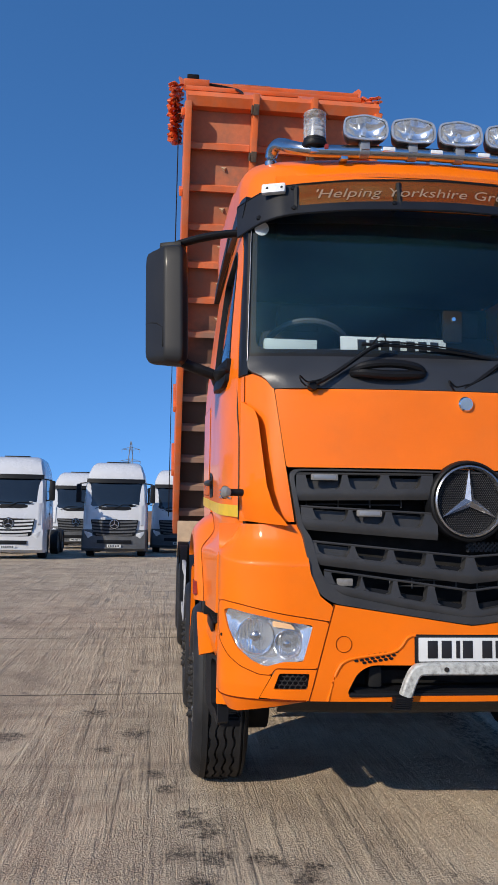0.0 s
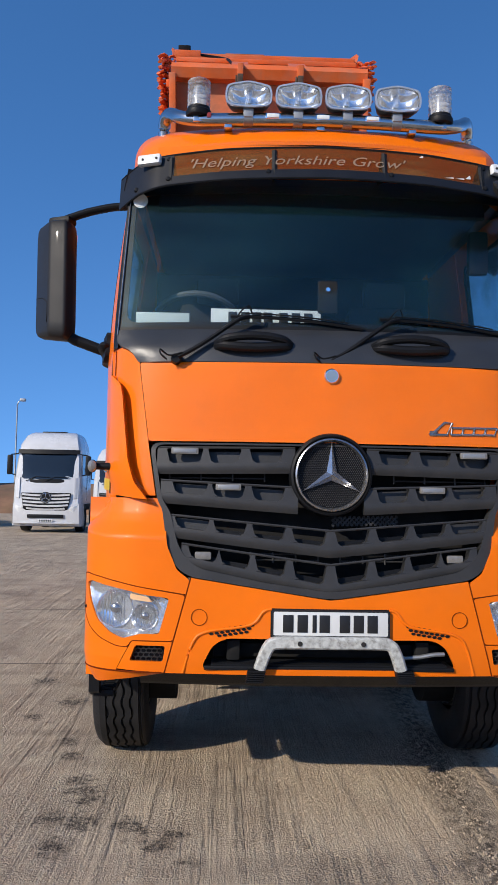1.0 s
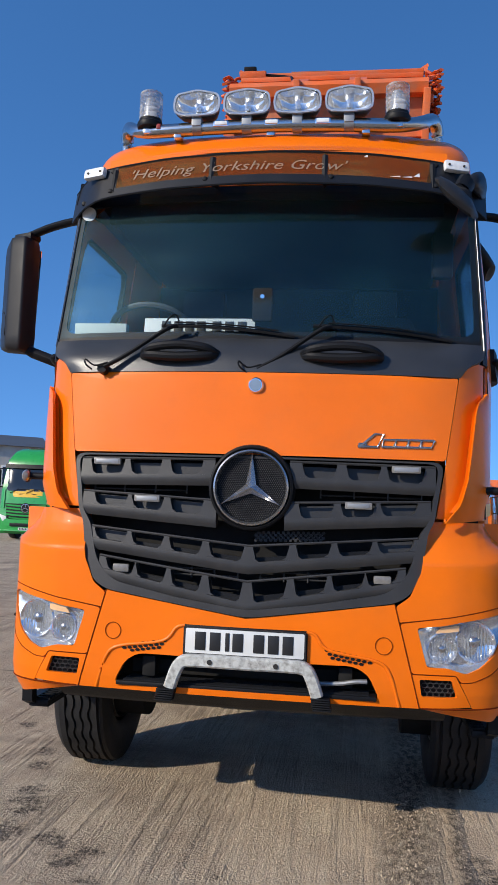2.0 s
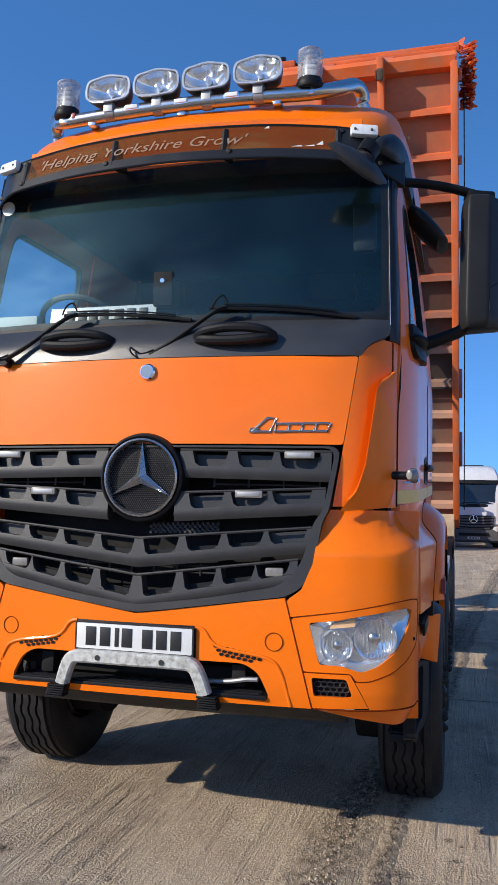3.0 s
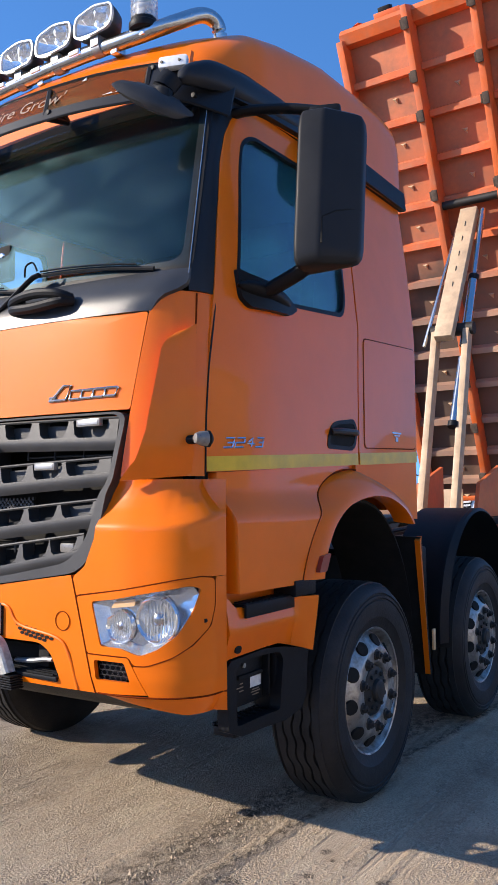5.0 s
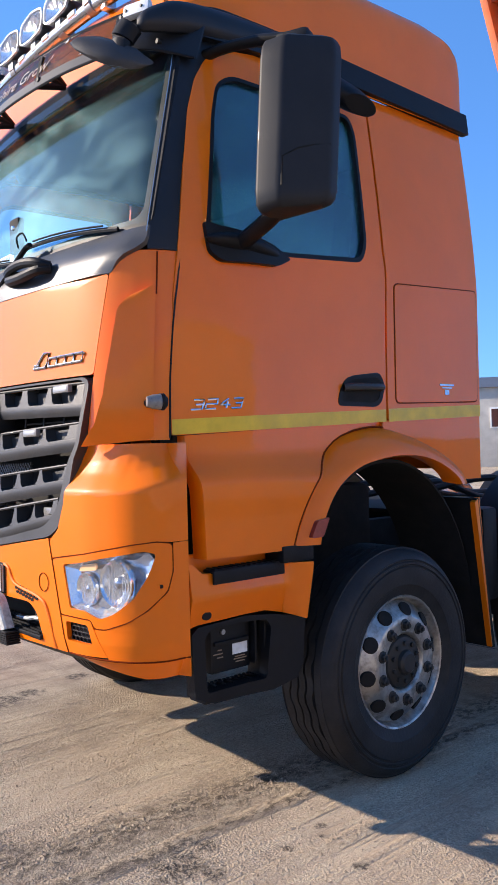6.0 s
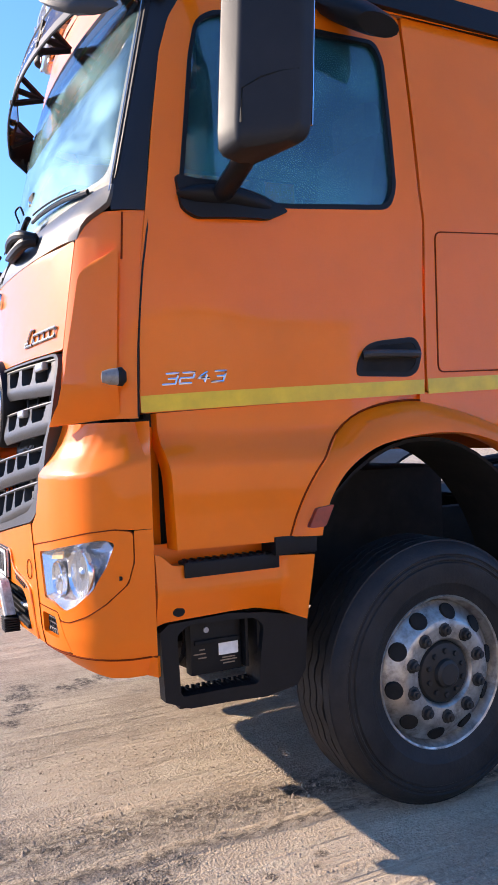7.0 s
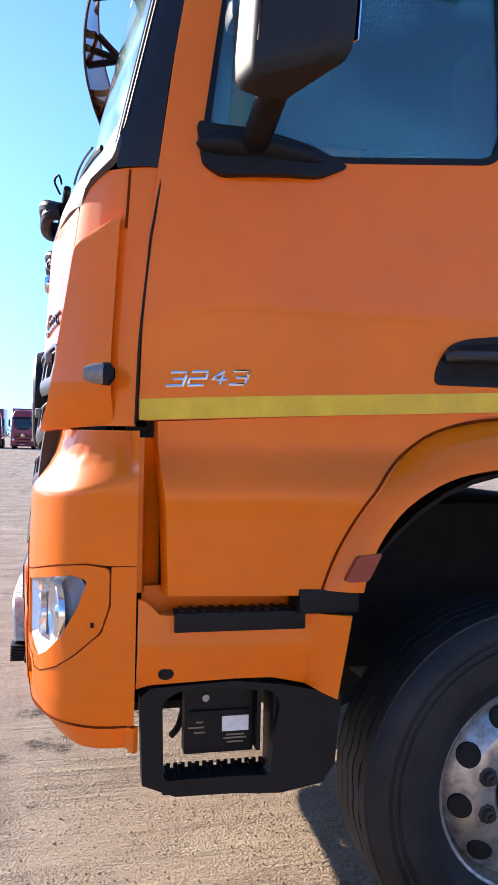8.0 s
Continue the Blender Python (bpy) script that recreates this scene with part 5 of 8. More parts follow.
    filler = surf(bmesh.new(), [(1.47, 1.50), (1.75, 1.475), (1.95, 1.38), (2.04, 1.31), (2.262, 1.31), (2.262, 1.640), (1.47, 1.606)], lambda p, q, d: (1.108 - d, p, q), centre=(2.0, 1.52), rings=3, thick=0.02, count=24)
    part("arch_filler", flipped(filler, sg), ORANGE, truck, "orange panel above the wheel arch")
    # black gap between bumper and skirt
    part("door_gap", flipped(boxed((0.975, 0.37, 1.27), (0.06, 0.13, 0.52)), sg), SHADOW_BLACK, truck)
    part("recess_panel", flipped(grid(bmesh.new(), lambda u, v: (1.086 - 0.085 * lerp(((0, 0), (0.30, 0.05), (0.42, 0.75), (1, 1)), u), 0.326 + 0.084 * u, 1.086 + 0.414 * v), 12, 4, off=lambda u, v: (-0.008, 0, 0)), sg), ORANGE, truck, "orange recessed panel behind the bumper")
    # upper step housing
    def stepf(y, z, d=0.0):
        flare = min(1, max(0, (y - 0.795) / 0.10))
        fold = (0.16 * max(0, z - 0.945) + 0.30 * max(0, 0.945 - z)) * (1 - min(1, flare * 2.5))
        return (1.140 + 0.012 * min(1, max(0, (y - 0.33) / 0.46)) + 0.052 * flare - fold - d, y, z)
    def house_at(u, v):
        y = 0.336 + u / 0.8 * 0.459 if u < 0.8 else 0.795 + (u - 0.8) / 0.2 * 0.105
        zt = lerp(((0.336, 1.074), (0.352, 1.072), (0.395, 1.032), (0.9, 1.032)), y)
        zb = lerp(((0.336, 0.834), (0.365, 0.845), (0.60, 0.855), (0.70, 0.855), (0.80, 0.832), (0.90, 0.806)), y)
        z = zb + (0.945 - zb) * v * 2 if v < 0.5 else 0.945 + (zt - 0.945) * (v - 0.5) * 2
        return stepf(y - 0.032 * max(0, u - 0.8) / 0.2 * (1.032 - z) / 0.226, z)
    house = part("step_housing", flipped(grid(bmesh.new(), house_at, 30, 12, off=lambda u, v: (-0.02, 0, 0)), sg), ORANGE, truck, "orange step housing under the door")
    top_b = bmesh.new()
    grid(top_b, lambda u, v: (1.0 + v * (stepf(0.40 + u * 0.47, 1.03)[0] - 1.0), 0.40 + u * 0.47, 1.030), 8, 2, off=lambda u, v: (0, 0, -0.012))
    part("step_shelf", flipped(top_b, sg), ORANGE, house)
    part("inner_riser", flipped(boxed((1.052, 0.575, 1.062), (0.012, 0.45, 0.075)), sg), ORANGE, house)
    tread = bmesh.new()
    box(tread, (1.115, 0.607, 1.036), (0.066, 0.352, 0.014), 0.004)
    box(tread, (1.147, 0.607, 1.016), (0.012, 0.357, 0.050), 0.003)
    for k in range(12):
        box(tread, (1.112, 0.450 + k * 0.0285, 1.044), (0.058, 0.011, 0.007), 0.001)
    part("step_tread", flipped(tread, sg), BLACK, house, "black ribbed upper step")
    part("housing_hole", flipped(lathe(bmesh.new(), [(0.0, 0.004), (0.021, 0.004), (0.021, -0.004)], Matrix.Translation((stepf(0.412, 0.877)[0], 0.412, 0.877)) @ Matrix.Diagonal((1, 1, 0.75, 1)), 18, "x"), sg), SHADOW_BLACK, house)
    part("arch_bracket", flipped(boxed((1.12, 0.845, 1.068), (0.11, 0.17, 0.066), 0.006), sg), BLACK, truck)
    # lower step frame with its opening
    outer = [(0.345, 0.815), (0.375, 0.838), (0.60, 0.848), (0.73, 0.836), (0.893, 0.806), (0.878, 0.620), (0.845, 0.566), (0.73, 0.541), (0.445, 0.546), (0.356, 0.582)]
    hole = rounded([(0.412, 0.590), (0.700, 0.590), (0.712, 0.70), (0.725, 0.79), (0.70, 0.822), (0.45, 0.828), (0.405, 0.80)], 0.018)
    frame_ob = part("lower_step", flipped(surf(bmesh.new(), outer, lambda y, z, d: (1.118 + 0.03 * max(0, (y - 0.6) / 0.26) - d, y, z), hole, (0.60, 0.70), rings=3, thick=0.05, count=48), sg), BLACK, truck, "black lower step frame")
    tr = bmesh.new()
    box(tr, (1.055, 0.635, 0.562), (0.10, 0.45, 0.036), 0.008)
    box(tr, (1.05, 0.775, 0.69), (0.11, 0.13, 0.25), 0.012)
    for k in range(8):
        box(tr, (1.055, 0.430 + k * 0.040, 0.583), (0.09, 0.014, 0.012), 0.003)
    for k in range(20):
        box(tr, (1.004, 0.418 + k * 0.0205, 0.583), (0.012, 0.012, 0.014), 0.003)
    part("lower_tread", flipped(tr, sg), BLACK, frame_ob)
    unit = part("service_box", flipped(boxed((1.04, 0.570, 0.735), (0.05, 0.195, 0.20), 0.006), sg), BLACK, truck, "black service box behind the step")
    part("box_cheek", flipped(boxed((1.05, 0.675, 0.745), (0.09, 0.012, 0.20), 0.003), sg), BLACK, unit)
    part("box_shelf", flipped(boxed((1.062, 0.570, 0.748), (0.03, 0.17, 0.016), 0.004), sg), SHADOW_BLACK, unit)
    part("box_label", flipped(boxed((1.0665, 0.615, 0.715), (0.002, 0.075, 0.042)), sg), LED_WHITE, unit, "pale label")
    for y, z, w in ((0.615, 0.684, 0.05), (0.615, 0.675, 0.065), (0.615, 0.664, 0.045), (0.515, 0.722, 0.02), (0.505, 0.708, 0.045), (0.515, 0.694, 0.03)):
        part("label_bar", flipped(boxed((1.0665, y, z), (0.002, w, 0.004)), sg), LETTER, unit)
    part("box_button", flipped(lathe(bmesh.new(), [(0, 0.01), (0.010, 0.01), (0.010, 0)], Matrix.Translation((1.063, 0.53, 0.79)), 12, "x"), sg), GALV, unit)
    hz = bmesh.new()
    tube(hz, smooth_path([(1.00, 0.62, 0.82), (0.98, 0.66, 0.80), (0.96, 0.70, 0.83)], 4), 0.012, 8)
    part("air_hose", flipped(hz, sg), BLACK, truck)
    hz = bmesh.new()
    tube(hz, smooth_path([(0.98, 0.45, 0.66), (1.0, 0.47, 0.70), (0.98, 0.49, 0.78)], 4), 0.010, 8)
    part("air_hose", flipped(hz, sg), BLACK, truck)


def build_mirror(sg):
    plan = rounded([(1.296, 0.575), (1.322, 0.516), (1.418, 0.545), (1.518, 0.705), (1.505, 0.765), (1.288, 0.648)], 0.016, 4)
    bm = bmesh.new()
    levels = []
    c = Vector((1.40, 0.64))
    for z, k in ((2.345, 0.72), (2.355, 0.88), (2.375, 0.97), (2.42, 1.0), (2.66, 1.0), (2.90, 1.0), (2.945, 0.97), (2.965, 0.90), (2.975, 0.72)):
        dy = 0.035 * (z - 2.375) / 0.6
        levels.append([bm.verts.new((c.x + (p[0] - c.x) * k + 0.015 * (z - 2.375) / 0.6, c.y + (p[1] - c.y) * k + dy, z + (0.012 * (p[0] - c.x) / 0.1 if z < 2.40 else 0))) for p in plan])
    n = len(plan)
    for a, b in zip(levels, levels[1:]):
        for i in range(n):
            bm.faces.new((a[i], a[(i + 1) % n], b[(i + 1) % n], b[i]))
    bm.faces.new(levels[0])
    bm.faces.new(levels[-1])
    mirror = part("door_mirror", flipped(bm, sg), MIRROR_SHELL, truck, "tall black door mirror housing")
    # glass towards the rear, seam of the lower cover
    def back(u, v):
        a, b = Vector((1.305, 0.660, 0)), Vector((1.485, 0.758, 0))
        p = a.lerp(b, u)
        return (p.x + 0.004, p.y + 0.02 + 0.030 * v, 2.42 + 0.51 * v)
    part("mirror_glass", flipped(grid(bmesh.new(), back, 4, 6, off=lambda u, v: (0.002, -0.004, 0)), sg), MIRROR, mirror)
    seam = [(1.421, 0.552, 2.42), (1.423, 0.560, 2.525), (1.455, 0.610, 2.556), (1.486, 0.662, 2.570), (1.515, 0.712, 2.574)]
    part("cover_seam", flipped(tube(bmesh.new(), [(x + 0.003, y + 0.005, z) for x, y, z in seam], 0.004, 6), sg), SHADOW_BLACK, mirror)
    # arms and base
    bm = bmesh.new()
    tube(bm, smooth_path([flank(0.56, 3.045, 0.01), (1.10, 0.59, 3.050), (1.24, 0.635, 3.035), (1.36, 0.675, 3.008)], 4), 0.027, 12, 0.75)
    box(bm, (1.385, 0.685, 2.994), (0.13, 0.085, 0.044), 0.018, Matrix.Rotation(radians(22), 4, "Z"))
    part("mirror_arm", flipped(bm, sg), BLACK, mirror, "black upper mirror arm")
    bm = bmesh.new()
    tube(bm, [flank(0.62, 2.290, 0.02), (1.15, 0.618, 2.290), (1.285, 0.620, 2.338), (1.325, 0.625, 2.362), (1.35, 0.635, 2.372)], 0.040, 12, 0.72)
    part("mirror_arm", flipped(bm, sg), BLACK, mirror, "black lower mirror arm")
    base = surf(bmesh.new(), rounded([(0.470, 2.36), (0.486, 2.240), (0.535, 2.207), (0.81, 2.222), (0.895, 2.262), (0.78, 2.305), (0.62, 2.335), (0.52, 2.345)], 0.02), lambda a, b, d: flank(a, b, d - 0.026 * max(0, 1 - ((a - 0.66) / 0.25) ** 2) - 0.008), rings=5, thick=0.03, count=40)
    knob = bmesh.new()
    bmesh.ops.create_uvsphere(knob, u_segments=20, v_segments=12, radius=1.0)
    for v in knob.verts:
        v.co = Vector((flank(0.63, 2.285)[0] + 0.06 * v.co.x, 0.655 + 0.19 * v.co.y, 2.278 + 0.040 * v.co.z + 0.012 * (1 - abs(v.co.y)) - 0.012 * v.co.y))
    part("mirror_foot", flipped(knob, sg), BLACK, mirror, "black rounded mirror arm foot")
    part("mirror_base", flipped(base, sg), BLACK, truck, "black mirror foot on the door")


def build_roof():
    # roof shell: sections across, from the windscreen's head to the back wall
    def roof(u, v):
        a = (u * 2 - 1)
        y = 0.40 + v * (2.31 - 0.40)
        w = lerp(((0.40, 0.90), (0.55, 0.985), (0.8, 1.022), (1.5, 1.04), (2.0, 1.05), (2.25, 1.046), (2.29, 1.02), (2.31, 0.98)), y)
        zs = lerp(((0.40, 3.12), (0.7, 3.135), (1.2, 3.15), (2.275, 3.16)), y)
        zt = lerp(((0.40, 3.36), (0.44, 3.435), (0.52, 3.482), (0.75, 3.565), (1.0, 3.635), (1.4, 3.705), (2.0, 3.73), (2.2, 3.715), (2.28, 3.67), (2.31, 3.60)), y)
        t = abs(a) * math.pi / 2
        p = lerp(((0.40, 0.38), (0.6, 0.33), (0.9, 0.29), (1.3, 0.25), (2.2, 0.25)), y)
        x = w * math.sin(t) ** p * (1 if a >= 0 else -1) if a else 0.0
        z = zs + (zt - zs) * max(0.0, math.cos(t)) ** p if abs(a) < 1 else zs
        bow = 0.17 * max(0, 1 - v * 5)
        return (x, y + bow * (x / 1.0) ** 2 * 1.0, z)
    part("cab_roof", grid(bmesh.new(), roof, 56, 40, off=lambda u, v: (0, 0.004, -0.02)), ORANGE, truck, "domed orange cab roof")
    part("cab_back", prism(bmesh.new(), [(-1.07, 1.36), (1.07, 1.36), (1.08, 2.2), (1.01, 3.12), (0.94, 3.45), (-0.94, 3.45), (-1.01, 3.12), (-1.08, 2.2)], lambda p, q, d: (p, 2.235 + d, q), 0, 0.03), ORANGE, truck, "orange cab back wall")
    # head of the windscreen
    def head(u, v):
        x = (2 * u - 1) * 0.86
        return (x, screen(x, 3.10)[1] + 0.026 + v * 0.04, 3.145 + v * 0.19)
    part("screen_header", grid(bmesh.new(), head, 30, 2, off=lambda u, v: (0, 0.02, 0)), ORANGE, truck, "orange roof edge over the windscreen")
    for sg in (1, -1):
        # gutter strip and black corner cap
        bm = grid(bmesh.new(), lambda u, v: (1.066 - 0.012 * v, 1.15 + u * (2.30 - 1.15), 3.140 + 0.11 * v), 10, 2, off=lambda u, v: (-0.04, 0, 0))
        part("roof_gutter", flipped(bm, sg), BLACK, truck, "black strip along the roof edge")
        def cap(u, v):
            y = lerp(((0, 0.47), (1, 1.18)), u)
            zl = lerp(((0.30, 3.09), (0.55, 3.10), (0.9, 3.125), (1.18, 3.142)), y)
            zh = lerp(((0.30, 3.13), (0.42, 3.20), (0.6, 3.245), (0.9, 3.255), (1.18, 3.252)), y)
            x = lerp(((0.30, 0.965), (0.36, 1.005), (0.45, 1.030), (0.65, 1.050), (1.18, 1.060)), y) - 0.02 * v
            return (x, y, zl + (zh - zl) * v)
        part("corner_cap", flipped(grid(bmesh.new(), cap, 18, 3, off=lambda u, v: (-0.05, 0.02, 0)), sg), GLOSS_BLACK, truck, "gloss black cap over the door")
    # kerb mirror hanging above the passenger door
    bm = bmesh.new()
    rings = []
    for t in np.linspace(0, 1, 9):
        cx, cy, cz = 1.055 + 0.150 * t, 1.16 + 0.10 * t, 3.105 - 0.135 * t
        r = 0.062 * (1 - 0.35 * t ** 4) * min(1.0, 0.75 + t)
        rings.append([bm.verts.new((cx + 0.55 * r * math.cos(q) + 0.02 * math.sin(q), cy + 2.1 * r * math.cos(q + 0.5), cz + 0.8 * r * math.sin(q))) for q in np.linspace(0, 2 * math.pi, 16, endpoint=False)])
    for p, q in zip(rings, rings[1:]):
        for k in range(16):
            bm.faces.new((p[k], p[(k + 1) % 16], q[(k + 1) % 16], q[k]))
    bm.faces.new(rings[0])
    bm.faces.new(rings[-1])
    part("kerb_mirror", bm, BLACK, truck, "black kerb mirror housing above the door")
    # smoked sun visor
    def vis(x, z, d=0.0):
        y = 0.175 + 0.13 * (x / 0.9) ** 2 + 1.7 * max(0, abs(x) - 0.84) ** 1.6
        return (x, y + 0.30 * (z - 3.06) + d, z)
    zt = lambda x: lerp(((0, 3.250), (0.5, 3.243), (0.78, 3.225), (0.95, 3.205), (1.06, 3.17)), abs(x))
    zb = lambda x: lerp(((0, 3.078), (0.5, 3.070), (0.78, 3.055), (0.95, 3.03), (1.06, 2.99)), abs(x))
    visor = part("sun_visor", grid(bmesh.new(), lambda u, v: vis(-0.77 + 1.54 * u, zb(-0.77 + 1.54 * u) + v * (zt(-0.77 + 1.54 * u) - zb(-0.77 + 1.54 * u))), 40, 5, off=lambda u, v: (0, 0.005, 0)), GLASS_SMOKE, truck, "smoked brown plastic sun visor")
    for sg in (1, -1):
        bm = grid(bmesh.new(), lambda u, v: vis(0.765 + 0.29 * u, zb(0.765 + 0.29 * u) + v * (zt(0.765 + 0.29 * u) - zb(0.765 + 0.29 * u)), -0.002), 18, 5, off=lambda u, v: (0, 0.008, 0))
        part("visor_end", flipped(bm, sg), GLOSS_BLACK, visor, "black visor end")
        p = vis(0.885, 3.175)
        lens = boxed(Vector((0.888, p[1] - 0.020, 3.198)), (0.125, 0.035, 0.055), 0.014, Matrix.Rotation(radians(20), 4, "Z") @ Matrix.Rotation(radians(-10), 4, "X"))
        mk = part("marker_lamp", flipped(lens, sg), LED_WHITE, visor, "white roof marker lamp")
        for dx in (-0.035, 0.035):
            part("lamp_screw", flipped(lathe(bmesh.new(), [(0, -0.006), (0.006, -0.006), (0.006, 0)], Matrix.Translation((0.888 + dx, p[1] - 0.037 + dx * 0.35, 3.198)), 8, "y"), sg), NUTS, mk)
        for x in (0.79, 0.30, 0.955):
            part("visor_bolt", flipped(lathe(bmesh.new(), [(0, -0.012), (0.010, -0.010), (0.014, 0.0), (0.014, 0.006)], Matrix.Translation(vis(x, zb(x) + 0.035)), 12, "y"), sg), BLACK, visor)
        part("visor_bolt", flipped(lathe(bmesh.new(), [(0, -0.012), (0.010, -0.010), (0.014, 0.0), (0.014, 0.006)], Matrix.Translation(vis(0.79, zt(0.79) - 0.02)), 12, "y"), sg), BLACK, visor)
        for x in (0.27, 0.775):
            b = bmesh.new()
            a0, a1 = Vector(vis(x, zb(x) + 0.02)), Vector(vis(x, zt(x) - 0.02))
            r0 = Vector((x * 0.985, screen(x, 3.12)[1] - 0.01, 3.13))
            for p0, p1 in ((a0, a1), (a0, r0), (a1, r0), (a0.lerp(a1, 0.5), r0)):
                tube(b, [p0 + Vector((0, 0.008, 0)), p1], 0.011, 6, 1.4)
            part("visor_bracket", flipped(b, sg), BLACK, visor, "black visor bracket")
    border = bmesh.new()
    for f in (zb, zt):
        tube(border, [Vector(vis(x, f(x))) + Vector((0, 0.002, 0)) for x in np.linspace(-1.05, 1.05, 60)], 0.006, 6)
    part("visor_edge", border, BLACK, visor)
    # dark lower band of the visor
    part("visor_band", grid(bmesh.new(), lambda u, v: vis(-0.77 + 1.54 * u, zb(-0.77 + 1.54 * u) + v * 0.046, -0.003), 40, 1, off=lambda u, v: (0, 0.003, 0)), GLOSS_BLACK, visor)
    # slogan along the visor
    bm = lettering("'Helping Yorkshire Grow'", 0.078, 0.30)
    w = max(v.co.x for v in bm.verts)
    bmesh.ops.triangulate(bm, faces=bm.faces)
    for v in bm.verts:
        x = -0.70 + v.co.x / w * 1.08
        v.co = Vector(vis(x, 3.148 + v.co.y * 0.95 - 0.01 * (x / 0.7) ** 2, -0.005))
    tagged(part("slogan", bm, LETTER, visor), "pale slanted slogan lettering", kind="stuff")
    for x, z, ww, h in ((0.60, 3.120, 0.05, 0.007), (0.655, 3.121, 0.05, 0.008), (0.70, 3.128, 0.03, 0.022), (0.46, 3.222, 0.022, 0.014)):
        scrap = prism(bmesh.new(), [(x - ww / 2, z), (x + ww / 2, z), (x + ww * 0.4, z + h), (x + ww * 0.1, z + h * 0.7)], vis, -0.006, -0.003)
        part("sticker_remnant", scrap, PLATE_WHITE, visor)
    # front-view mirror on the passenger side
    bm = bmesh.new()
    pts = [(0.785, 0.150, 3.045, 0.012), (0.805, 0.150, 3.035, 0.036), (0.85, 0.175, 3.012, 0.050), (0.90, 0.205, 2.985, 0.052), (0.95, 0.245, 2.962, 0.044), (0.972, 0.270, 2.952, 0.016)]
    rings = [[bm.verts.new((x + 0.02 * math.cos(2 * math.pi * k / 12), y + 0.055 * math.cos(2 * math.pi * k / 12), z + r * math.sin(2 * math.pi * k / 12))) for k in range(12)] for x, y, z, r in pts]
    for a, b in zip(rings, rings[1:]):
        for k in range(12):
            bm.faces.new((a[k], a[(k + 1) % 12], b[(k + 1) % 12], b[k]))
    bm.faces.new(rings[0])
    bm.faces.new(rings[-1])
    fm = part("front_mirror", bm, CHARCOAL, truck, "black front-view mirror below the visor")
    part("front_mirror_arm", tube(bmesh.new(), smooth_path([(0.90, 0.235, 3.00), (0.905, 0.245, 3.05), (0.93, 0.27, 3.10)], 4), 0.036, 10, 1.3), BLACK, fm)
    for sg in (1,):
        sweep = smooth_path([(0.945, 0.285, 3.105), (0.975, 0.33, 3.125), (1.015, 0.43, 3.150), (1.035, 0.60, 3.168), (1.035, 0.85, 3.190), (1.03, 1.10, 3.205)], 5)
        cap_m = bmesh.new()
        rings = []
        for k, p in enumerate(sweep):
            d = (sweep[min(k + 1, len(sweep) - 1)] - sweep[max(k - 1, 0)]).normalized()
            s = d.cross(Vector((0, 0, 1))).normalized()
            t = k / (len(sweep) - 1)
            r, h = 0.030 * min(1, 0.35 + 5 * t), lerp(((0, 0.022), (0.12, 0.040), (0.35, 0.062), (0.7, 0.058), (1, 0.045)), t)
            rings.append([cap_m.verts.new(p + s * r * math.cos(q) + Vector((0, 0, h * math.sin(q)))) for q in np.linspace(0, 2 * math.pi, 14, endpoint=False)])
        for p, q in zip(rings, rings[1:]):
            for k in range(14):
                cap_m.faces.new((p[k], p[(k + 1) % 14], q[(k + 1) % 14], q[k]))
        cap_m.faces.new(rings[0])
        cap_m.faces.new(rings[-1])
        part("cap_fairing", flipped(cap_m, sg), GLOSS_BLACK, truck, "smooth black fairing over the cab corner")
    # light bar
    bar_pts = smooth_path([(-0.852, 0.735, 3.49), (-0.850, 0.705, 3.575), (-0.820, 0.640, 3.592), (-0.765, 0.545, 3.535), (-0.70, 0.485, 3.495), (-0.60, 0.455, 3.478), (-0.3, 0.435, 3.480), (0.0, 0.430, 3.482), (0.3, 0.435, 3.480), (0.575, 0.455, 3.478), (0.68, 0.485, 3.495), (0.745, 0.545, 3.535), (0.800, 0.640, 3.592), (0.830, 0.705, 3.575), (0.832, 0.735, 3.49)], 6)
    lbar = part("light_bar", tube(bmesh.new(), bar_pts, 0.034, 16), STEEL, truck, "polished steel roof light bar")
    for x in (-0.50, -0.02, 0.46):
        part("bar_foot", boxed((x, 0.46, 3.455), (0.04, 0.06, 0.05), 0.006), STEEL, lbar)
    for x in (-0.27, -0.012, 0.245):
        d = part("bar_lamp", boxed((x, 0.399, 3.484), (0.065, 0.018, 0.022), 0.006), LED_WHITE, lbar, "small amber and clear bar lamp")
        part("bar_lamp_rim", boxed((x, 0.404, 3.484), (0.080, 0.014, 0.030), 0.006), CHROME, d)
    for x0, n in ((-0.585, 5), (0.485, 5)):
        for k in range(n):
            part("bar_mark", boxed((x0 + k * 0.021, 0.413 + abs(x0 + k * 0.021) * 0.02, 3.484), (0.015, 0.006, 0.022), 0.001), INK, lbar)
    part("bar_mark", boxed((-0.600, 0.420, 3.488), (0.022, 0.006, 0.026), 0.001), RED_LENS, lbar)
    for x in (-0.397, -0.140, 0.116, 0.374):
        lamp_c = Matrix.Translation((x, 0.425, 3.587)) @ Matrix.Rotation(radians(-4), 4, "X")
        shape = rounded([(-0.112, -0.044), (-0.09, -0.062), (0.0, -0.070), (0.09, -0.062), (0.112, -0.044), (0.118, 0.0), (0.108, 0.048), (0.0, 0.072), (-0.108, 0.048), (-0.118, 0.0)], 0.03)
        bm = bmesh.new()
        rings = []
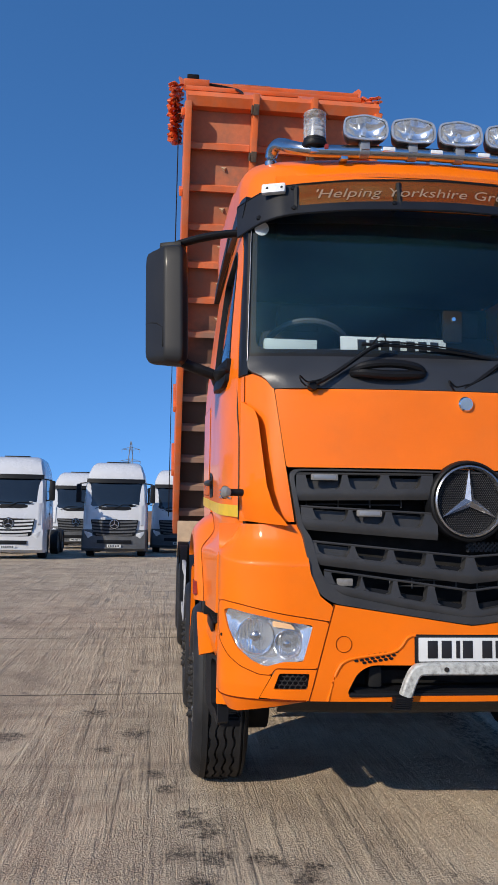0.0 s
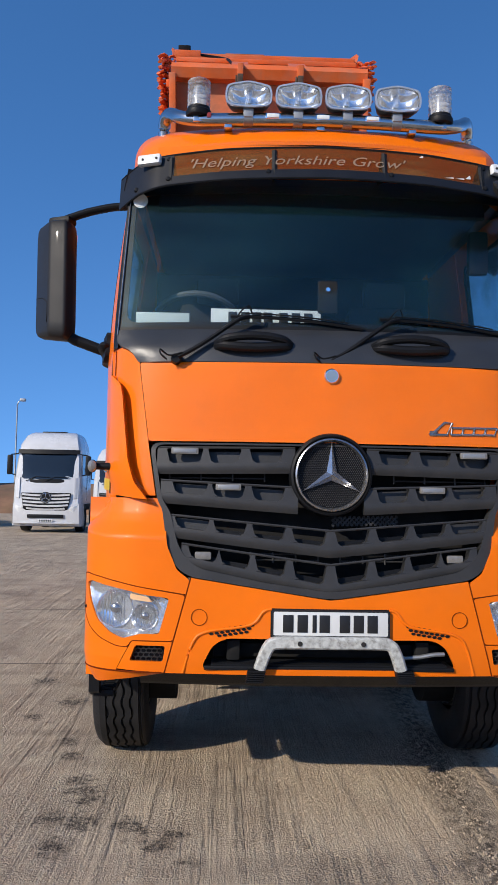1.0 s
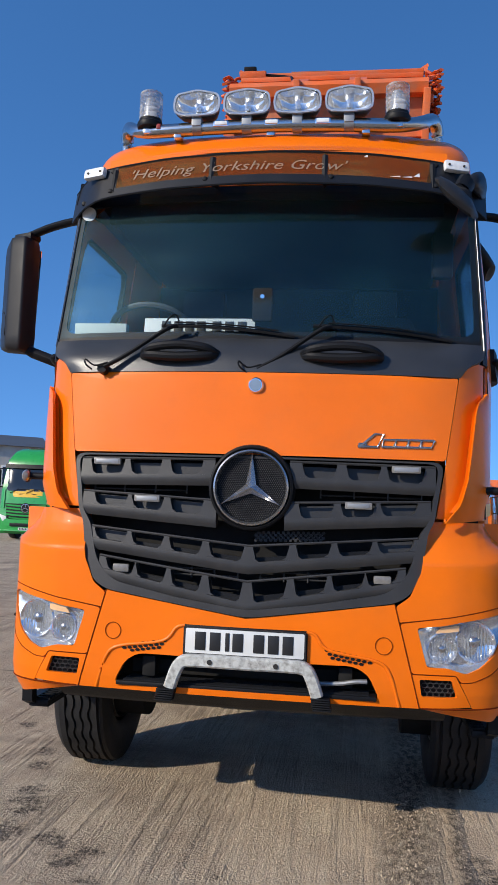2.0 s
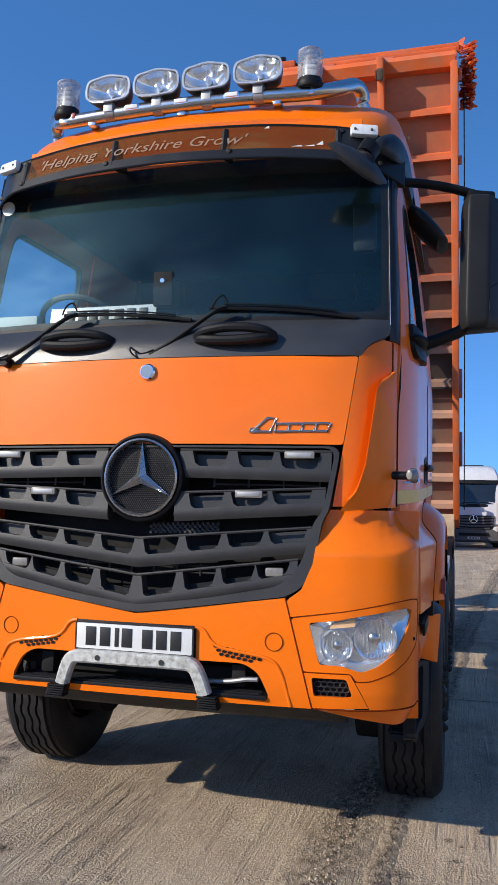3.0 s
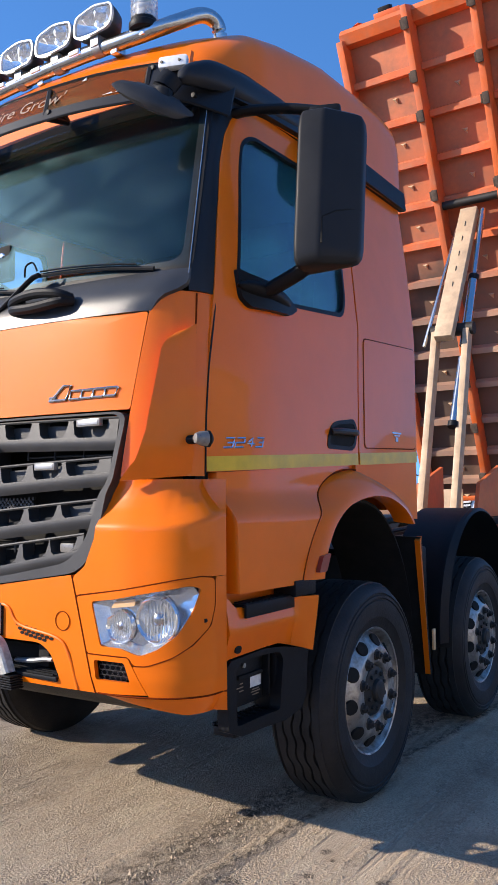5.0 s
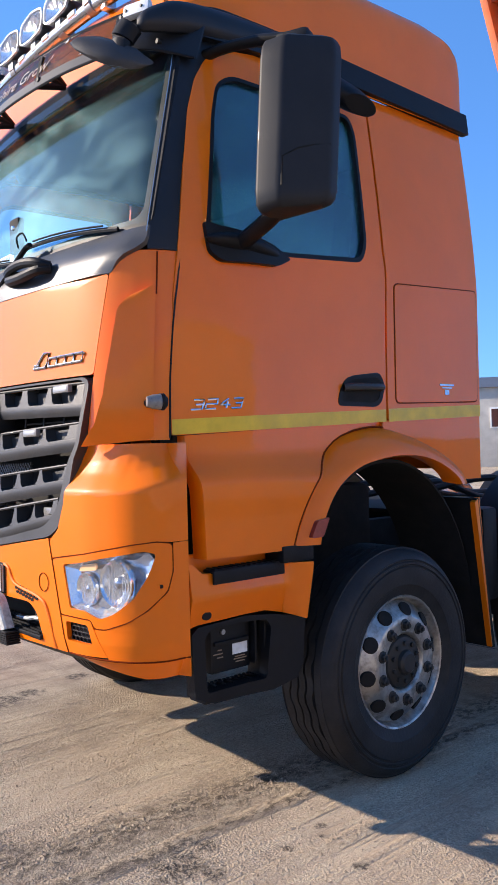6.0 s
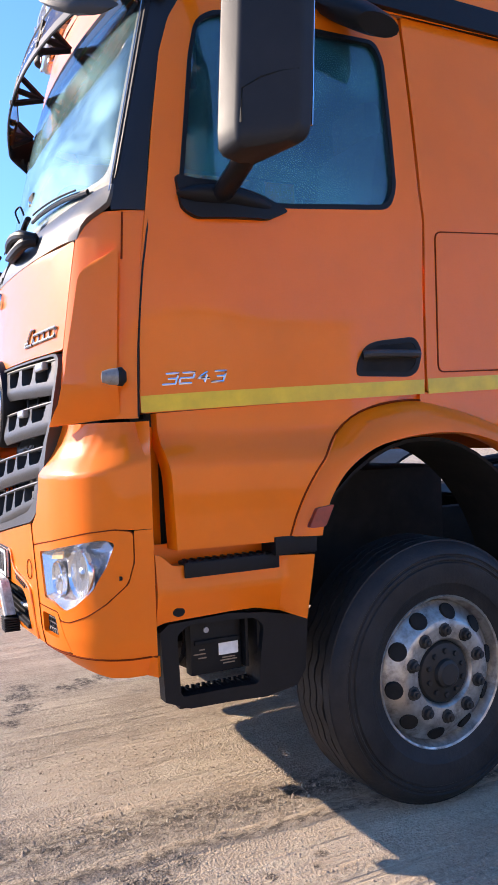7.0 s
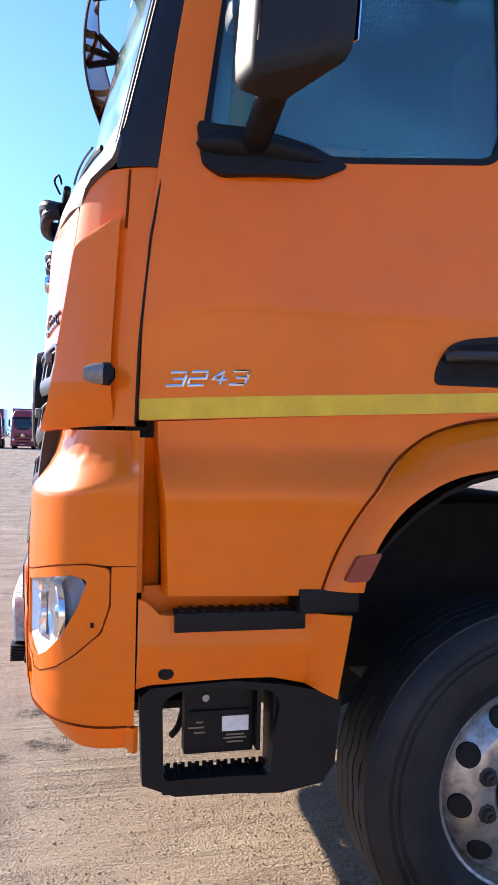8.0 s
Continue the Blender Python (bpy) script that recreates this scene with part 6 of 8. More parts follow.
        for k, d in ((1.0, -0.035), (1.01, -0.025), (0.99, 0.0), (0.86, 0.045), (0.55, 0.080), (0.3, 0.090)):
            rings.append([bm.verts.new(lamp_c @ Vector((a * k, d, b * k))) for a, b in shape])
        m = len(shape)
        for a, b in zip(rings, rings[1:]):
            for k in range(m):
                bm.faces.new((a[k], a[(k + 1) % m], b[(k + 1) % m], b[k]))
        bm.faces.new(rings[-1])
        spot = part("spot_lamp", bm, CHARCOAL, truck, "oval driving lamp on the roof bar")
        bm = bmesh.new()
        surf(bm, [(a * 1.035, b * 1.045) for a, b in shape], lambda a, b, d: lamp_c @ Vector((a, -0.042 + d, b)), [(a * 0.95, b * 0.93) for a, b in shape], (0, 0), rings=2, thick=0.012, count=40)
        part("lamp_rim", bm, LAMP_RIM, spot, "grey satin rim")
        bm = bmesh.new()
        grid(bm, lambda u, v: lamp_c @ Vector((math.cos(2 * math.pi * u) * reach(shape, Vector((0, 0)), 2 * math.pi * u) * 0.93 * (1 - v), -0.032 + 0.055 * min(1, 1.6 * v) ** 0.6, math.sin(2 * math.pi * u) * reach(shape, Vector((0, 0)), 2 * math.pi * u) * 0.91 * (1 - v))), 36, 7)
        part("lamp_reflector", bm, LAMP_BACK, spot)
        bm = bmesh.new()
        for k in range(5):
            a = -0.09 + 0.045 * k
            tube(bm, [lamp_c @ Vector((a, -0.030, -0.050)), lamp_c @ Vector((a * 0.6, -0.022, 0.0)), lamp_c @ Vector((a, -0.030, 0.050))], 0.0009, 5)
        lathe(bm, [(0.0, -0.02), (0.014, -0.016), (0.016, 0.02)], lamp_c, 14, "y")
        part("lamp_facets", bm, LAMP_SHELL, spot)
        bm = bmesh.new()
        surf(bm, [(a * 0.93, b * 0.91) for a, b in shape], lambda a, b, d: lamp_c @ Vector((a, -0.045 - 0.016 * (1 - (a / 0.12) ** 2) * (1 - (b / 0.075) ** 2) + d, b)), rings=4, thick=0.0, count=36)
        part("lamp_glass", bm, GLASS_LAMP, spot, shadow=False)
        part("lamp_stalk", boxed((x, 0.425, 3.515), (0.055, 0.045, 0.05), 0.008), GALV, spot)
        clamp = bmesh.new()
        tube(clamp, [(x - 0.024, 0.4365, 3.481), (x + 0.024, 0.4365, 3.481)], 0.0375, 18)
        box(clamp, (x, 0.399, 3.500), (0.048, 0.008, 0.050), 0.002)
        part("bar_clamp", clamp, GALV, spot)
    for x in (-0.655, 0.612):
        b0 = Matrix.Translation((x, 0.463, 3.503))
        base = part("beacon", lathe(bmesh.new(), [(0.0, -0.01), (0.064, -0.01), (0.068, 0.0), (0.067, 0.016), (0.061, 0.022), (0.058, 0.04)], b0, 28), BLACK, truck, "clear ribbed beacon on a black base")
        prof = [(0.059, 0.036)]
        for k in range(5):
            z = 0.055 + k * 0.025
            prof += [(0.060, z), (0.056, z + 0.010), (0.0585, z + 0.014), (0.060, z + 0.022)]
        prof += [(0.054, 0.182), (0.040, 0.190), (0.0, 0.192)]
        part("beacon_lens", lathe(bmesh.new(), prof, b0, 28), BEACON, base, "clear ribbed lens", shadow=False)
        part("beacon_core", lathe(bmesh.new(), [(0.0, 0.165), (0.028, 0.150), (0.038, 0.10), (0.040, 0.04)], b0, 20), LAMP_SHELL, base)
        part("beacon_stalk", boxed((x, 0.455, 3.49), (0.055, 0.05, 0.06), 0.006), STEEL, base)


def build_interior():
    part("cab_floor", boxed((0, 1.3, 1.75), (2.0, 1.8, 0.06)), INTERIOR, truck)
    part("cab_lining", boxed((0, 2.20, 2.45), (2.0, 0.04, 1.4)), INTERIOR, truck)
    part("cab_ceiling", boxed((0, 1.35, 3.16), (1.9, 1.7, 0.04), 0.01), INTERIOR, truck)
    def dash(u, v):
        x = (2 * u - 1) * 1.0
        y = screen(x, 2.36)[1] + 0.015 + v * 0.42
        return (x, y, 2.345 + 0.03 * math.sin(v * math.pi) - 0.10 * max(0, v - 0.7))
    part("dashboard", grid(bmesh.new(), dash, 30, 8, off=lambda u, v: (0, 0.02, -0.45)), INTERIOR, truck, "dark dashboard")
    for x in (-0.55, 0.55):
        bm = bmesh.new()
        box(bm, (x, 1.28, 2.05), (0.52, 0.52, 0.16), 0.05)
        box(bm, (x, 1.56, 2.42), (0.50, 0.16, 0.72), 0.06, Matrix.Rotation(radians(-10), 4, "X"))
        box(bm, (x, 1.60, 2.86), (0.28, 0.10, 0.18), 0.04)
        part("cab_seat", bm, SEAT, truck, "dark cloth cab seat")
    bm = bmesh.new()
    tube(bm, [Vector((-0.65 + 0.225 * math.cos(a), 0.70 - 0.15 * math.sin(a), 2.462 + 0.125 * math.sin(a))) for a in np.linspace(0, 2 * math.pi, 33)], 0.017, 8)
    tube(bm, [(-0.87, 0.70, 2.462), (-0.65, 0.68, 2.435), (-0.43, 0.70, 2.462)], 0.02, 8)
    tube(bm, [(-0.65, 0.68, 2.435), (-0.65, 0.60, 2.18)], 0.04, 10)
    part("steering_wheel", bm, GREY_TRIM, truck, "black steering wheel")
    # board behind the screen with dark bars, forward camera
    y0 = screen(-0.3, 2.38)[1] + 0.03
    b = part("windscreen_board", boxed((-0.30, y0 + 0.012, 2.392), (0.53, 0.006, 0.085), 0.001, Matrix.Rotation(radians(-8), 4, "X")), PLATE_WHITE, truck, "white board with dark bars behind the windscreen")
    for x in (-0.46, -0.40, -0.345, -0.29, -0.215, -0.155, -0.095):
        part("board_bar", boxed((x, y0 + 0.007, 2.392), (0.042, 0.004, 0.055), 0.001, Matrix.Rotation(radians(-8), 4, "X")), INK, b)
    part("dash_sheet", boxed((-0.80, screen(-0.8, 2.40)[1] + 0.06, 2.385), (0.26, 0.05, 0.07), 0.004), mat_of("pale_paper", (0.55, 0.60, 0.58), 0.7, vary=0.08), truck, "pale paper behind the windscreen")
    cb = part("dash_camera", boxed((-0.002, screen(0, 2.5)[1] + 0.025, 2.50), (0.095, 0.035, 0.16), 0.012), SHADOW_BLACK, truck, "black camera on the windscreen")
    part("camera_lens", lathe(bmesh.new(), [(0.0, -0.008), (0.010, -0.008), (0.014, 0.0)], Matrix.Translation((-0.002, screen(0, 2.5)[1] + 0.008, 2.535)), 18, "y"), CHROME, cb)
    part("sun_blind", boxed((0, 0.50, 3.06), (1.7, 0.03, 0.14), 0.01, Matrix.Rotation(radians(-25), 4, "X")), INTERIOR, truck)
    # block added in the cab for the dark shape in the side window
    part("inner_mirror", boxed((0.86, 0.62, 2.86), (0.11, 0.06, 0.24), 0.025), BLACK, truck, "dark block added for the shape in the side window")


def wheel_at(x, y, sg, dual=False):
    """One road wheel with its outer face towards the side sg."""
    c = Matrix.Translation((0, y, 0.515))
    def L(prof, seg=48):
        return lathe(bmesh.new(), prof, c, seg, "x")
    rim_prof = [(0.288, 1.178), (0.296, 1.182), (0.300, 1.176), (0.288, 1.160), (0.274, 1.135), (0.266, 1.10), (0.266, 0.92)] if not dual else [(0.288, 1.178), (0.296, 1.182), (0.300, 1.176), (0.288, 1.160), (0.274, 1.135), (0.266, 1.10), (0.266, 0.62)]
    o = 0.0 if dual else 0.052
    w = part("wheel", flipped(L([(0.0, 1.118 + o), (0.120, 1.118 + o), (0.126, 1.135 + o), (0.135, 1.143 + o), (0.172, 1.147 + o), (0.200, 1.147 + o), (0.208, 1.143 + o), (0.235, 1.124 + o * 0.9), (0.256, 1.108 + o * 0.8), (0.272, 1.100 + o * 0.7), (0.272, 1.0)]), sg), ALLOY, truck, "dull alloy road wheel with hand holes")
    part("rim", flipped(L(rim_prof), sg), ALLOY, w, "worn rim flange")
    part("hub_cap", flipped(L([(0.0, 1.172 + o), (0.040, 1.171 + o), (0.052, 1.162 + o), (0.056, 1.146 + o), (0.092, 1.142 + o), (0.112, 1.136 + o), (0.121, 1.122 + o)], 32), sg), NUTS, w, "dark greasy hub")
    for k in range(10):
        a = 2 * math.pi * (k + 0.5) / 10
        hb = Matrix.Translation((1.138 + o, y + 0.085 * math.cos(a), 0.515 + 0.085 * math.sin(a)))
        part("hub_bolt", flipped(lathe(bmesh.new(), [(0.0, 0.016), (0.010, 0.015), (0.012, 0.0)], hb, 6, "x"), sg), NUTS, w)
        m = Matrix.Translation((1.142 + o, y + 0.1675 * math.cos(a), 0.515 + 0.1675 * math.sin(a)))
        part("wheel_nut", flipped(lathe(bmesh.new(), [(0.0, 0.036), (0.009, 0.036), (0.010, 0.028), (0.018, 0.026), (0.020, 0.010), (0.028, 0.007), (0.028, 0.0)], m, 8 if k % 2 else 9, "x"), sg), NUTS, w)
        a = 2 * math.pi * k / 10 + 0.15
        m = Matrix.Translation((1.123 + o * 0.92, y + 0.231 * math.cos(a), 0.515 + 0.231 * math.sin(a)))
        part("hand_hole", flipped(lathe(bmesh.new(), [(0.0, 0.010), (0.033, 0.010), (0.036, 0.004), (0.036, -0.03)], m @ Matrix.Rotation(a, 4, "X") @ Matrix.Rotation(radians(34), 4, "Z") @ Matrix.Rotation(-a, 4, "X"), 16, "x"), sg), SHADOW_BLACK, w)
    for off in ((0.0, -0.34) if dual else (0.0,)):
        prof = [(0.292, 1.176), (0.310, 1.186), (0.340, 1.196), (0.346, 1.201), (0.390, 1.208), (0.424, 1.207), (0.428, 1.201), (0.434, 1.201), (0.438, 1.207), (0.446, 1.206), (0.450, 1.200), (0.456, 1.200), (0.460, 1.205), (0.468, 1.202), (0.480, 1.194), (0.496, 1.176), (0.506, 1.160)]
        for k in range(5):
            x0 = 1.160 - k * 0.046
            prof += [(0.514 - 0.0012 * abs(k - 2), x0 - 0.001), (0.515, x0 - 0.034), (0.498, x0 - 0.037), (0.498, x0 - 0.045)]
        prof += [(0.510, 0.925), (0.500, 0.910), (0.470, 0.898), (0.410, 0.892), (0.350, 0.898), (0.300, 0.915), (0.285, 0.93)]
        bm = lathe(bmesh.new(), [(r, x + off) for r, x in prof], c, 96, "x")
        for v in bm.verts:
            d = math.hypot(v.co.y - y, v.co.z - 0.515)
            if 0.494 < d and 0.965 < v.co.x - off < 1.125:
                a = math.atan2(v.co.z - 0.515, v.co.y - y)
                v.co.x += 0.006 * (1 if int(round(a / (2 * math.pi) * 96)) % 4 < 2 else -1)
        part("tyre", flipped(bm, sg), RUBBER, w, "dusty black ribbed tyre", sharp=0.5)
    part("brake_drum", flipped(lathe(bmesh.new(), [(0.0, 1.06), (0.24, 1.06), (0.24, 0.75), (0.0, 0.75)] if not dual else [(0.0, 1.0), (0.24, 1.0), (0.24, 0.55), (0.0, 0.55)], c, 24, "x"), sg), SHADOW_BLACK, w)
    return w


AXLES = (1.475, 3.155, 6.30, 7.65)


def build_chassis():
    for sg in (1, -1):
        for y in AXLES[:2]:
            wheel_at(0, y, sg)
        for y in AXLES[2:]:
            wheel_at(0, y, sg, True)
        part("chassis_rail", flipped(boxed((0.40, 5.0, 0.93), (0.08, 7.6, 0.27), 0.01), sg), SHADOW_BLACK, truck, "dark steel chassis rail")
        # inner wings of the front wheels
        def liner(u, v):
            a = math.pi * (0.06 + 0.88 * u)
            return (0.72 + 0.40 * v, 1.475 - 0.66 * math.cos(a), 0.60 + 0.815 * math.sin(a))
        part("wing_liner", flipped(grid(bmesh.new(), liner, 20, 3, off=lambda u, v: (0, 0, 0.015)), sg), SHADOW_BLACK, truck)
        # second wing, black, with its front panel
        def wing(u, v):
            a = math.pi * (-0.02 + 0.94 * u)
            r = 0.665 - 0.02 * (v > 0.9)
            return (0.82 + 0.37 * v, 3.17 - r * math.cos(a), 0.575 + 0.76 * math.sin(a) ** 0.9 if math.sin(a) > 0 else 0.575 + 0.5 * math.sin(a))
        part("rear_wing", flipped(grid(bmesh.new(), wing, 28, 6, off=lambda u, v: (-0.012 if v > 0.95 else 0, 0, 0.02)), sg), BLACK, truck, "black plastic wing over the second wheel")
        def wing_side(u, v):
            a = math.pi * (0.0 + 0.93 * u)
            r = 0.665 + 0.06 * v
            return (1.19 - 0.03 * v, 3.17 - r * math.cos(a), 0.575 + (0.76 + 0.02 * v) * max(0, math.sin(a)) ** 0.9)
        part("wing_edge", flipped(grid(bmesh.new(), wing_side, 28, 3, off=lambda u, v: (-0.012, 0, 0)), sg), BLACK, truck)
        # fill between cab and wing with an orange edged flap
        part("wing_panel", flipped(boxed((0.98, 2.36, 0.90), (0.24, 0.14, 0.50), 0.03), sg), BLACK, truck)
        part("mud_flap", flipped(grid(bmesh.new(), lambda u, v: (0.80 + 0.39 * u, 2.085 + 0.115 * (1 - v), 0.447 + 0.77 * v), 4, 8, off=lambda u, v: (0, 0.022, 0)), sg), SHADOW_BLACK, truck, "black rubber mud flap")
        part("flap_edge", flipped(grid(bmesh.new(), lambda u, v: (1.198 - 0.012 * u, 2.062 + 0.118 * (1 - v) + (0.026 + 0.034 * v) * u, 0.455 + (0.742 + 0.022 * u) * v), 3, 8, off=lambda u, v: (-0.03, 0, 0)), sg), ORANGE, truck, "orange strip at the flap's edge")
        part("flap_reflector", flipped(boxed((1.165, 2.33, 0.62), (0.012, 0.035, 0.12), 0.004), sg), AMBER, truck, "amber side reflector")
        # air tank and side guard
        bm = lathe(bmesh.new(), [(0.0, 4.22), (0.08, 4.24), (0.118, 4.30), (0.118, 5.00), (0.124, 5.005), (0.124, 5.04), (0.118, 5.045), (0.118, 5.20), (0.09, 5.26), (0.0, 5.28)], Matrix.Translation((0.985, 0, 1.035)), 28, "y")
        part("air_tank", flipped(bm, sg), STEEL, truck, "bright cylindrical air tank")
        bm = lathe(bmesh.new(), [(0.0, 4.15), (0.16, 4.18), (0.20, 4.24), (0.20, 5.20), (0.16, 5.27), (0.0, 5.3)], Matrix.Translation((0.84, 0, 0.72)), 24, "y")
        part("fuel_tank", flipped(bm, sg), GALV, truck, "round fuel tank")
        bands = bmesh.new()
        for y in (4.38, 4.95):
            lathe(bands, [(0.205, y - 0.03), (0.215, y - 0.02), (0.215, y + 0.02), (0.205, y + 0.03)], Matrix.Translation((0.84, 0, 0.72)), 24, "y")
        part("tank_strap", flipped(bands, sg), BLACK, truck)
        guard = bmesh.new()
        for z in (1.000, 0.535):
            beam(guard, (1.165, 3.90, z), (1.165, 5.55, z + 0.02), 0.035, 0.10)
        gd = part("side_guard", flipped(guard, sg), GUARD_GREY, truck, "grey side guard rails")
        for y in (3.94, 5.2):
            part("guard_post", flipped(boxed((1.150, y, 0.765), (0.035, 0.15, 0.56), 0.004), sg), GUARD_GREY, gd)
        for y in AXLES[2:]:
            def rw(u, v):
                a = math.pi * u
                return (0.58 + 0.62 * v, y - 0.62 * math.cos(a), 0.60 + 0.60 * math.sin(a))
            part("rear_wing", flipped(grid(bmesh.new(), rw, 16, 2, off=lambda u, v: (0, 0, 0.015)), sg), BLACK, truck, "black rear mudguard")
        part("tail_plate", flipped(boxed((0.945, 8.42, 1.23), (0.51, 0.03, 0.54), 0.006), sg), CREAM, truck, "cream painted steel tail plate")
    for y in AXLES:
        part("axle_beam", lathe(bmesh.new(), [(0.0, -0.9), (0.07, -0.9), (0.07, 0.9), (0.0, 0.9)], Matrix.Translation((0, y, 0.515)), 16, "x"), SHADOW_BLACK, truck)
    bm = bmesh.new()
    box(bm, (0, 1.3, 0.98), (1.0, 1.6, 0.62), 0.05)
    box(bm, (0, 0.62, 0.88), (1.5, 0.5, 0.24), 0.04)
    part("engine_block", bm, SHADOW_BLACK, truck, "dark engine and underbody")
    part("sump_guard", boxed((0, 0.50, 0.66), (1.45, 0.45, 0.03), 0.01), SHADOW_BLACK, truck)
    for y in (3.6, 4.9, 6.0, 7.0, 8.4):
        part("cross_member", boxed((0, y, 0.95), (0.8, 0.10, 0.20), 0.01), SHADOW_BLACK, truck)
    for x, z in ((-0.1, 1.10), (0.05, 1.13), (0.2, 1.09), (0.62, 1.12)):
        part("air_line", tube(bmesh.new(), smooth_path([(x, 2.4, z + 0.1), (x + 0.1, 3.0, z + 0.16), (x, 3.8, z), (x + 0.05, 4.8, z + 0.03)], 4), 0.022, 8), BLACK, truck, "black air line")
    part("deck_plate", boxed((0, 3.0, 1.10), (1.4, 1.2, 0.02)), SHADOW_BLACK, truck)
    part("deck_plate", boxed((0, 6.9, 1.17), (1.0, 2.2, 0.07), 0.01), SHADOW_BLACK, truck, "dark dusty deck over the rear axles")
    # pale hoop on the deck
    bm = bmesh.new()
    for a, b in (((0.25, 7.5, 1.20), (0.25, 7.5, 1.37)), ((0.475, 7.5, 1.20), (0.475, 7.5, 1.37)), ((0.24, 7.5, 1.365), (0.485, 7.5, 1.365))):
        beam(bm, a, b, 0.022, 0.022, 0.003)
    part("hose_hoop", bm, GUARD_GREY, truck, "pale steel hoop on the chassis")


# ---- raised tipping body ----
FRONT = Vector((0, 6.17, 6.85))
DOWN = Vector((0, 2.71, -5.70)).normalized()
BACK = Vector((0, 5.70, 2.71)).normalized()
LENGTH = 6.05


def bed(x, s, n):
    """A place on the body: x across, s down its floor from the front edge, n into the body."""
    return Vector((x, 0, 0)) + FRONT + DOWN * s + BACK * n


BED_M = Matrix((Vector((1, 0, 0)), DOWN, BACK)).transposed().to_4x4()


def bed_box(bm, x, s, n, sx, ss, sn, bevel=0.004):
    return box(bm, bed(x, s, n), (sx, ss, sn), bevel, BED_M)


def build_body():
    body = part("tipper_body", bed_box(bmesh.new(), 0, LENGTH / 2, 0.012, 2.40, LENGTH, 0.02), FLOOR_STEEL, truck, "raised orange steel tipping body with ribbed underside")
    for sg in (1, -1):
        # side wall, bottom rail, folded outer edge
        bm = bmesh.new()
        bed_box(bm, sg * 1.255, LENGTH / 2, 0.66, 0.03, LENGTH, 1.40)
        part("side_wall", bm, ORANGE_BODY, body, "orange body side")
        bm = bmesh.new()
        bed_box(bm, sg * 1.225, LENGTH / 2, -0.085, 0.085, LENGTH, 0.21, 0.01)
        part("side_rail", bm, ORANGE_BODY, body, "orange bottom side rail")
        for k in range(6):
            bm = bmesh.new()
            bed_box(bm, sg * 1.290, 0.12 + k * 1.0, 0.55, 0.045, 0.09, 1.2, 0.01)
            part("side_post", bm, ORANGE_BODY, body)
        # main sill with its pads
        bm = bmesh.new()
        bed_box(bm, sg * 0.375, LENGTH / 2 - 0.08, -0.145, 0.075, LENGTH + 0.1, 0.25, 0.012)
        part("main_sill", bm, ORANGE_BODY, body, "orange main sill beam")
        for s in (0.06, 0.62, 1.05, 1.95, 2.95, 3.42, 4.30, 4.92, 5.62):
            bm = bmesh.new()
            bed_box(bm, sg * 0.375, s, -0.285, 0.072, 0.13, 0.035, 0.01)
            bed_box(bm, sg * 0.375 - 0.05, s, -0.235, 0.02, 0.10, 0.09, 0.004)
            part("sill_pad", bm, PAD, body, "dirty brown sill pad")
    # crossmembers in three bays
    for s in (0.53, 1.05, 1.55, 2.05, 2.53, 3.01, 3.49, 3.95, 4.40, 4.89, 5.34, 5.76):
        for x0, x1 in ((-1.19, -0.418), (-0.332, 0.332), (0.418, 1.19)):
            bm = bmesh.new()
            sec = ((-0.055, -0.002), (-0.042, -0.095), (0.030, -0.105), (0.050, -0.002))
            ends = [[bm.verts.new(bed(x, s + a, b)) for a, b in sec] for x in (x0, x1)]
            for k in range(4):
                bm.faces.new((ends[0][k], ends[0][(k + 1) % 4], ends[1][(k + 1) % 4], ends[1][k]))
            bm.faces.new(ends[0])
            bm.faces.new(ends[1])
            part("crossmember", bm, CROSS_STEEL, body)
        for x, ds in ((-0.78, 0.24), (-0.02, 0.25), (0.62, 0.24)):
            bm = bmesh.new()
            v = [bm.verts.new(bed(x + a, s + ds + b, -0.004 - c)) for a, b, c in ((0.0, 0.0, 0.0), (0.075, 0.0, 0.0), (0.06, 0.065, 0.0), (0.05, 0.02, 0.03))]
            for f in ((0, 1, 2), (0, 1, 3), (1, 2, 3), (2, 0, 3)):
                bm.faces.new([v[k] for k in f])
            part("weld_cleat", bm, CREAM, body, "small pale steel cleat")
    # deep front beam and headboard above it
    bm = bmesh.new()
    sec = ((-0.12, 0.02), (-0.12, -0.05), (-0.07, -0.12), (0.05, -0.10), (0.10, -0.01), (0.10, 0.02))
    ends = [[bm.verts.new(bed(x, a, b)) for a, b in sec] for x in (-1.24, 1.24)]
    for k in range(6):
        bm.faces.new((ends[0][k], ends[0][(k + 1) % 6], ends[1][(k + 1) % 6], ends[1][k]))
    bm.faces.new(ends[0])
    bm.faces.new(ends[1])
    part("front_beam", bm, ORANGE_BODY, body, "deep folded front beam")
    def headb(u, v):
        return bed((2 * u - 1) * 1.25, -0.06 - 0.20 * v, 0.02 + 1.45 * v)
    part("headboard", grid(bmesh.new(), headb, 4, 6, off=lambda u, v: DOWN * 0.05), ORANGE_BODY, body, "orange headboard")
    bm = bmesh.new()
    bed_box(bm, 0, -0.29, 1.50, 2.56, 0.12, 0.14, 0.015)
    part("top_rail", bm, ORANGE_BODY, body, "orange headboard top rail")
    bm = bmesh.new()
    bed_box(bm, 0, -0.24, 1.12, 2.50, 0.06, 0.10, 0.01)
    part("mid_rail", bm, ORANGE_BODY, body)
    for x in (-0.375, 0.375):
        bm = bmesh.new()
